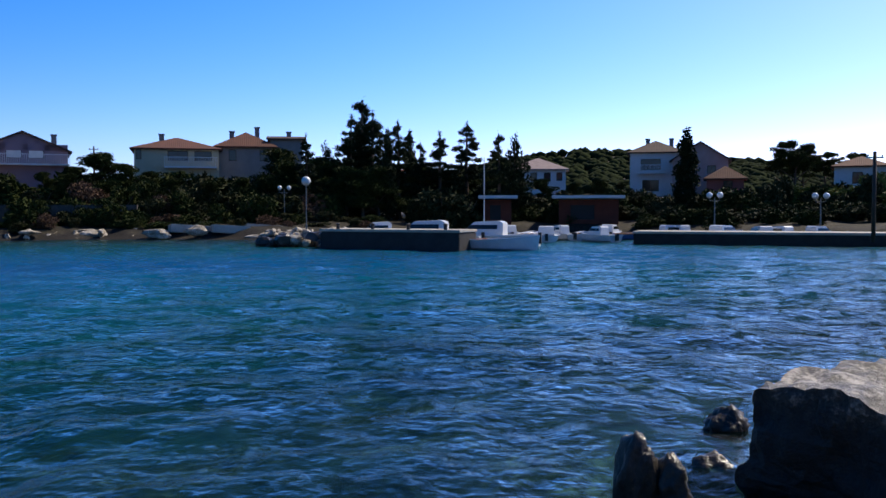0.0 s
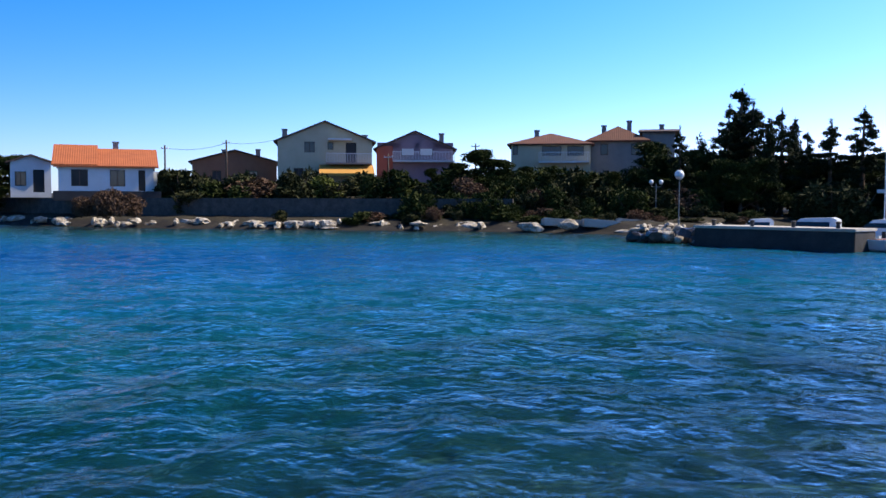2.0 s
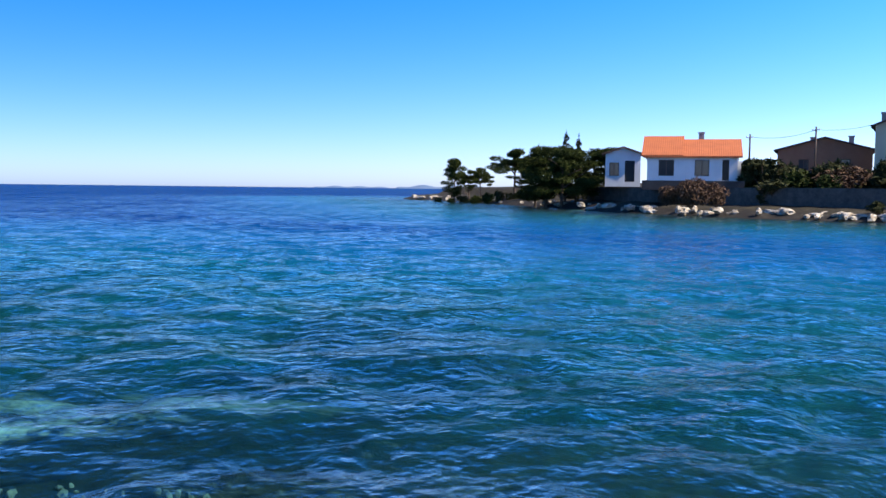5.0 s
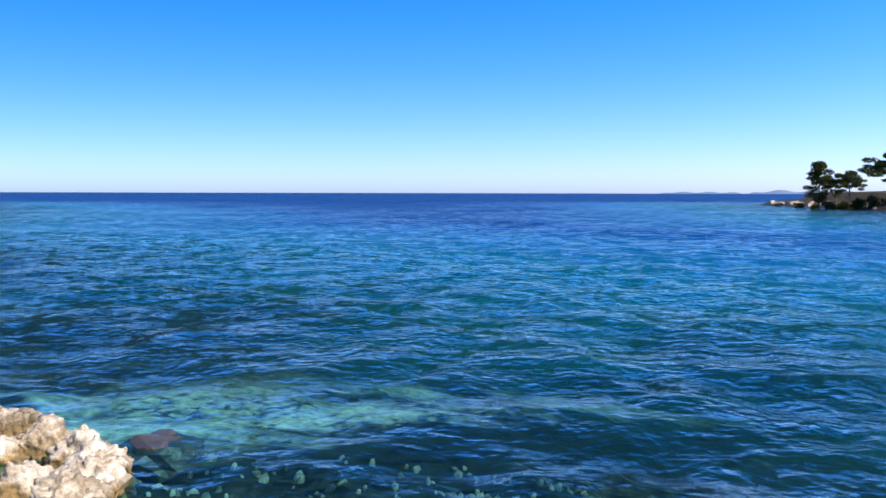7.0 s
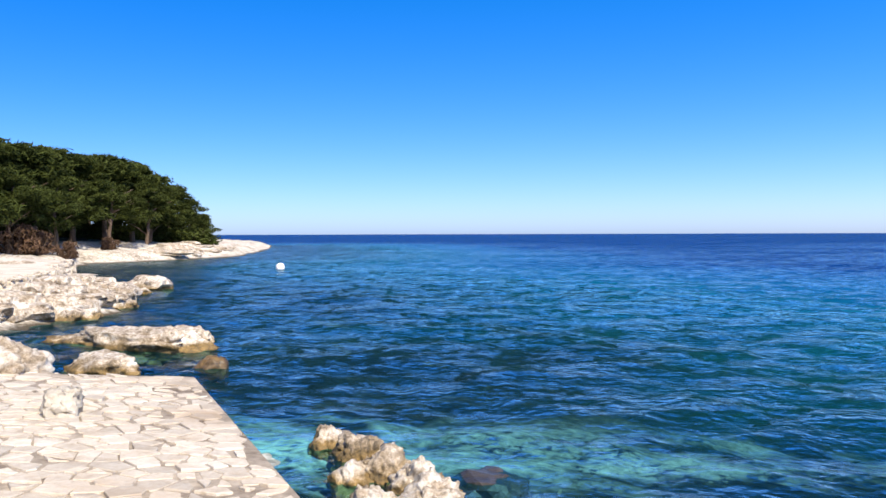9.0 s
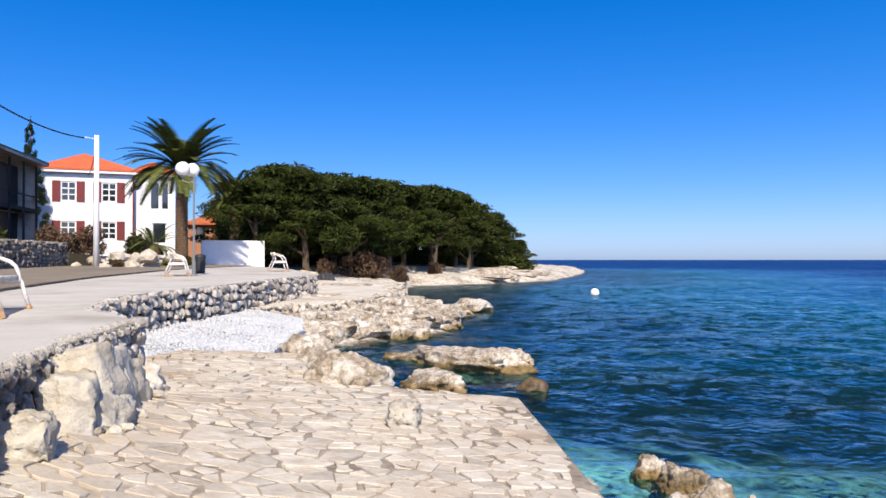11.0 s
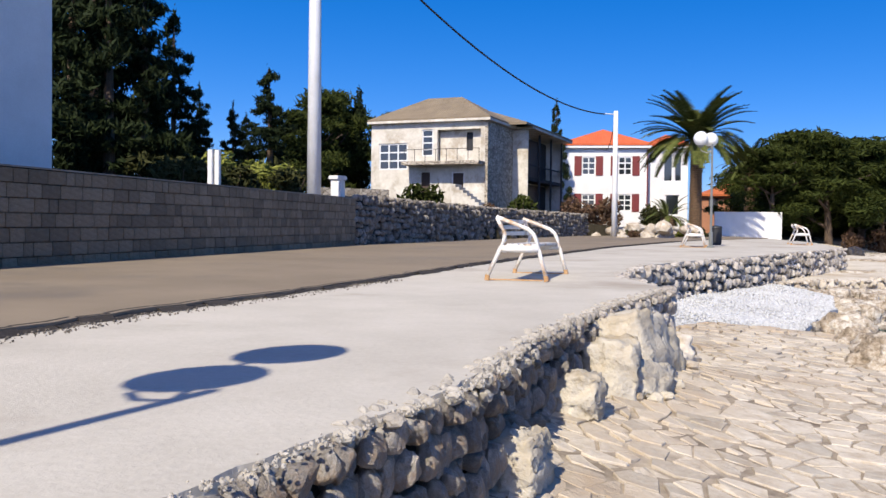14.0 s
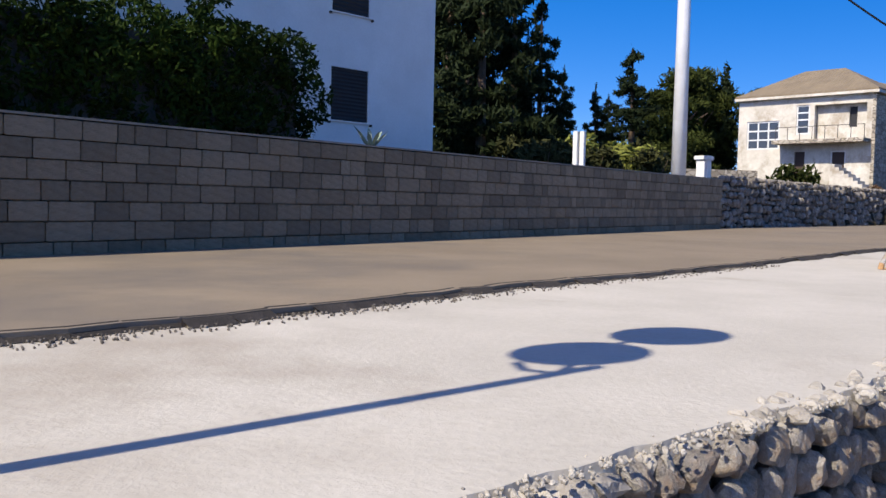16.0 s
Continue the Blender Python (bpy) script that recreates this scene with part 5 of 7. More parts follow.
def shell(parent, x0, x1, depth, z0, z1, openings, wall_mat, y=0.0, gable=None, back=True):
    """Four walls; openings pierce the front."""
    bm = bmesh.new()
    wall_panel(bm, x1 - x0, z0, z1, openings, y, y + 0.3, x0)
    w = part("wall", bm, wall_mat, parent)
    for xa, xb in ((x0, x0 + 0.3), (x1 - 0.3, x1)):
        bm = bmesh.new()
        box(bm, xa, xb, y + 0.302, y + depth - 0.302, z0, z1)
        part("side_wall", bm, wall_mat, parent)
    bm = bmesh.new()
    box(bm, x0, x1, y + depth - 0.3, y + depth, z0, z1)
    part("back_wall", bm, wall_mat, parent)
    bm = bmesh.new()
    box(bm, x0 + 0.31, x1 - 0.31, y + 0.31, y + depth - 0.31, z1 - 0.12, z1 - 0.02)
    part("attic_floor", bm, M_dark, parent)
    if gable == "front":
        for ya, yb in ((y, y + 0.3), (y + depth - 0.3, y + depth)):
            bm = bmesh.new()
            gable_fill(bm, x0, x1, ya, yb, z1 + 0.002, gable_rise[0])
            part("gable", bm, wall_mat, parent)
    if gable == "side":
        for xa, xb in ((x0, x0 + 0.3), (x1 - 0.3, x1)):
            bm = bmesh.new()
            vs = [bm.verts.new(p) for p in ((xa, y, z1 + 0.002), (xa, y + depth, z1 + 0.002), (xa, y + depth / 2, z1 + gable_rise[0]), (xb, y, z1 + 0.002), (xb, y + depth, z1 + 0.002), (xb, y + depth / 2, z1 + gable_rise[0]))]
            for f in ((0, 1, 2), (5, 4, 3), (0, 3, 4, 1), (1, 4, 5, 2), (2, 5, 3, 0)):
                bm.faces.new([vs[i] for i in f])
            part("gable", bm, wall_mat, parent)
    return w


gable_rise = [1.0]


def chimney(parent, x, y, z0, z1, material=None, w=0.5):
    bm = bmesh.new()
    box(bm, x - w / 2, x + w / 2, y - w / 2, y + w / 2, z0, z1 - 0.15)
    box(bm, x - w / 2 - 0.06, x + w / 2 + 0.06, y - w / 2 - 0.06, y + w / 2 + 0.06, z1 - 0.15, z1)
    return part("chimney", bm, material or M_grey, parent)


def house(label, heading, d, width, depth, base, eave, rise, wall_mat, roof_mat, style, wins=(), doors=(), chimneys=(), turn=0.0, category="house", over=0.4):
    x, y = polar(heading, d)
    h = thing("house", label, category, pose(x, y, 0, 0, 0, heading + turn), "houses round the bay")
    x0, x1 = -width / 2, width / 2
    ops = [(*w[:4],) for w in wins] + [(*o[:4],) for o in doors]
    gable_rise[0] = rise * (width / (width + 2 * over)) if style == "gable_front" else rise * (depth / (depth + 2 * over))
    shell(h, x0, x1, depth, base, eave, ops, wall_mat, gable={"gable_front": "front", "gable_side": "side"}.get(style))
    lift = rise - gable_rise[0]
    roof(h, x0, x1, 0, depth, eave - lift + 0.17, rise, roof_mat, style, over)
    for w in wins:
        window(h, *w[:4], 0, *(w[4:] or (2, 1)), frame_mat=M_brownwood)
    for o in doors:
        bm = bmesh.new()
        box(bm, o[0], o[1], 0.12, 0.2, o[2], o[3])
        part("door", bm, o[4] if len(o) > 4 else M_brownwood, h)
    for cx, cy, top in chimneys:
        chimney(h, cx, cy, eave, top)
    return h


def balcony(parent, x0, x1, z, out, material, rail=0.95):
    bm = bmesh.new()
    box(bm, x0, x1, -out, -0.005, z - 0.15, z)
    b = part("balcony", bm, material, parent)
    bm = bmesh.new()
    box(bm, x0, x1, -out, -out + 0.06, z + rail - 0.06, z + rail)
    n = int((x1 - x0) / 0.16)
    for k in range(n + 1):
        c = x0 + (x1 - x0 - 0.04) * k / n
        box(bm, c, c + 0.04, -out + 0.01, -out + 0.05, z, z + rail - 0.06)
    part("railing", bm, M_frame, b, "white balcony railing")
    return b


# orange-roofed bungalow by the shore
h = house("white bungalow with a bright orange tiled roof above the shore wall", 44.2, 86, 8.1, 7.0, 2.2, 5.35, 1.75, M_white, M_roof, "gable_side",
          wins=[(-3.0, -1.6, 3.5, 5.0, 2, 1), (0.25, 1.55, 3.5, 5.0, 2, 1)], doors=[(2.7, 3.3, 3.1, 5.0)], chimneys=[(0.8, 4.2, 7.8)])
gable_rise[0] = 1.9
shell(h, -4.1, -1.2, 2.6, 3.0, 5.4, [], M_white, y=2.2)
roof(h, -4.15, -1.2, 0.05, 6.9, 5.45, 1.95, M_roof, "gable_side", 0.42, "roof")
bm = bmesh.new()
box(bm, -4.4, 4.6, -1.6, -0.01, 2.2, 3.05)
part("terrace", bm, M_jetty, h)
bm = bmesh.new()
box(bm, 4.06, 4.7, 0.5, 4, 2.2, 4.9)
part("annex", bm, M_white, h)
house("small white gabled house behind the bungalow", 48.4, 95, 3.6, 5, 2.5, 5.9, 0.75, M_white, M_darkroof, "gable_front", wins=[(-1.4, -0.4, 3.6, 5.0)], doors=[(0.2, 1.2, 3.0, 5.2, M_dark)])
house("low brown-rendered house with a shallow dark gable", 36.7, 102, 9.2, 8, 3, 6.55, 1.35, M_brown, M_darkroof, "gable_front", wins=[(-2.5, -1.5, 4.4, 5.6), (1.5, 2.5, 4.4, 5.6)], chimneys=[(-1.2, 3, 8.1), (2.6, 3, 8.2)])
h = house("beige two-storey gabled house with a balcony", 31.05, 92, 9.6, 9, 3.2, 8.35, 2.1, M_beige, M_darkroof, "gable_front",
          wins=[(-2.1, -1.05, 7.2, 8.3, 2, 1), (0.25, 0.85, 7.5, 8.25, 1, 1), (-3.2, -2.2, 4.4, 5.6, 2, 1)], doors=[(2.1, 3.2, 6.2, 8.25, M_dark)], chimneys=[(-4.2, 2.5, 9.75), (4.2, 3.5, 9.3)])
balcony(h, 0.1, 4.7, 6.15, 1.4, M_grey)
bm = bmesh.new()
box(bm, 0.3, 2.7, -1.1, -0.01, 8.45, 8.6)
part("canopy", bm, M_frame, h, "white canopy over the balcony door")
bm = bmesh.new()
vs = [bm.verts.new(p) for p in ((-0.6, -3.2, 5.0), (4.9, -3.2, 5.0), (4.9, -0.02, 5.95), (-0.6, -0.02, 5.95), (-0.6, -3.2, 4.75), (4.9, -3.2, 4.75), (4.9, -0.02, 5.75), (-0.6, -0.02, 5.75))]
for f in ((0, 1, 2, 3), (7, 6, 5, 4), (0, 4, 5, 1), (1, 5, 6, 2), (2, 6, 7, 3), (3, 7, 4, 0)):
    bm.faces.new([vs[i] for i in f])
part("awning", bm, M_ochre, h, "ochre awning over the terrace")
h = house("mauve and red gabled house with white shutters and balcony", 25.3, 96, 8.2, 9, 3.2, 7.9, 1.95, M_mauve, M_darkroof, "gable_front",
          wins=[(-1.5, -0.1, 7.15, 8.55, 2, 1), (0.5, 1.95, 7.15, 8.55, 2, 1)], chimneys=[(2.9, 2.5, 9.75)])
for xa in (-1.45, 0.55):
    bm = bmesh.new()
    box(bm, xa, xa + 1.3, 0.02, 0.06, 7.2, 8.5)
    part("blind", bm, M_frame, h, "lowered white blind")
bm = bmesh.new()
box(bm, -4.16, -4.105, 0.0, 9.0, 3.2, 8.0)
box(bm, -4.1, -2.4, -0.05, -0.004, 3.2, 8.2)
part("side_wall", bm, M_pink, h, "red-painted side wall")
balcony(h, -2.4, 4.2, 6.6, 1.2, M_frame)
h = house("pale beige house with a long rust-brown hipped roof and loggia", 16.6, 93, 8.2, 8, 3.4, 8.2, 1.35, M_beige, M_brownroof, "hip",
          wins=[(-0.9, 1.1, 7.0, 8.0, 2, 1), (1.7, 3.4, 7.0, 8.0, 2, 1), (-3.9, -3.4, 7.1, 8.1, 1, 1)], chimneys=[(-1.5, 3, 9.9)])
balcony(h, -1.2, 3.9, 6.4, 1.1, M_white)
house("grey house with a steep rust-brown hipped roof and chimneys", 12.4, 96, 6.0, 7, 3.6, 8.75, 1.75, M_grey, M_brownroof, "hip", wins=[(1.4, 2.2, 7.2, 8.4, 1, 1), (-1.8, -1.0, 7.2, 8.4, 1, 1)], chimneys=[(-1.5, 3, 10.6), (1.2, 3.4, 11.1)])
house("narrow grey rendered house beside the brown-roofed one", 9.9, 97, 3.4, 7, 3.6, 9.6, 0.5, M_grey, M_darkroof, "gable_side", wins=[(-0.5, 0.4, 7.4, 8.4, 1, 1)], chimneys=[(0.3, 3, 10.7)])
house("small house with an orange roof among the cypresses", 2.5, 82, 3.2, 4, 3, 5.0, 0.8, M_brown, M_roof, "hip", wins=[(-0.6, 0.4, 3.9, 4.7, 1, 1)])
house("low white house with a pale tiled roof", -6.3, 106, 6.6, 7, 3.6, 6.8, 1.5, M_white, surface("pale_roof_tiles", (0.30, 0.22, 0.20), (0.46, 0.36, 0.33), 2.0, 0.9, 0.4, 12.0), "hip",
      wins=[(-0.9, -0.1, 5.4, 6.4, 1, 1), (0.7, 1.5, 5.4, 6.4, 1, 1), (2.2, 2.9, 5.4, 6.4, 1, 1)])
h = house("large pale villa with a mansard roof and balcony", -13.7, 112, 6.2, 9, 3.6, 9.0, 1.6, M_white, M_darkroof, "hip", wins=[(-1.8, 0.6, 6.8, 8.2, 2, 1), (-1.6, 0.4, 4.2, 5.6, 2, 1)], chimneys=[(-1.0, 3, 10.9), (1.9, 3, 10.9)])
balcony(h, -2.2, 1.0, 6.5, 1.2, M_white)
house("pink house with a stepped tiled roof", -16.4, 110, 6.4, 8, 3.4, 7.9, 2.3, surface("pale_pink_render", (0.46, 0.30, 0.27), (0.58, 0.40, 0.36), 1.0, 0.9, 0.1, 20.0), M_darkroof, "gable_front", wins=[(0.8, 1.8, 6.2, 7.2, 2, 1)])
house("lower pink wing with a brown-red roof", -17.9, 104, 4.0, 5, 3.2, 5.5, 1.5, M_pink, M_brownroof, "hip", wins=[(-0.2, 0.8, 4.3, 5.2, 2, 1)])
house("white house half hidden by trees near the shore road", -25.5, 100, 5.0, 6, 3.2, 6.4, 1.1, M_white, M_brownroof, "hip", wins=[(-0.8, 0.2, 4.6, 5.8, 2, 1)])
# harbour sheds
for hd, w, d_ in ((-9.6, 4.9, 74), (-3.8, 2.2, 73)):
    x, y = polar(hd, d_)
    s_ = thing("harbour_shed", "low red-brown shed with a flat white roof edge by the harbour", "shed", pose(x, y, 0, 0, 0, hd), "sheds at the harbour")
    shell(s_, -w / 2, w / 2, 4, 0.6, 2.85, [(-w * 0.3, w * 0.1, 1.2, 2.4)], M_shed)
    bm = bmesh.new()
    box(bm, -w / 2 - 0.5, w / 2 + 0.5, -1.2, 4.3, 2.95, 3.2)
    part("flat_roof", bm, M_frame, s_)
    bm = bmesh.new()
    box(bm, -w * 0.3, w * 0.1, 0.15, 0.2, 1.2, 2.4)
    part("hatch", bm, M_dark, s_)

# derelict stone house
h = thing("derelict_house", "abandoned two-storey house of pale stone with a grey tiled hip roof", "house", pose(-20.7, -55.95, -0.06, 0, 0, 133))
ops = [(0.57, 2.67, 6.1, 7.85), (3.7, 4.5, 6.95, 8.7), (4.8, 7.8, 6.6, 8.65), (3.65, 4.3, 3.4, 5.9), (5.83, 6.7, 4.3, 5.9)]
shell(h, 0, 8.1, 5.3, 2.6, 9.15, ops, M_oldwall)
window(h, 0.57, 2.67, 6.1, 7.85, 0, 3, 3, bar=0.09)
window(h, 3.7, 4.5, 6.95, 8.7, 0, 1, 4, bar=0.08)
window(h, 5.83, 6.7, 4.3, 5.9, 0, 1, 1, pane_mat=M_brownwood)
bm = bmesh.new()
box(bm, 3.65, 4.3, 0.15, 0.2, 3.4, 5.9)
part("door", bm, M_brownwood, h, "dark brown wooden door")
bm = bmesh.new()
wall_panel(bm, 3.1, 6.5, 8.8, [(1.95 + 4.7, 2.4 + 4.7, 7.3, 8.5)], 0.5, 0.6, 4.75)
part("recess_wall", bm, M_oldwall, h)
bm = bmesh.new()
box(bm, 6.65, 7.1, 0.62, 0.66, 7.3, 8.5)
part("balcony_window", bm, M_dark, h)
bm = bmesh.new()
box(bm, 2.75, 8.1, -1.2, -0.01, 6.32, 6.54)
part("balcony", bm, M_stonewall, h, "thin concrete balcony slab")
bm = bmesh.new()
for k in range(8):
    c = 2.85 + k * 0.74
    box(bm, c, c + 0.03, -0.96, -0.93, 6.54, 7.3)
box(bm, 2.8, 8.06, -0.965, -0.925, 7.3, 7.335)
part("railing", bm, M_jetty, h, "thin rusty iron railing")
for k in range(3):
    bm = bmesh.new()
    box(bm, 8.1 + 0.004, 8.3, 0.0 + k * 1.77, 1.76 + k * 1.77, 2.6, 9.1)
    part("stone_facing", bm, M_stonewall, h, "grey rubble stone facing")
bm = bmesh.new()
box(bm, 0, 9.2, 5.31, 5.7, 2.6, 9.1)
box(bm, 0, 0.3, 5.71, 15.8, 2.6, 9.1)
box(bm, 0.31, 9.1, 15.5, 15.8, 2.6, 9.1)
box(bm, 7.5, 7.8, 5.71, 15.49, 2.6, 9.1)
part("rear_wall", bm, M_oldwall, h)
bm = bmesh.new()
box(bm, 8.3, 9.4, 5.2, 5.3, 2.6, 9.1)
part("corner_facing", bm, M_oldwall, h)
for k in range(4):
    bm = bmesh.new()
    box(bm, 9.05, 9.18, 5.75 + k * 3.2, 5.9 + k * 3.2, 2.6, 9.1)
    part("veranda_post", bm, M_jetty, h)
bm = bmesh.new()
box(bm, 7.81, 8.99, 5.72, 15.8, 5.7, 5.95)
part("veranda_floor", bm, M_jetty, h)
bm = bmesh.new()
box(bm, 9.05, 9.18, 5.96, 15.3, 6.75, 6.82)
part("veranda_rail", bm, M_jetty, h)
# near-black sheets on the wall stand for the veranda's shaded interior
bm = bmesh.new()
box(bm, 7.802, 7.83, 5.8, 15.4, 2.7, 5.6)
part("veranda_doorway", bm, M_dark, h, "near-black panel for the shaded interior behind the veranda")
bm = bmesh.new()
box(bm, 7.802, 7.83, 5.8, 15.4, 6.0, 9.0)
part("veranda_doorway", bm, M_dark, h, "near-black panel for the shaded interior behind the veranda")
bm = bmesh.new()
box(bm, -0.15, 8.55, -0.35, 5.2, 9.152, 9.30)
box(bm, -0.15, 9.75, 5.2, 16.3, 9.152, 9.30)
part("eave_slab", bm, M_oldwall, h, "pale overhanging eaves slab")
roof(h, 0.25, 8.1, 0.1, 5.6, 9.42, 1.75, M_oldroof, "hip", 0.4)
roof(h, 0, 9.2, 4.2, 15.8, 9.44, 1.75, M_oldroof, "hip", 0.55)
# outside stair of the derelict house
for k in range(9):
    bm = bmesh.new()
    box(bm, 6.7 + k * 0.26, 6.96 + k * 0.26 - 0.002, -2.2, -1.1, 2.6, 5.0 - k * 0.19)
    part("stair_step", bm, M_oldwall, h, "broken outside step")

# white villa with dark red shutters
h = thing("villa", "white two-storey villa with dark red shutters and an orange roof", "house", pose(-43.1, -67.4, 0, 0, 0, 148))
wins = [(1.75, 2.95, 7.1, 8.75), (4.95, 6.15, 7.1, 8.75), (1.75, 2.95, 3.9, 5.4), (4.95, 6.15, 3.9, 5.4)]
shell(h, 0, 7.5, 8, 2.4, 9.5, wins, M_white)
for w in wins:
    window(h, *w, 0, 2, 3, M_shutter, bar=0.10)
bm = bmesh.new()
box(bm, -0.35, 7.85, -0.4, 8.3, 9.5, 9.72)
part("cornice", bm, M_frame, h, "white cornice")
roof(h, 0, 7.5, 0, 8, 9.88, 1.7, M_redroof, "hip", 0.45)
bm = bmesh.new()
wall_panel(bm, 3.6, 2.4, 9.5, [(9.0, 9.8, 6.6, 9.0), (9.95, 10.6, 6.6, 9.0), (9.2, 10.4, 3.6, 5.4)], 0.8, 1.1, 7.52)
part("wing_front", bm, M_white, h)
bm = bmesh.new()
box(bm, 7.52, 11.12, 1.11, 8, 2.4, 9.5)
part("wing", bm, M_white, h)
for xa, xb, za, zb in ((9.0, 9.8, 6.6, 9.0), (9.95, 10.6, 6.6, 9.0), (9.2, 10.4, 3.6, 5.4)):
    window(h, xa, xb, za, zb, 0.85, 1, 1, bar=0.08)
bm = bmesh.new()
box(bm, 7.2, 11.5, 0.4, 8.2, 9.505, 9.7)
part("wing_cornice", bm, M_frame, h)
roof(h, 7.6, 11.1, 0.8, 8, 9.86, 1.1, M_redroof, "hip", 0.4)
bm = bmesh.new()
tube(bm, [(7.5, -0.08, 2.5), (7.5, -0.08, 9.4)], 0.06, 6)
part("downpipe", bm, M_shutter, h)
# low terracotta house beyond the palms
house("low terracotta house with tiled roof beyond the palms", 136.4, 78, 6.5, 6, 1.8, 5.3, 1.3, M_brown, M_roof, "hip", wins=[(-2.6, -1.8, 3.6, 5.0, 1, 1), (0.6, 1.3, 3.4, 5.0, 1, 1), (2.2, 2.9, 3.4, 5.0, 1, 1)])

# tall white apartment house behind the hedge
h = thing("apartment_house", "tall plain white apartment house with dark shuttered windows", "house", pose(-0.53, -21.5, 0, 0, 0, 223.8))
cols = ((-3.12, -2.07), (-7.6, -6.55))
wins = [(xa, xb, z, z + 1.15) for xa, xb in cols for z in (3.91, 6.24)]
shell(h, -13, 0, 11, 2.3, 10.2, wins, M_white)
for xa, xb, za, zb in wins:
    w = window(h, xa, xb, za, zb, 0, 1, 1, bar=0.05, frame_mat=M_dark)
    bm = bmesh.new()
    edge = []
    for k in range(29):
        zc = za + 0.01 + (zb - za - 0.02) * k / 28
        yc = 0.012 if k % 2 else 0.03
        edge.append([bm.verts.new((xa + 0.01, yc, zc)), bm.verts.new((xb - 0.01, yc, zc))])
    for e0, e1 in zip(edge, edge[1:]):
        bm.faces.new((e0[0], e0[1], e1[1], e1[0]))
    part("roller_shutter", bm, M_dark, w, "closed black shutter")
    for sx in (xa - 0.09, xb + 0.04):
        bm = bmesh.new()
        box(bm, sx, sx + 0.05, -0.05, -0.004, za - 0.08, za - 0.03)
        part("shutter_catch", bm, M_dark, w)
    bm = bmesh.new()
    box(bm, xa - 0.06, xb + 0.06, -0.05, -0.004, za - 0.03, za - 0.002)
    part("sill", bm, M_frame, w)
roof(h, -13, 0, 0, 11, 10.3, 1.8, M_roof, "hip", 0.4)
balcony(h, -12.6, -6.3 - 1.6, 6.3, 1.2, M_white, 1.0)

# ---- benches, lamps, poles ----


def bench(m):
    """White steel bench: two bent side frames, slatted seat and back."""
    b = thing("bench", "white-painted steel bench with rusted feet on the promenade", "bench", m, "benches on the promenade")
    for side in (-0.92, 0.92):
        bm = bmesh.new()
        arm = [(-0.38, 0.03), (-0.32, 0.22), (-0.283, 0.37), (-0.25, 0.50), (-0.21, 0.58), (-0.145, 0.64), (0.05, 0.715), (0.255, 0.79)]
        tube(bm, [(side, u, v) for u, v in arm], 0.027, 8)
        back = [(0.25, 0.785), (0.20, 0.69), (0.15, 0.58), (0.155, 0.50), (0.20, 0.41), (0.37, 0.03)]
        tube(bm, [(side, u, v) for u, v in back], 0.027, 8)
        tube(bm, [(side, -0.28, 0.395), (side, 0.19, 0.395)], 0.045, 8)
        f = part("side_frame", bm, M_bench, b, smooth=True)
        for u in (-0.38, 0.37):
            bm = bmesh.new()
            tube(bm, [(side, u, 0.0), (side, u * 0.97, 0.07)], [0.034, 0.030], 8)
            part("foot", bm, M_rust, f, "rust-stained foot")
        bm = bmesh.new()
        box(bm, side - 0.014, side + 0.014, -0.33, 0.33, 0.004, 0.02)
        part("foot_rail", bm, M_rust, f, "thin rusty floor rail")
    for k in range(5):
        yk = -0.25 + k * 0.078
        bm = rbox(-0.90, 0.90, yk, yk + 0.070, 0.425, 0.458, 0.008)
        part("seat_slat", bm, M_bench, b)
    for k in range(3):
        zk = 0.56 + k * 0.08
        bm = rbox(-0.90, 0.90, 0.145 + k * 0.03, 0.168 + k * 0.03, zk, zk + 0.05, 0.006)
        part("back_slat", bm, M_bench, b)
    return b


bz = float(prom_z(-6.2, -10.2))
first = bench(pose(-6.2, -10.25, bz, 0, 0, -130.3))
bz2, bz3 = float(prom_z(-19.4, -23.1)), float(prom_z(-26.5, -24.8))
copy_thing(first, pose(-19.9, -22.9, bz2, 0, 0, -133))
copy_thing(first, pose(-27.2, -25.3, bz3, 0, 0, -133))


def street_lamp(m, height, label, globes=((-0.36, 0.0), (0.36, 0.0)), globe=0.24):
    l = thing("street_lamp", label, "street lamp", m, "globe lamps along the shore")
    bm = bmesh.new()
    tube(bm, [(0, 0, 0), (0, 0, 0.5), (0, 0, 0.52), (0, 0, height)], [0.07, 0.065, 0.042, 0.034], 10)
    part("post", bm, M_lamppost, l)
    bm = bmesh.new()
    lathe(bm, [(0.13, 0), (0.13, 0.03), (0.09, 0.06)], 12)
    part("base_plate", bm, M_lamppost, l)
    for ex, ey in globes:
        if ex or ey:
            bm = bmesh.new()
            tube(bm, [(0, 0, height - 0.22), (ex * 0.5, ey * 0.5, height - 0.28), (ex, ey, height - 0.2), (ex, ey, height - 0.08)], 0.02, 8)
            part("arm", bm, M_lamppost, l)
        bm = bmesh.new()
        ball(bm, (ex, ey, height + globe * 0.75), globe)
        g = part("globe", bm, M_globe, l, "white opal globe", smooth=True)
        bm = bmesh.new()
        lathe(bm, [(0.08, 0), (0.10, 0.05), (0.08, 0.09)], 12, (ex, ey, height - 0.09))
        part("collar", bm, M_lamppost, g)
    return l


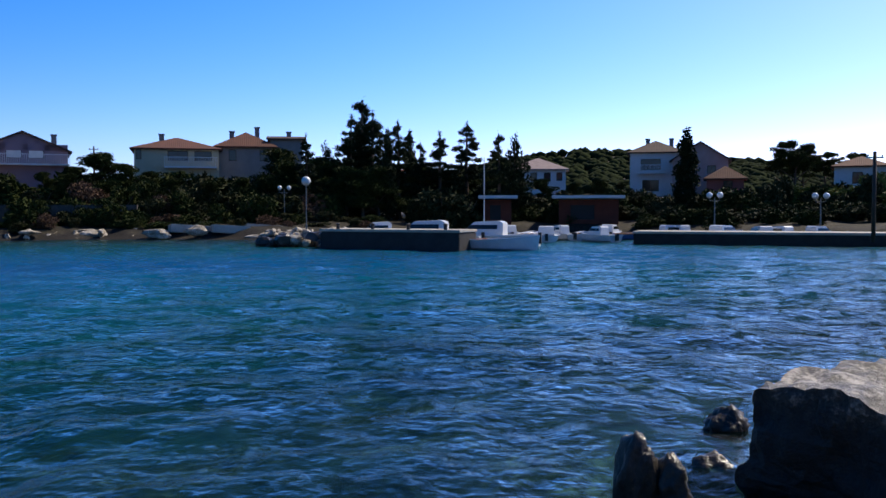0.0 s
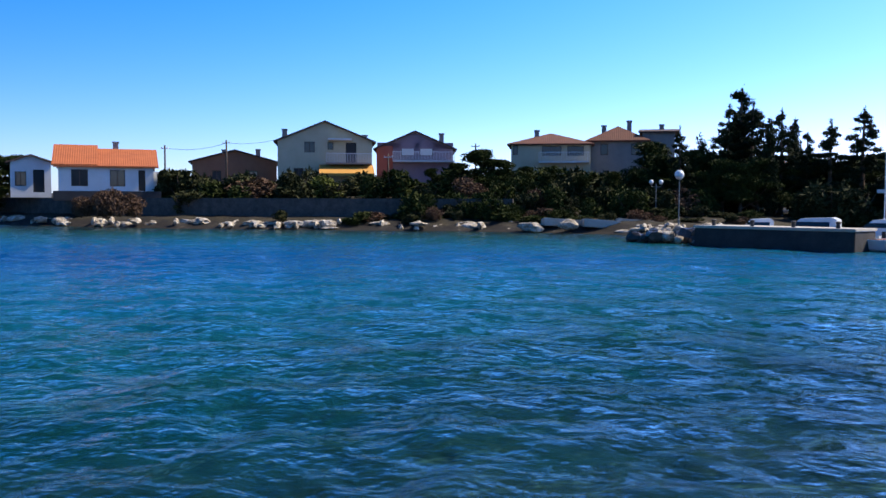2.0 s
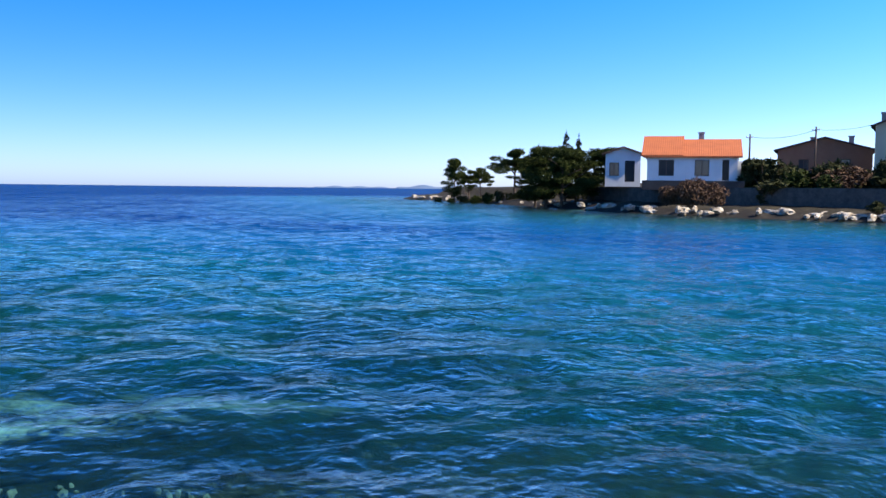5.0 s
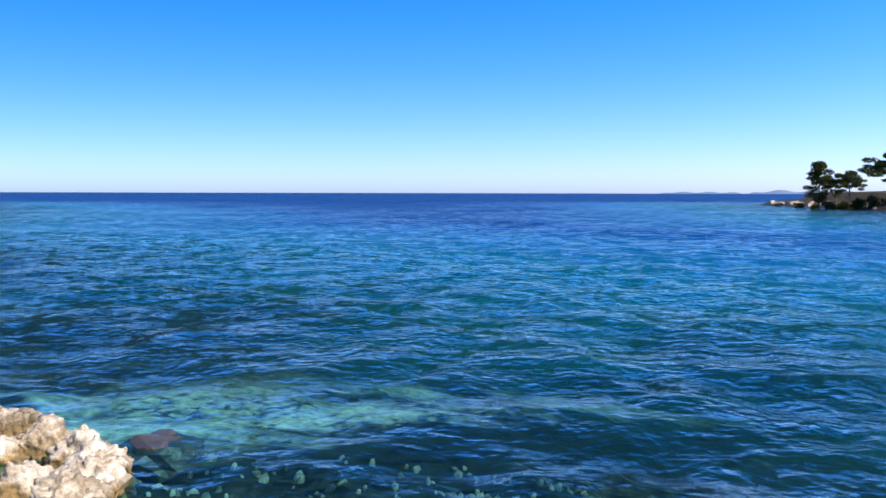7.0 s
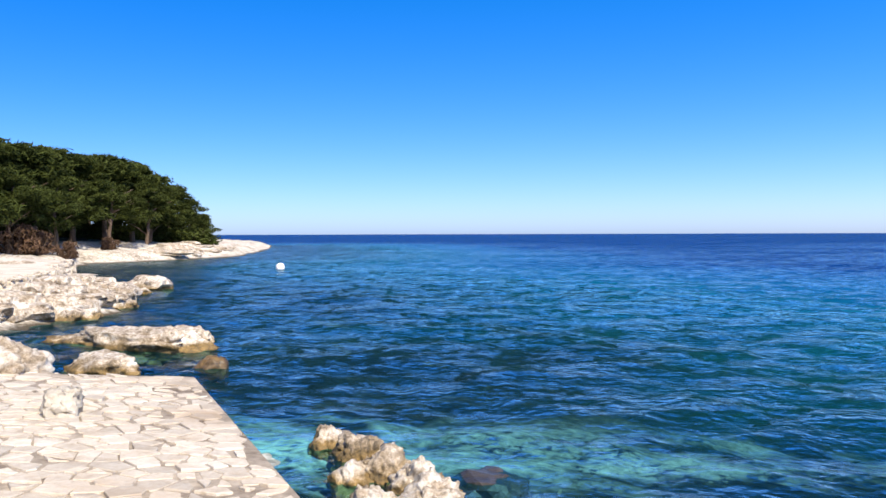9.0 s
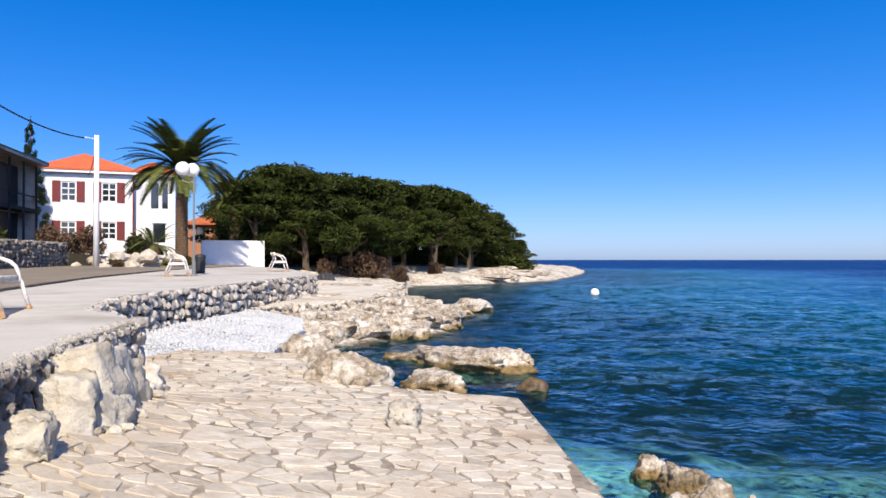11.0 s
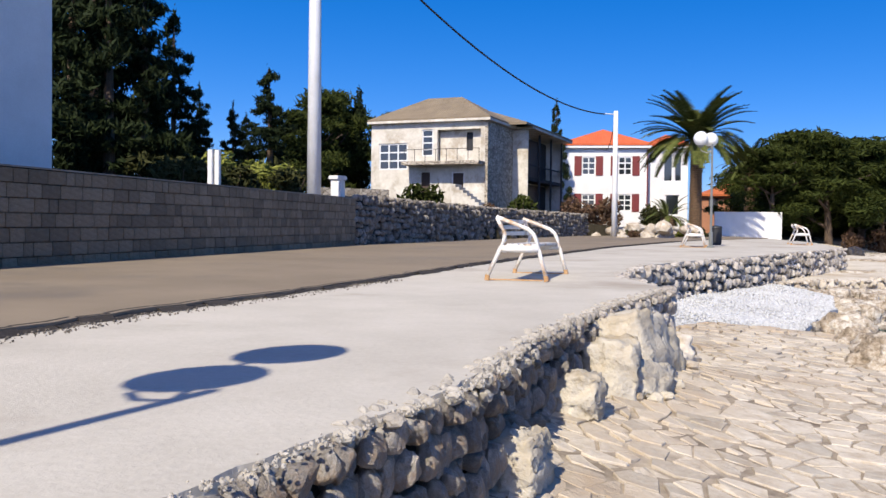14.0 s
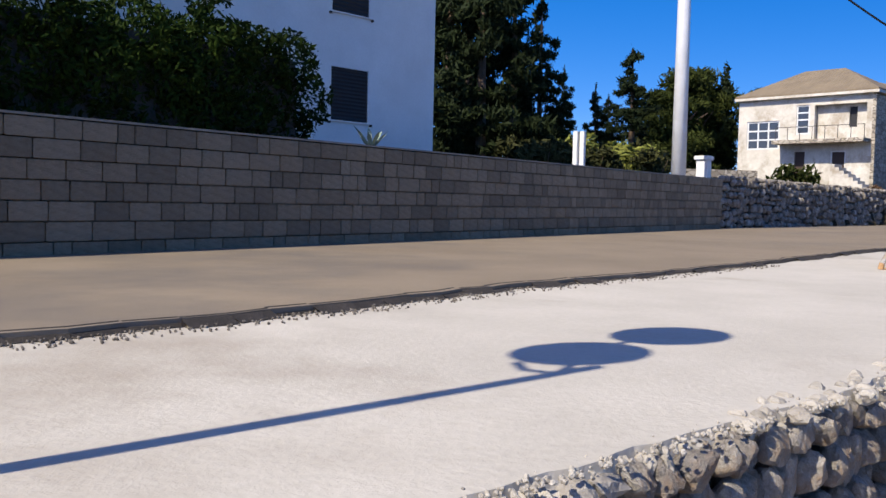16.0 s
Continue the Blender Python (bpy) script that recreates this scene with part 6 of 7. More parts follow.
LAMP = "grey street lamp post with two white globes"
street_lamp(pose(1.68, -1.46, 1.49), 3.2, LAMP, ((0.15, -0.20), (-0.41, -0.77)), 0.26)
street_lamp(pose(*polar(138.0, 30), float(prom_z(*polar(138.0, 30))), 0, 0, 138), 3.35, LAMP, ((-0.06, 0.42), (-0.36, 0.0)), 0.24)
street_lamp(pose(*polar(8.57, 63), 0.55, 0, 0, 9), 3.3, "tall lamp post with one white globe by the jetty", ((0.0, 0.0),), 0.33)
street_lamp(pose(*polar(9.98, 70), 0.9, 0, 0, 10), 2.75, LAMP, ((-0.36, 0.0), (0.36, 0.0)), 0.17)
street_lamp(pose(*polar(-17.38, 66), 0.7, 0, 0, -17), 2.2, LAMP, ((-0.36, 0.0), (0.36, 0.0)), 0.22)
street_lamp(pose(*polar(-23.44, 66), 0.7, 0, 0, -23), 2.1, LAMP, ((-0.36, 0.0), (0.36, 0.0)), 0.22)


def pole(x, y, z0, z1, r0, r1, material, label, arm=True, name="utility_pole"):
    p = thing(name, label, "utility pole", pose(x, y, 0), "poles")
    bm = bmesh.new()
    tube(bm, [(0, 0, z0), (0, 0, z0 + (z1 - z0) * 0.5), (0, 0, z1)], [r0, (r0 + r1) / 2, r1], 16)
    part("shaft", bm, material, p, smooth=True)
    if arm:
        bm = bmesh.new()
        box(bm, -0.45, 0.45, -0.04, 0.04, z1 - 0.35, z1 - 0.27)
        part("crossarm", bm, M_steel, p)
        for ex in (-0.4, 0.4):
            bm = bmesh.new()
            lathe(bm, [(0.03, 0), (0.05, 0.05), (0.03, 0.1)], 8, (ex, 0, z1 - 0.27))
            part("insulator", bm, M_globe, p)
    return p


pole(-6.93, -22.8, 2.2, 11.3, 0.197, 0.14, M_steel, "tall tapered grey steel pole behind the block wall", False)
px, py = polar(144.0, 50)
pole(px, py, 1.6, 8.78, 0.17, 0.12, M_white, "pale concrete power pole at the road's bend", False)
pole(*polar(40.87, 93), 2.5, 7.75, 0.10, 0.08, M_brownwood, "dark wooden power pole among the houses")
pole(*polar(37.19, 93), 2.5, 8.4, 0.10, 0.08, M_brownwood, "dark wooden power pole among the houses")
pole(*polar(21.4, 90), 2.5, 8.1, 0.09, 0.07, M_brownwood, "dark wooden power pole among the houses")
pole(*polar(-26.35, 52), 0.3, 5.1, 0.11, 0.09, M_brownwood, "dark wooden pole on the quay")
pole(*polar(27.0, 82), 2.5, 6.6, 0.08, 0.06, M_brownwood, "dark wooden power pole among the houses")


def cable(name, a_, b_, sag, label, r_=0.02):
    bm = bmesh.new()
    a_, b_ = Vector(a_), Vector(b_)
    tube(bm, [a_.lerp(b_, k / 24) - Vector((0, 0, sag * 4 * (k / 24) * (1 - k / 24))) for k in range(25)], r_, 6)
    return tagged(part(name, bm, M_cable), label, "cable")


bm = bmesh.new()
tube(bm, [(px, py, 8.6), (px + 0.58, py - 0.25, 8.62)], 0.03, 6)
tagged(part("bracket", bm, M_steel), "short steel bracket on the power pole", "bracket")
cable("overhead_cable", (px + 0.58, py - 0.25, 8.6), (-6.93, -22.8, 11.0), 1.3, "black twisted overhead cable sagging between poles", 0.035)
cable("overhead_cable", (px, py, 8.5), (-44.0, -62.0, 9.0), 0.5, "black overhead cable to the villa", 0.025)
cable("overhead_cable", (*polar(37.19, 93), 8.1), (*polar(33.6, 95), 8.9), 0.3, "thin overhead wire to the beige house", 0.02)
cable("overhead_cable", (*polar(40.87, 93), 7.5), (*polar(37.19, 93), 8.1), 0.4, "thin overhead wire between poles", 0.02)

# white gate pillar and posts behind the wall
x, y = polar(161.6, 25.4)
g = thing("gate_pillar", "white rendered gate pillar with a flat cap", "pillar", pose(x, y, 0, 0, 0, 142))
bm = rbox(-0.16, 0.16, -0.16, 0.16, 2.3, 3.5, 0.015)
part("shaft", bm, M_white, g)
bm = rbox(-0.21, 0.21, -0.21, 0.21, 3.5, 3.62, 0.02)
part("cap", bm, M_white, g)
for hd in (169.42, 169.0):
    x, y = polar(hd, 20.3)
    bm = rbox(-0.055, 0.055, -0.055, 0.055, 2.2, 3.84, 0.01)
    ob = part("post", bm, M_white)
    ob.matrix_world = pose(x, y, 0, 0, 0, 142)
    tagged(ob, "slim white post standing behind the block wall", "post", "white posts")
core("wall_garden", [polar(163.0, 52), polar(158.5, 54)], lambda x, y: 2.3, lambda x, y: 4.5, 1, 0.3, "old garden wall of grey stone beside the derelict house", M_stonewall)
bm = bmesh.new()
lathe(bm, [(0.17, 0), (0.19, 0.1), (0.2, 0.6), (0.22, 0.62), (0.2, 0.68), (0.05, 0.72)], 14)
binob = part("litter_bin", bm, M_black)
binob.matrix_world = pose(*polar(137.7, 34), float(prom_z(*polar(137.7, 34))))
tagged(binob, "black litter bin beside the lamp", "litter bin")
bm = bmesh.new()
ball(bm, (0, 0, 0.05), 0.28, 12)
bu = part("buoy", bm, M_globe, smooth=True)
bu.matrix_world = pose(*polar(112.7, 56), 0.05)
tagged(bu, "round white mooring buoy on the water", "buoy")

# ---- harbour ----


def boat(x, y, turn, L, label, hull_mat, cabin=True, z=0.0, tall=0.95):
    b = thing("boat", label, "boat", pose(x, y, z, 0, 0, turn) @ Matrix.Diagonal((1, 1, tall, 1)), "boats in the harbour")
    n = 12
    rows = []
    bm = bmesh.new()
    for i in range(n + 1):
        t = i / n
        w = L * 0.19 * (1 - max(0, (t - 0.45) / 0.55) ** 2.2) * (0.9 + 0.1 * min(1, t * 4))
        top = 0.45 + 0.32 * max(0, t - 0.4) ** 1.3 * L / 4
        xx = (t - 0.5) * L
        rows.append([bm.verts.new(p) for p in ((xx, -w, top), (xx - 0.02 * L * t, -w * 0.8, 0.08), (xx - 0.05 * L * t, 0, -0.22), (xx - 0.02 * L * t, w * 0.8, 0.08), (xx, w, top))])
    for a_, c_ in zip(rows, rows[1:]):
        for k in range(4):
            bm.faces.new((a_[k], c_[k], c_[k + 1], a_[k + 1]))
    bm.faces.new(rows[0])
    hull = part("hull", bm, hull_mat, b, smooth=False)
    bm = bmesh.new()
    dv = []
    for i in range(n + 1):
        t = i / n
        w = L * 0.185 * (1 - max(0, (t - 0.45) / 0.55) ** 2.2)
        top = 0.40 + 0.32 * max(0, t - 0.4) ** 1.3 * L / 4
        dv.append([bm.verts.new(((t - 0.5) * L * 0.98, -w, top)), bm.verts.new(((t - 0.5) * L * 0.98, w, top))])
    for a_, c_ in zip(dv, dv[1:]):
        bm.faces.new((a_[0], c_[0], c_[1], a_[1]))
    part("deck", bm, M_hull, b)
    for side in (0, 4):
        bm = bmesh.new()
        tube(bm, [p for rw, p in zip(rows, [((i / n - 0.5) * L, (-1 if side == 0 else 1) * L * 0.19 * (1 - max(0, (i / n - 0.45) / 0.55) ** 2.2), 0.45 + 0.32 * max(0, i / n - 0.4) ** 1.3 * L / 4) for i in range(n + 1)])], 0.035, 6)
        part("gunwale", bm, M_deckwood if hull_mat is M_hullblue else M_hull, b)
    if cabin:
        # raked wheelhouse: side profile drawn across the beam
        prof = [(-0.20, 0.42), (0.24, 0.42), (0.16, 0.62), (0.06, 1.02), (-0.16, 1.06), (-0.20, 0.98)]
        bm = bmesh.new()
        lr = [[bm.verts.new((px * L, sg * L * (0.125 if pz < 0.7 else 0.105), pz)) for px, pz in prof] for sg in (-1, 1)]
        bm.faces.new(lr[0])
        bm.faces.new(lr[1][::-1])
        for k in range(6):
            bm.faces.new((lr[0][k], lr[1][k], lr[1][(k + 1) % 6], lr[0][(k + 1) % 6]))
        bmesh.ops.bevel(bm, geom=bm.edges[:], offset=0.03, segments=2, affect="EDGES")
        c = part("cabin", bm, M_hull, b)
        bm = bmesh.new()
        lr = [[bm.verts.new((px * L, sg * L * (0.122 if pz < 0.75 else 0.112), pz)) for px, pz in ((-0.15, 0.72), (0.136, 0.72), (0.094, 0.90), (-0.15, 0.90))] for sg in (-1, 1)]
        bm.faces.new(lr[0])
        bm.faces.new(lr[1][::-1])
        for k in range(4):
            bm.faces.new((lr[0][k], lr[1][k], lr[1][(k + 1) % 4], lr[0][(k + 1) % 4]))
        part("cabin_window", bm, M_glass, c, "dark cabin windows")
    else:
        for xx in (-L * 0.2, L * 0.08):
            bm = bmesh.new()
            box(bm, xx, xx + 0.22, -L * 0.16, L * 0.16, 0.46, 0.5)
            part("thwart", bm, M_deckwood, b)
    bm = bmesh.new()
    box(bm, -L * 0.5 - 0.16, -L * 0.5 + 0.02, -0.10, 0.10, 0.1, 0.58)
    part("outboard_engine", bm, M_black, b)
    return b


# jetty and mole
j = thing("jetty", "concrete jetty with shade-darkened sides and a pale top", "jetty", pose(-2.2, 46.4, 0, 0, 0, -24), kind="structure")
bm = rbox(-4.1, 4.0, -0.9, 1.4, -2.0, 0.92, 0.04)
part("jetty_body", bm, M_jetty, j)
bm = rbox(-4.15, 4.05, -0.95, 1.45, 0.922, 1.06, 0.03)
part("jetty_deck", bm, M_concrete, j)
for k in range(4):
    bm = bmesh.new()
    lathe(bm, [(0.10, 0), (0.09, 0.2), (0.14, 0.28), (0.05, 0.32)], 10, (-3.2 + k * 2.1, -0.55, 1.06))
    part("bollard", bm, M_black, j)
j = thing("mole", "low stone mole with shade-darkened sides and a pale concrete top", "mole", pose(21.0, 49.0, 0, 0, 0, -21), kind="structure")
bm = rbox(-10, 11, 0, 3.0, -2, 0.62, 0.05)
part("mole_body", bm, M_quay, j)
bm = rbox(-10.05, 11.05, -0.05, 3.05, 0.622, 0.76, 0.03)
part("mole_top", bm, M_concrete, j)
boat(3.0, 45.6, -24, 4.8, "white motor boat with a raised bow at the jetty's end", M_hull, False, 0.0, 1.15)
boat(-0.8, 49.8, 170, 6.6, "white cabin boat moored behind the jetty", M_hull, True, 0.0, 1.4)
boat(2.6, 50.5, 165, 6.4, "white cabin boat moored behind the jetty", M_hull, True, 0.0, 1.35)
boat(-3.6, 51.5, 190, 4.2, "white cabin boat moored behind the jetty", M_hull, True, 0.0, 1.3)
q = random.Random(9)
for k in range(20):
    hd = -3.4 - k * 1.12 + q.uniform(-0.3, 0.3)
    d_ = 58 + q.uniform(-1.5, 3.5) + (2.5 if hd < -11 else 0)
    x, y = polar(hd, d_)
    kind_ = q.random()
    boat(x, y, q.uniform(20, 160) + hd, q.uniform(3.0, 4.6), "white cabin boat moored in the harbour" if kind_ < 0.5 else ("small white open boat moored in the harbour" if kind_ < 0.8 else "small blue open boat moored in the harbour"),
         M_hullblue if kind_ >= 0.8 else M_hull, kind_ < 0.5)
m_ = thing("sailing_boat", "white sailing boat with a bare grey mast", "boat", pose(*polar(-2.86, 60), 0, 0, 0, 70))
bm = bmesh.new()
tube(bm, [(0.3, 0, 0.4), (0.3, 0, 5.6)], [0.05, 0.03], 8)
part("mast", bm, M_steel, m_)
bm = rbox(-2.4, 2.4, -0.75, 0.75, -0.2, 0.55, 0.2)
part("hull", bm, M_hull, m_)
bm = rbox(-1.2, 1.0, -0.5, 0.5, 0.55, 0.85, 0.08)
part("cabin", bm, M_hull, m_)
# small drag-out slips on the far shore
for hd, d_, w in ((15.6, 66, 3.4), (13.4, 65, 2.6), (11.2, 66.5, 3.0)):
    x, y = polar(hd, d_)
    bm = rbox(-w / 2, w / 2, -1.0, 1.0, 0.2, 0.78, 0.05)
    ob = part("slipway", bm, M_concrete)
    ob.matrix_world = pose(x, y, 0.15, -3, 4, hd + 8)
    tagged(ob, "pale concrete slip on the far shore", "slipway", kind="structure")

# ---- plants ----


def leaf_cloud(name, blobs, n, size, material, parent, seed, tall=1.0, shell_=0.75, label="", broad=0.36):
    """Many small leaf tufts over rounded masses: blobs of (x, y, z, rx, ry, rz)."""
    g = np.random.default_rng(seed)
    vol = np.array([b[3] * b[4] * b[5] for b in blobs]) ** (2 / 3)
    pick = g.choice(len(blobs), n, p=vol / vol.sum())
    B = np.array(blobs, float)[pick]
    d = g.normal(size=(n, 3))
    d /= np.linalg.norm(d, axis=1)[:, None]
    rad = shell_ + (1.05 - shell_) * g.random(n) ** 0.7
    rad *= 0.9 + 0.25 * (vnoise(d[:, 0] * 3 + pick * 7.1, d[:, 2] * 3 + d[:, 1] * 2 + pick) - 0.3)
    c = B[:, :3] + d * B[:, 3:] * rad[:, None]
    u = g.normal(size=(n, 3))
    u[:, 2] *= tall
    u /= np.linalg.norm(u, axis=1)[:, None]
    v = np.cross(u, g.normal(size=(n, 3)))
    v /= np.linalg.norm(v, axis=1)[:, None]
    s = size * (0.6 + 0.8 * g.random(n))[:, None]
    k = np.stack([c - u * s * 0.9, c + v * s * broad + u * s * 0.1, c + u * s * 0.9, c - v * s * broad - u * s * 0.1], 1)
    k[:, 1] += np.cross(u, v) * s * 0.18
    k[:, 3] += np.cross(u, v) * s * 0.18
    faces = np.arange(n * 4).reshape(n, 4)
    return mesh_part(name, k.reshape(-1, 3).tolist(), faces.tolist(), material, parent, label)


def trunk(bm, h, r0, bend, q, limbs=5, spread=1.5, first=0.45):
    pts = [(bend * math.sin(k / 5 * 2) * 0.5, bend * (k / 5) ** 2, h * k / 5) for k in range(6)]
    tube(bm, pts, [r0 * (1 - 0.13 * k) for k in range(6)], 8)
    for k in range(limbs):
        t = first + (1 - first) * k / limbs
        base = Vector(pts[min(5, int(t * 5))])
        a_ = q.uniform(0, 6.28)
        end = base + Vector((math.cos(a_) * spread, math.sin(a_) * spread, h * 0.22))
        tube(bm, [base, base.lerp(end, 0.5) + Vector((0, 0, 0.1)), end], [r0 * 0.45, r0 * 0.3, r0 * 0.12], 6)


def pine(seed, label="spreading dark green pine with a bare trunk"):
    """About 8 m high and 7 m wide."""
    q = random.Random(seed)
    t = thing("pine_tree", label, "tree", None, "pines")
    bm = bmesh.new()
    trunk(bm, 6.0, 0.2, q.uniform(-0.8, 0.8), q, 7, 2.2, 0.35)
    part("trunk", bm, M_bark, t)
    blobs = []
    for k in range(30):
        a_, rr = q.uniform(0, 6.28), q.uniform(0.2, 2.9)
        zc = q.uniform(4.0, 7.3) - rr * 0.38
        s = q.uniform(0.45, 0.95)
        blobs.append((math.cos(a_) * rr, math.sin(a_) * rr, zc, s * 1.3, s * 1.3, s * 0.5))
    leaf_cloud("crown", blobs, 6500, 0.22, M_pine, t, seed, 0.9, 0.35, "", 0.2)
    return t


def low_pine(seed):
    """A pine with its crown down to the ground, about 7 m high."""
    q = random.Random(seed)
    t = thing("pine_tree", "dense dark green pine with low branches on the headland", "tree", None, "pines")
    bm = bmesh.new()
    trunk(bm, 5.5, 0.2, q.uniform(-0.6, 0.6), q, 6, 2.0, 0.2)
    part("trunk", bm, M_bark, t)
    blobs = []
    for k in range(44):
        zc = 1.4 + 5.3 * q.random() ** 0.8
        rr = q.uniform(0.5, 3.1) * (1.12 - (zc / 7.2) ** 2.2)
        a_ = q.uniform(0, 6.28)
        s = q.uniform(0.5, 1.05)
        blobs.append((math.cos(a_) * rr, math.sin(a_) * rr, zc, s * 1.25, s * 1.25, s * 0.52))
    leaf_cloud("crown", blobs, 6500, 0.245, M_pine, t, seed, 0.9, 0.35, "", 0.2)
    return t


def cypress(seed, slim=True, label="tall narrow dark cypress"):
    """10 m high."""
    q = random.Random(seed)
    t = thing("cypress_tree", label, "tree", None, "cypresses")
    bm = bmesh.new()
    tube(bm, [(0, 0, 0), (0, 0, 4), (0, 0, 9)], [0.2, 0.12, 0.03], 8)
    part("trunk", bm, M_bark, t)
    blobs = []
    for k in range(26):
        z = 0.8 + 9.0 * k / 26
        w = (0.95 if slim else 1.5) * math.sin(math.pi * min(1, (z / 10) * 0.72 + 0.26)) ** (0.8 if slim else 1.1)
        a_ = q.uniform(0, 6.28)
        o = w * (0.28 if slim else 0.5)
        blobs.append((math.cos(a_) * o, math.sin(a_) * o, z, w * 0.75, w * 0.75, 0.75))
    leaf_cloud("crown", blobs, 3600, 0.2, M_cypress, t, seed, 2.0, 0.5)
    return t


def fir(seed, label="dark irregular cypress with ragged tiers"):
    """A ragged conifer 10 m high with drooping tiers."""
    q = random.Random(seed)
    t = thing("conifer_tree", label, "tree", None, "conifers")
    bm = bmesh.new()
    tube(bm, [(0, 0, 0), (0.1, 0, 5), (0, 0, 9.8)], [0.22, 0.13, 0.03], 8)
    part("trunk", bm, M_bark, t)
    blobs = []
    for k in range(80):
        z = q.uniform(0.8, 9.4)
        w = 2.5 * (1 - z / 10.4) ** 0.85
        a_, rr = q.uniform(0, 6.28), q.uniform(0.2, 1.0) * w
        blobs.append((math.cos(a_) * rr, math.sin(a_) * rr, z + rr * 0.25, 0.16 + 0.22 * w, 0.16 + 0.22 * w, 0.24))
    blobs.append((0, 0, 9.7, 0.10, 0.10, 0.6))
    leaf_cloud("crown", blobs, 9500, 0.22, M_cypress, t, seed, 1.2, 0.2, "", 0.17)
    return t


def shrub(seed, material, label, name="shrub", n=1250, size=0.092):
    """1 m high and about 1.4 m wide; scaled as placed."""
    q = random.Random(seed)
    t = thing(name, label, "shrub", None, "shrubs")
    for k in range(4):
        a_ = k * 1.57 + q.uniform(0, 1.2)
        bm = bmesh.new()
        tube(bm, [(0, 0, 0), (math.cos(a_) * 0.2, math.sin(a_) * 0.2, 0.3), (math.cos(a_) * 0.42, math.sin(a_) * 0.42, 0.7)], [0.03, 0.02, 0.006], 5)
        part("stem", bm, M_bark, t)
    blobs = []
    for k in range(11):
        a_, rr = q.uniform(0, 6.28), q.uniform(0, 0.48)
        s = q.uniform(0.18, 0.32)
        blobs.append((math.cos(a_) * rr, math.sin(a_) * rr, q.uniform(0.15, 0.78), s * 1.2, s * 1.2, s))
    leaf_cloud("foliage", blobs, n, size, material, t, seed, 1.0, 0.5)
    return t


def put_copy(src, x, y, z, s, turn=0.0, sz=None, label="", category=""):
    """Places a copy; the archetype keeps unit scale."""
    made = {}
    for o in (src, *src.children_recursive):
        made[o] = o.copy()
        scene.collection.objects.link(made[o])
        made[o].parent = made.get(o.parent, o.parent)
    made[src].matrix_world = pose(x, y, z, 0, 0, turn) @ Matrix.Diagonal((s, s, sz or s, 1))
    return tagged(made[src], label, category)


def drop(src):
    for o in list(src.children_recursive) + [src]:
        bpy.data.objects.remove(o)


def gz(x, y):
    return float(ground_z(np.array([float(x)]), np.array([float(y)]))[0])


PINES = [pine(s) for s in (1, 2, 3)]
LOWPINES = [low_pine(s) for s in (11, 12, 13, 14)]
CYPS = [cypress(s) for s in (21, 22)]
WIDECYPS = [cypress(s, False, "broad dark green cypress tree") for s in (23, 24)]
FIRS = [fir(s) for s in (31, 32, 33)]
SHRUBS = [shrub(s, M_shrub, "dusty olive-green shrub among the gardens") for s in (41, 42)]
DARKS = [shrub(s, M_pine, "dense dark green evergreen bush") for s in (43, 44)]
DRYS = [shrub(s, M_dryshrub, "leafless brown thicket of thin twigs", n=1500, size=0.07) for s in (45,)]
YELS = [shrub(s, M_yellowshrub, "loose yellow-green bush in a garden") for s in (46,)]
q = random.Random(100)


def at_heading(src, heading, d, top=None, height=10.0, wide=1.0, base=None, label="", sink=0.1):
    x, y = polar(heading, d)
    z = gz(x, y) - sink if base is None else base
    s = ((EYE + top * d) - z) / height
    return put_copy(src, x, y, z, s * wide, q.uniform(0, 360), s, label)


# pine wood on the headland
for hd, d_, top in ((134.6, 62, .094), (133.1, 66, .109), (131.4, 64, .104), (129.8, 70, .098), (128.2, 72, .095), (126.6, 78, .093), (125.0, 82, .086), (123.4, 86, .087), (121.9, 92, .078), (120.7, 96, .066), (119.6, 100, .054), (118.7, 104, .038), (118.0, 108, .022),
                    (132.3, 76, .104), (130.4, 82, .099), (127.4, 88, .092), (124.2, 96, .085), (121.4, 104, .070), (135.6, 72, .088), (136.6, 85, .07), (134.0, 84, .1), (129.0, 95, .094), (125.6, 102, .085), (122.6, 110, .074), (119.9, 112, .05)):
    at_heading(q.choice(LOWPINES), hd + q.uniform(-0.2, 0.2), d_, top + 0.002, 7.3, 1.3)
for hd, d_, top in ((126.0, 68, .03), (123.2, 76, .03), (121.0, 84, .028), (128.6, 62, .034)):
    at_heading(q.choice(PINES), hd, d_ + 4, top + 0.035, 7.6, 1.1)
for hd, d_, s in ((128.2, 66, 2.3), (127.0, 67, 1.9), (125.6, 70, 1.5), (130.2, 62, 1.3), (123.0, 78, 1.3)):
    x, y = polar(hd, d_)
    put_copy(DRYS[0], x, y, gz(x, y) - 0.1, s, q.uniform(0, 360))
for k in range(40):
    hd = 117.8 + k * 0.47
    x, y = polar(hd, q.uniform(100, 112) - (hd - 118) * 1.6)
    put_copy(q.choice(DARKS), x, y, gz(x, y) - 0.2, q.uniform(2.6, 3.8), q.uniform(0, 360), q.uniform(1.6, 2.6), "dark undergrowth bush beneath the pines")
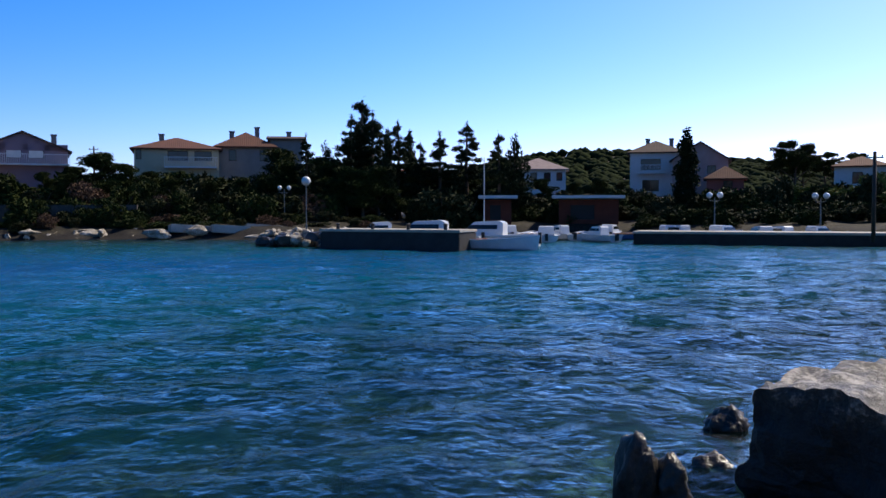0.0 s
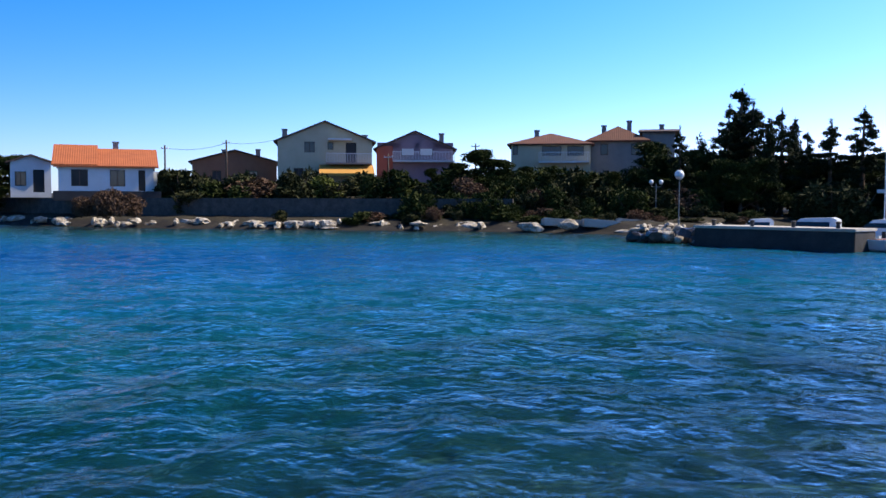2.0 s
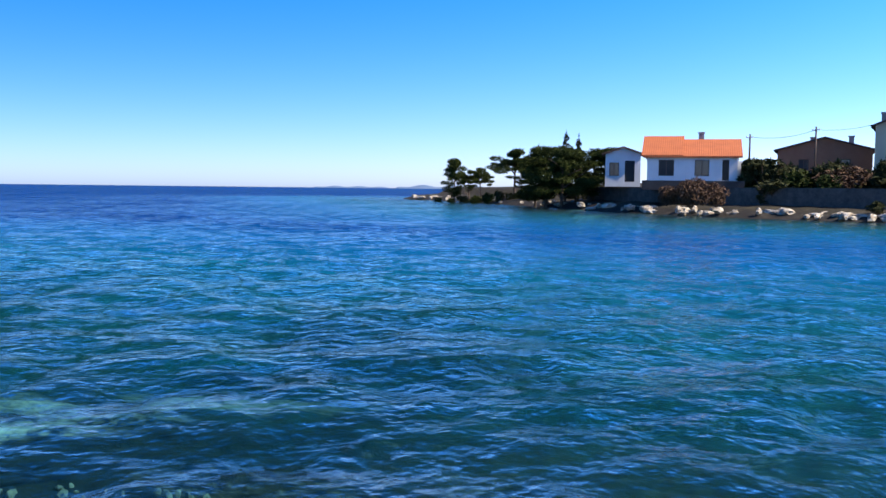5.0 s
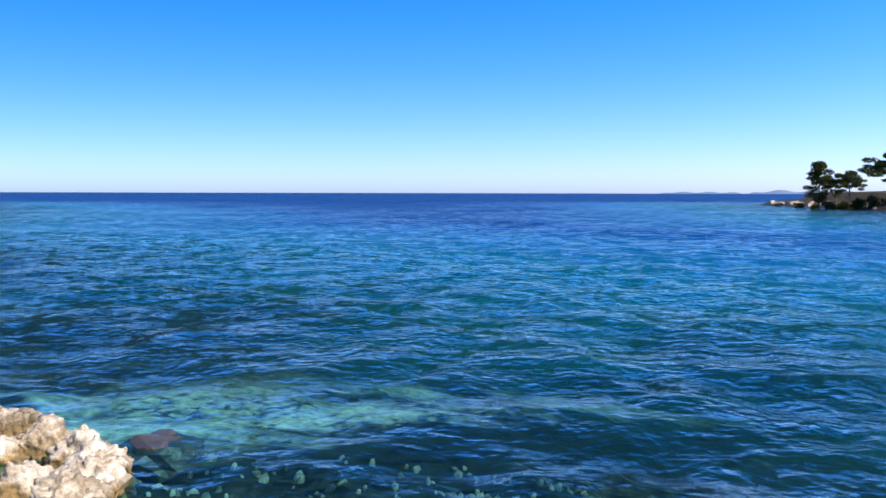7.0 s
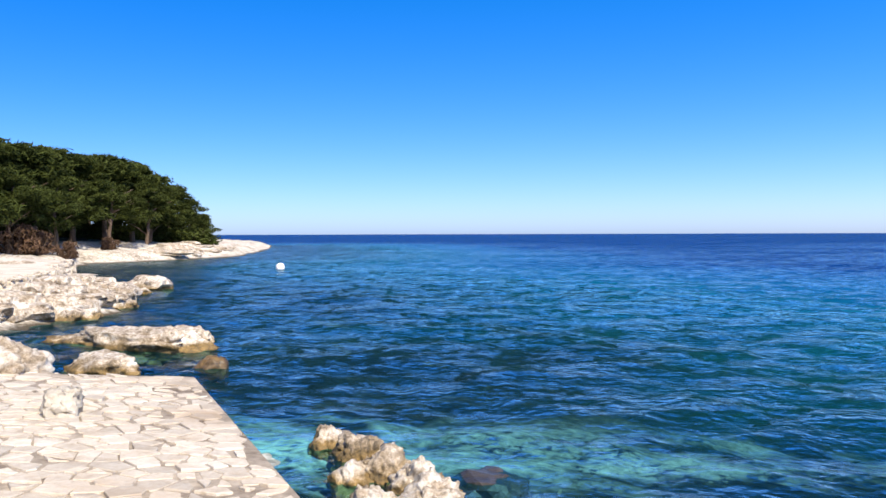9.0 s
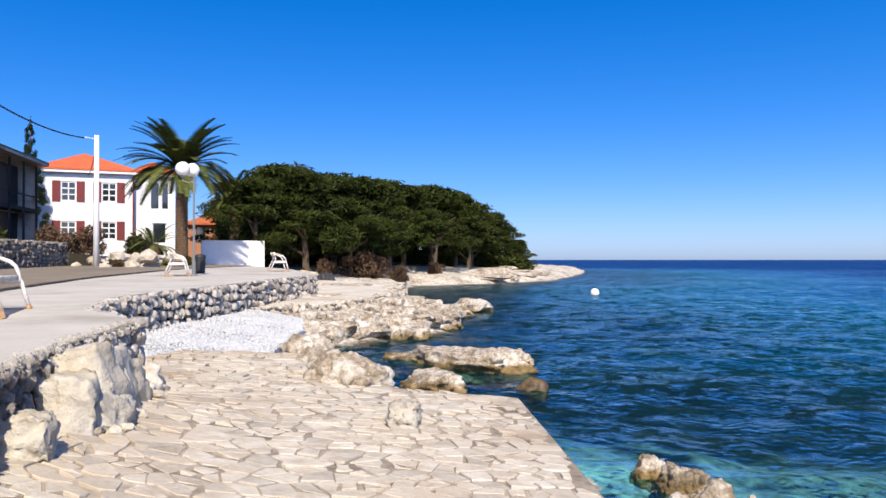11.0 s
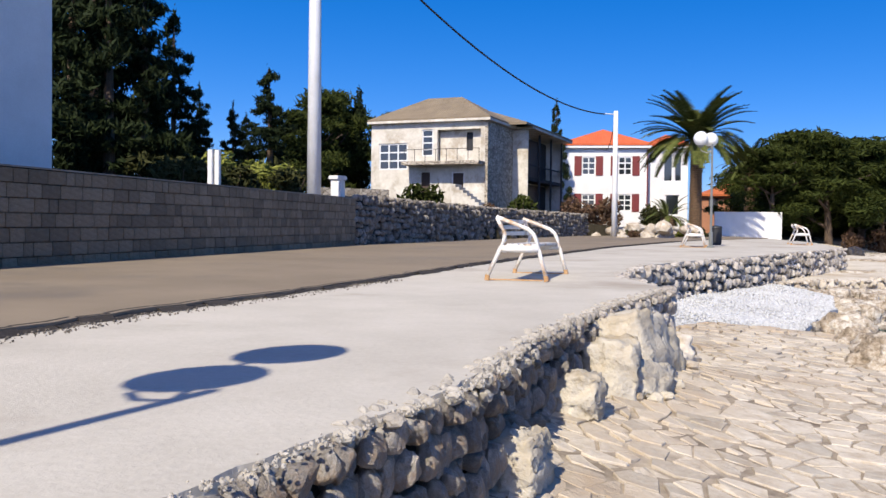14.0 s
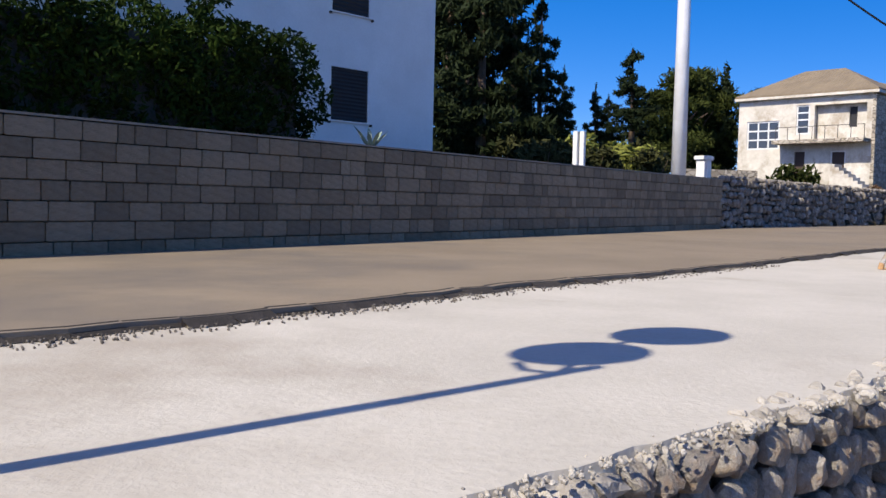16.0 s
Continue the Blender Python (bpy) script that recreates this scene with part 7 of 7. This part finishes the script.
# behind the road wall
for hd, d_, top, src in ((177.6, 34, .36, 0), (175.6, 33, .38, 1), (173.7, 34, .30, 2), (171.9, 36, .235, 0), (170.4, 38, .155, 1), (176.5, 40, .40, 2), (179.5, 42, .40, 0)):
    at_heading(FIRS[src], hd, d_, top, 10.0, 0.9, None, "tall dark ragged cypress behind the white house")
at_heading(FIRS[0], 166.2, 46, .177, 10.0, 1.35)
at_heading(FIRS[1], 167.6, 50, .125, 10.0, 1.0)
at_heading(FIRS[2], 168.4, 47, .137, 10.0, 0.8)
for hd, d_, top in ((163.4, 62, .158), (162.2, 66, .159), (164.6, 60, .135), (161.6, 68, .140)):
    at_heading(q.choice(LOWPINES), hd, d_, top, 7.3, 0.9, None, "full dark green pine behind the road wall")
at_heading(CYPS[0], 160.5, 66, .157, 9.9, 1.0)
at_heading(CYPS[1], 161.2, 72, .13, 9.9, 1.0)
at_heading(FIRS[1], 147.8, 78, .147, 10.0, 0.55, None, "slim dark conifer behind the villa")
at_heading(q.choice(PINES), 158.1, 90, .137, 7.6, 0.7)
at_heading(PINES[1], 136.9, 90, .062, 7.6, 1.0)
for hd, d_, s in ((171.5, 27, 2.2), (170.0, 28, 2.0), (168.4, 29, 2.2), (166.6, 30, 2.4), (164.9, 30, 2.2), (169.3, 34, 3.0), (165.8, 36, 3.2), (172.6, 30, 2.6)):
    x, y = polar(hd, d_)
    put_copy(q.choice(YELS + SHRUBS + DARKS), x, y, gz(x, y) - 0.1, s * 0.75, q.uniform(0, 360))
# garden of the derelict house
for hd, d_, s, src in ((156.4, 53.5, 2.3, DARKS[0]), (149.9, 52.5, 1.7, DARKS[1]), (154.0, 53, 1.0, SHRUBS[0]), (151.8, 51, 1.1, DRYS[0]), (158.5, 52, 1.2, DRYS[0]), (146.5, 55, 1.8, DRYS[0]), (144.9, 66, 2.4, DRYS[0]), (141.3, 62, 2.0, SHRUBS[1])):
    x, y = polar(hd, d_)
    put_copy(src, x, y, gz(x, y) - 0.05, s, q.uniform(0, 360))
# rockery at the road's bend
for k in range(44):
    x, y = polar(q.uniform(139.2, 145.2), q.uniform(47, 54))
    rock("rock", x, y, max(gz(x, y), 1.6) + q.uniform(0.0, 0.75), q.uniform(0.15, 0.5), q.uniform(0.15, 0.5), q.uniform(0.12, 0.36), 700 + k, M_rock, "pale rockery stone at the road's bend", 2, q.uniform(0, 180))
for k in range(9):
    x, y = polar(q.uniform(138.8, 143.5), q.uniform(48, 55))
    put_copy(q.choice(SHRUBS + YELS + DRYS), x, y, gz(x, y) - 0.1, q.uniform(0.7, 1.4), q.uniform(0, 360))

# far shore, point
at_heading(LOWPINES[1], 59.15, 140, .035, 7.3, 0.75, None, "small dark pine on the point")
at_heading(PINES[0], 58.2, 138, .024, 7.6, 0.9)
at_heading(PINES[1], 57.4, 134, .026, 7.6, 0.8)
at_heading(PINES[2], 55.3, 126, .047, 7.6, 1.05)
at_heading(PINES[0], 54.4, 124, .040, 7.6, 0.8)
at_heading(FIRS[1], 52.0, 106, .065, 10.0, 0.7)
at_heading(FIRS[2], 51.2, 106, .061, 10.0, 0.7)
for hd, d_, top in ((53.2, 104, .050), (52.2, 100, .050), (51.3, 102, .046), (50.2, 104, .047), (49.2, 104, .049), (53.9, 108, .034)):
    at_heading(q.choice(LOWPINES), hd, d_, top, 7.3, 1.1)
for k in range(14):
    hd = 60.2 - k * 0.8
    d_ = 140 - k * 2.6
    x, y = polar(hd, d_)
    put_copy(q.choice(DARKS + SHRUBS), x, y, gz(x, y) - 0.2, q.uniform(1.2, 2.2), q.uniform(0, 360))
for hd, d_, s in ((44.6, 74, 2.5), (43.6, 73.5, 2.8), (42.9, 74, 2.3), (45.3, 75, 2.0)):
    x, y = polar(hd, d_)
    put_copy(DRYS[0], x, y, 1.0, s * 0.85, q.uniform(0, 360))
# gardens between shore and houses
for k in range(60):
    hd = 41.0 - k * 0.62 + q.uniform(-0.3, 0.3)
    d_ = q.uniform(78, 88)
    x, y = polar(hd, d_)
    pool = SHRUBS + SHRUBS + DARKS + (DRYS + DRYS if hd > 33 else DARKS) + (YELS if 26 < hd < 40 and q.random() < 0.5 else [])
    put_copy(q.choice(pool), x, y, gz(x, y) - 0.2, q.uniform(2.2, 4.4), q.uniform(0, 360), q.uniform(1.5, 3.5))
for hd, d_, top, w in ((21.0, 80, .062, 1.3), (19.6, 79, .05, 1.3), (22.4, 79, .046, 1.2), (18.2, 80, .042, 1.3), (16.8, 80, .034, 1.2), (24.2, 81, .04, 1.0), (14.6, 79, .032, 1.2), (12.6, 80, .036, 1.1)):
    at_heading(q.choice(LOWPINES), hd, d_, top, 7.3, w, None, "dense dark evergreen tree near the far shore")
for k in range(34):
    x, y = polar(25.5 - k * 0.55 + q.uniform(-0.3, 0.3), q.uniform(69, 76))
    put_copy(q.choice(SHRUBS + DARKS + DARKS + DRYS), x, y, gz(x, y) - 0.15, q.uniform(1.2, 2.6), q.uniform(0, 360))
for k in range(64):
    hd = -1.0 - k * 0.45 + q.uniform(-0.2, 0.2)
    x, y = polar(hd, q.uniform(75, 80) if -13 < hd < -2 else q.uniform(70, 80))
    put_copy(q.choice(DARKS + DARKS + SHRUBS), x, y, gz(x, y) - 0.15, q.uniform(1.5, 2.6), q.uniform(0, 360), q.uniform(0.9, 1.8))
for k in range(60):
    x, y = polar(38 - k * 0.58 + q.uniform(-0.2, 0.2), q.uniform(66, 72))
    if gz(x, y) > 0.5:
        put_copy(q.choice(DARKS + SHRUBS + DRYS), x, y, gz(x, y) - 0.15, q.uniform(1.0, 2.0), q.uniform(0, 360), q.uniform(0.5, 1.1))
# cypresses above the harbour
for hd, top, w, src in ((4.98, .123, 1.15, FIRS[0]), (5.7, .105, 0.9, FIRS[1]), (4.3, .108, 0.9, FIRS[2]), (3.32, .09, 0.8, CYPS[0]), (2.7, .098, 0.9, FIRS[1]), (2.0, .088, 0.9, CYPS[1]), (1.24, .075, 0.8, FIRS[0]), (0.0, .086, 1.0, FIRS[2]),
                    (-1.77, .097, 1.0, FIRS[1]), (-3.81, .085, 0.9, FIRS[0]), (-4.87, .085, 0.9, WIDECYPS[0]), (5.3, .09, 1.2, WIDECYPS[1]), (8.6, .083, 0.7, FIRS[2]), (7.4, .075, 1.0, WIDECYPS[0])):
    at_heading(src, hd, q.uniform(74, 82), top, 10.0, w * 1.4, None, "dark ragged cypress above the harbour")
for hd, d_, top in ((9.5, 78, .055), (8.0, 80, .06), (6.8, 78, .055), (6.0, 74, .05), (5.0, 73, .045), (3.9, 74, .05), (2.6, 78, .04), (0.8, 80, .05), (-0.6, 80, .045), (-2.6, 82, .045), (11.0, 80, .04), (10.3, 84, .07)):
    at_heading(q.choice(LOWPINES), hd, d_, top, 7.3, 1.25, None, "dense dark evergreen tree above the harbour")
for hd, d_, s in ((-0.2, 72, 3.6), (-1.4, 72, 3.2), (-2.2, 79, 3.2), (0.8, 72, 2.8)):
    x, y = polar(hd, d_)
    put_copy(SHRUBS[1], x, y, gz(x, y) - 0.2, s, q.uniform(0, 360))
for hd, d_, top in ((-4.8, 92, .042), (-6.6, 84, .035), (-8.6, 96, .03), (-10.2, 94, .033), (-11.6, 100, .03)):
    at_heading(q.choice(LOWPINES), hd, d_, top, 7.3, 1.1)
at_heading(CYPS[0], -15.6, 82, .087, 9.9, 1.75, None, "tall dark columnar cypress")
for hd, d_, top, w in ((-21.8, 110, .077, 0.8), (-23.6, 120, .062, 0.8), (-25.0, 120, .061, 0.8), (-21.2, 112, .065, 0.7), (-22.4, 112, .066, 0.7)):
    at_heading(q.choice(PINES), hd, d_, top, 7.6, w)
for k in range(46):
    hd = -5.5 - k * 0.5 + q.uniform(-0.2, 0.2)
    d_ = q.uniform(82, 94)
    x, y = polar(hd, d_)
    pool = DARKS + SHRUBS + (YELS + YELS if hd < -20.5 else [])
    put_copy(q.choice(pool), x, y, gz(x, y) - 0.2, q.uniform(2.0, 3.8), q.uniform(0, 360), q.uniform(1.6, 3.0) if hd > -19 else q.uniform(2.2, 4.0))
for src in PINES + LOWPINES + CYPS + WIDECYPS + FIRS + SHRUBS + DARKS + DRYS + YELS:
    drop(src)

# far wooded hills: one ragged canopy
g_ = np.random.default_rng(3)
M_woods = surface("distant_wood_canopy", (0.010, 0.015, 0.006), (0.035, 0.045, 0.016), 0.12, 1.0, 0.3, 0.8, coord="World", spec=0.02)
n_ = 3400
hh, dd = g_.uniform(-31, 15, n_), g_.uniform(330, 900, n_)
hx, hy = -np.sin(np.radians(hh)) * dd, np.cos(np.radians(hh)) * dd
blobs = np.stack([hx, hy, ground_z(hx, hy) + 1.0], 1)
bm = bmesh.new()
bmesh.ops.create_icosphere(bm, subdivisions=1, radius=1)
unit = np.array([tuple(v.co) for v in bm.verts])
bm.verts.index_update()
tris = np.array([[v.index for v in f.verts] for f in bm.faces])
bm.free()
m_ = len(unit)
rad = g_.uniform(2.2, 5.0, (n_, 1, 1)) * (dd / 600)[:, None, None] ** 0.5
k4 = blobs[:, None, :] + unit[None] * rad * g_.uniform(0.72, 1.2, (n_, m_, 1)) * np.array((1.15, 1.15, 0.85))
tagged(mesh_part("far_woods", k4.reshape(-1, 3).tolist(), (np.arange(n_)[:, None, None] * m_ + tris[None]).reshape(-1, 3).tolist(), M_woods, smooth=True), "dark wooded hills behind the village", "woods", kind="stuff")

# hedge on the block wall
hg = thing("hedge", "tall clipped dark green hedge above the block wall", "hedge", None)
line = [(8.0, -4.6), (4.2, -9.4), (1.35, -12.95)]
pts = resample(line, 0.45)
blobs = []
q = random.Random(55)
for x, y in pts:
    for k in range(3):
        zc = (3.1, 3.6, 4.05)[k]
        blobs.append((x + 0.45 + q.uniform(-0.2, 0.2), y - 0.35 + q.uniform(-0.2, 0.2), zc + q.uniform(-0.1, 0.15), 0.52, 0.52, 0.48))
leaf_cloud("foliage", blobs, 75000, 0.058, M_hedge, hg, 8, 1.0, 0.7)
bm = bmesh.new()
for x, y in pts[::2]:
    tube(bm, [(x + 0.45, y - 0.35, 2.3), (x + 0.5, y - 0.3, 3.8)], [0.04, 0.015], 5)
part("stem_row", bm, M_bark, hg)
blobs = [(2.5 + q.uniform(-0.25, 0.25), -11.9 + q.uniform(-0.2, 0.2), 4.3 + k * 0.16, 0.2, 0.2, 0.2) for k in range(5)]
# solid near-black filler stands in for the shade among the leaves
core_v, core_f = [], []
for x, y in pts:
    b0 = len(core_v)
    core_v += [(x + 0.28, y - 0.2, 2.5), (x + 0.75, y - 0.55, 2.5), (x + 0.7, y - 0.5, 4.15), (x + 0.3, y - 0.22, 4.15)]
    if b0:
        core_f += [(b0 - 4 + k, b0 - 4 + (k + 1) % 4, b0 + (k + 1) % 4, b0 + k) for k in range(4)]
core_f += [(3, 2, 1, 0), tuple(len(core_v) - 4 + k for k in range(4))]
mesh_part("inner_core", core_v, core_f, M_stone_back, hg, "near-black filler for the shade inside the hedge")
leaf_cloud("shoot", blobs, 500, 0.06, M_hedge, hg, 9, 1.5, 0.4, "taller shoot")
# agave on the wall
ag = thing("agave", "pale grey-green agave behind the wall", "plant", pose(0.55, -13.6, 2.95))
for k in range(9):
    bm = bmesh.new()
    a_ = k * 0.7
    dx, dy = math.cos(a_), math.sin(a_)
    L = q.uniform(0.3, 0.5)
    vs = [bm.verts.new(p) for p in ((-dy * 0.03, dx * 0.03, 0), (dy * 0.03, -dx * 0.03, 0), (dx * L * 0.5 + dy * 0.035, dy * L * 0.5 - dx * 0.035, L * 0.5), (dx * L * 0.5 - dy * 0.035, dy * L * 0.5 + dx * 0.035, L * 0.5), (dx * L * 0.8, dy * L * 0.8, L * 0.75), (dx * L * 0.3, dy * L * 0.3, L * 0.2))]
    for f in ((0, 1, 2, 3), (3, 2, 4), (0, 5, 1), (5, 2, 1), (5, 3, 2), (0, 3, 5)):
        bm.faces.new([vs[i] for i in f])
    part("leaf", bm, surface("agave_leaf", (0.20, 0.26, 0.18), (0.34, 0.40, 0.30), 3.0, 0.5, 0.1, 20.0) if k == 0 else bpy.data.materials["agave_leaf"], ag)


def palm(x, y, z, h, r_, n, seed, label):
    q = random.Random(seed)
    t = thing("palm_tree", label, "tree", pose(x, y, z), "palms")
    bm = bmesh.new()
    prof = []
    for k in range(int(h / 0.12)):
        zz = k * 0.12
        base = 0.36 * (1 - 0.15 * zz / h) + (0.10 * max(0, zz - h + 0.8))
        prof += [(base, zz), (base + 0.05, zz + 0.09)]
    lathe(bm, prof, 12)
    part("trunk", bm, M_palmbark, t)
    for k in range(n):
        a_, el = q.uniform(0, 6.28), q.uniform(-0.35, 1.4)
        L = r_ * q.uniform(0.85, 1.1)
        v_, f_ = [], []
        p, pitch = Vector((0.2 * math.cos(a_), 0.2 * math.sin(a_), h)), el
        d = Vector((math.cos(a_), math.sin(a_), 0))
        side = Vector((-math.sin(a_), math.cos(a_), 0))
        steps = 12
        for s_ in range(steps):
            nxt = p + (d * math.cos(pitch) + Vector((0, 0, math.sin(pitch)))) * L / steps
            up = (Vector((0, 0, 1)) * math.cos(pitch) - d * math.sin(pitch))
            w = 0.03 * (1 - s_ / steps) + 0.008
            b0 = len(v_)
            v_ += [tuple(p - side * w), tuple(p + side * w), tuple(nxt + side * w * 0.9), tuple(nxt - side * w * 0.9)]
            f_.append((b0, b0 + 1, b0 + 2, b0 + 3))
            leaf = 0.46 * math.sin(math.pi * (0.12 + 0.8 * s_ / steps)) * r_ / 3.2
            for sg in (-1, 1):
                for sub in (0.1, 0.35, 0.6, 0.85):
                    c = p.lerp(nxt, sub)
                    tip = c + side * sg * leaf + (nxt - p).normalized() * leaf * 0.5 + up * leaf * 0.28 - Vector((0, 0, 0.12 * leaf))
                    b0 = len(v_)
                    v_ += [tuple(c), tuple(c + (nxt - p) * 0.3), tuple(tip)]
                    f_.append((b0, b0 + 1, b0 + 2))
            p = nxt
            pitch -= 0.06 + 0.045 * s_ / steps
        mesh_part("frond", v_, f_, M_palm, t)
    return t


palm(*polar(139.05, 55), 2.0, 5.7, 3.5, 95, 4, "stout date palm with a full crown of arching fronds")
palm(*polar(135.9, 64), 1.9, 4.9, 2.1, 34, 5, "smaller date palm behind the garden wall")
palm(*polar(140.7, 52), 2.0, 1.0, 1.5, 26, 6, "young stemless palm beside the rockery")

# far islands on the horizon
for h0, h1, d_, hgt in ((57.0, 63.2, 3600, 16), (63.6, 68.5, 4200, 9)):
    bm = bmesh.new()
    n = 40
    lo, hi = [], []
    for k in range(n + 1):
        hd = h0 + (h1 - h0) * k / n
        x, y = polar(hd, d_)
        lo.append(bm.verts.new((x, y, -1)))
        env = min(1, 6 * k / n, 6 * (1 - k / n)) ** 0.5
        x, y = polar(hd, d_ + 150)
        hi.append(bm.verts.new((x, y, 0.5 + env * hgt * (0.7 + 0.3 * math.sin(k * 0.5)))))
    for k in range(n):
        bm.faces.new((lo[k], lo[k + 1], hi[k + 1], hi[k]))
    tagged(part("backdrop_island", bm, M_island), "low hazy blue island on the horizon", "island", kind="structure")

# ---- single stones, blocks and paving slabs ----
for m, k in landing_stones[:290]:
    o = new("stone", STONES[k])
    o.parent = wall_landing
    o.matrix_world = m
BLOCK = bpy.data.meshes.new("block")
BLOCK.from_pydata(BLOCK_V, [], BLOCK_F)
BLOCK.materials.append(M_block)
for s_, m in BLOCKS[:295]:
    o = new("block", BLOCK)
    o.parent = wall_block
    o.matrix_world = m
for v_, f_ in PAVING:
    mesh_part("paving_slab", v_, f_, M_paving, landing)
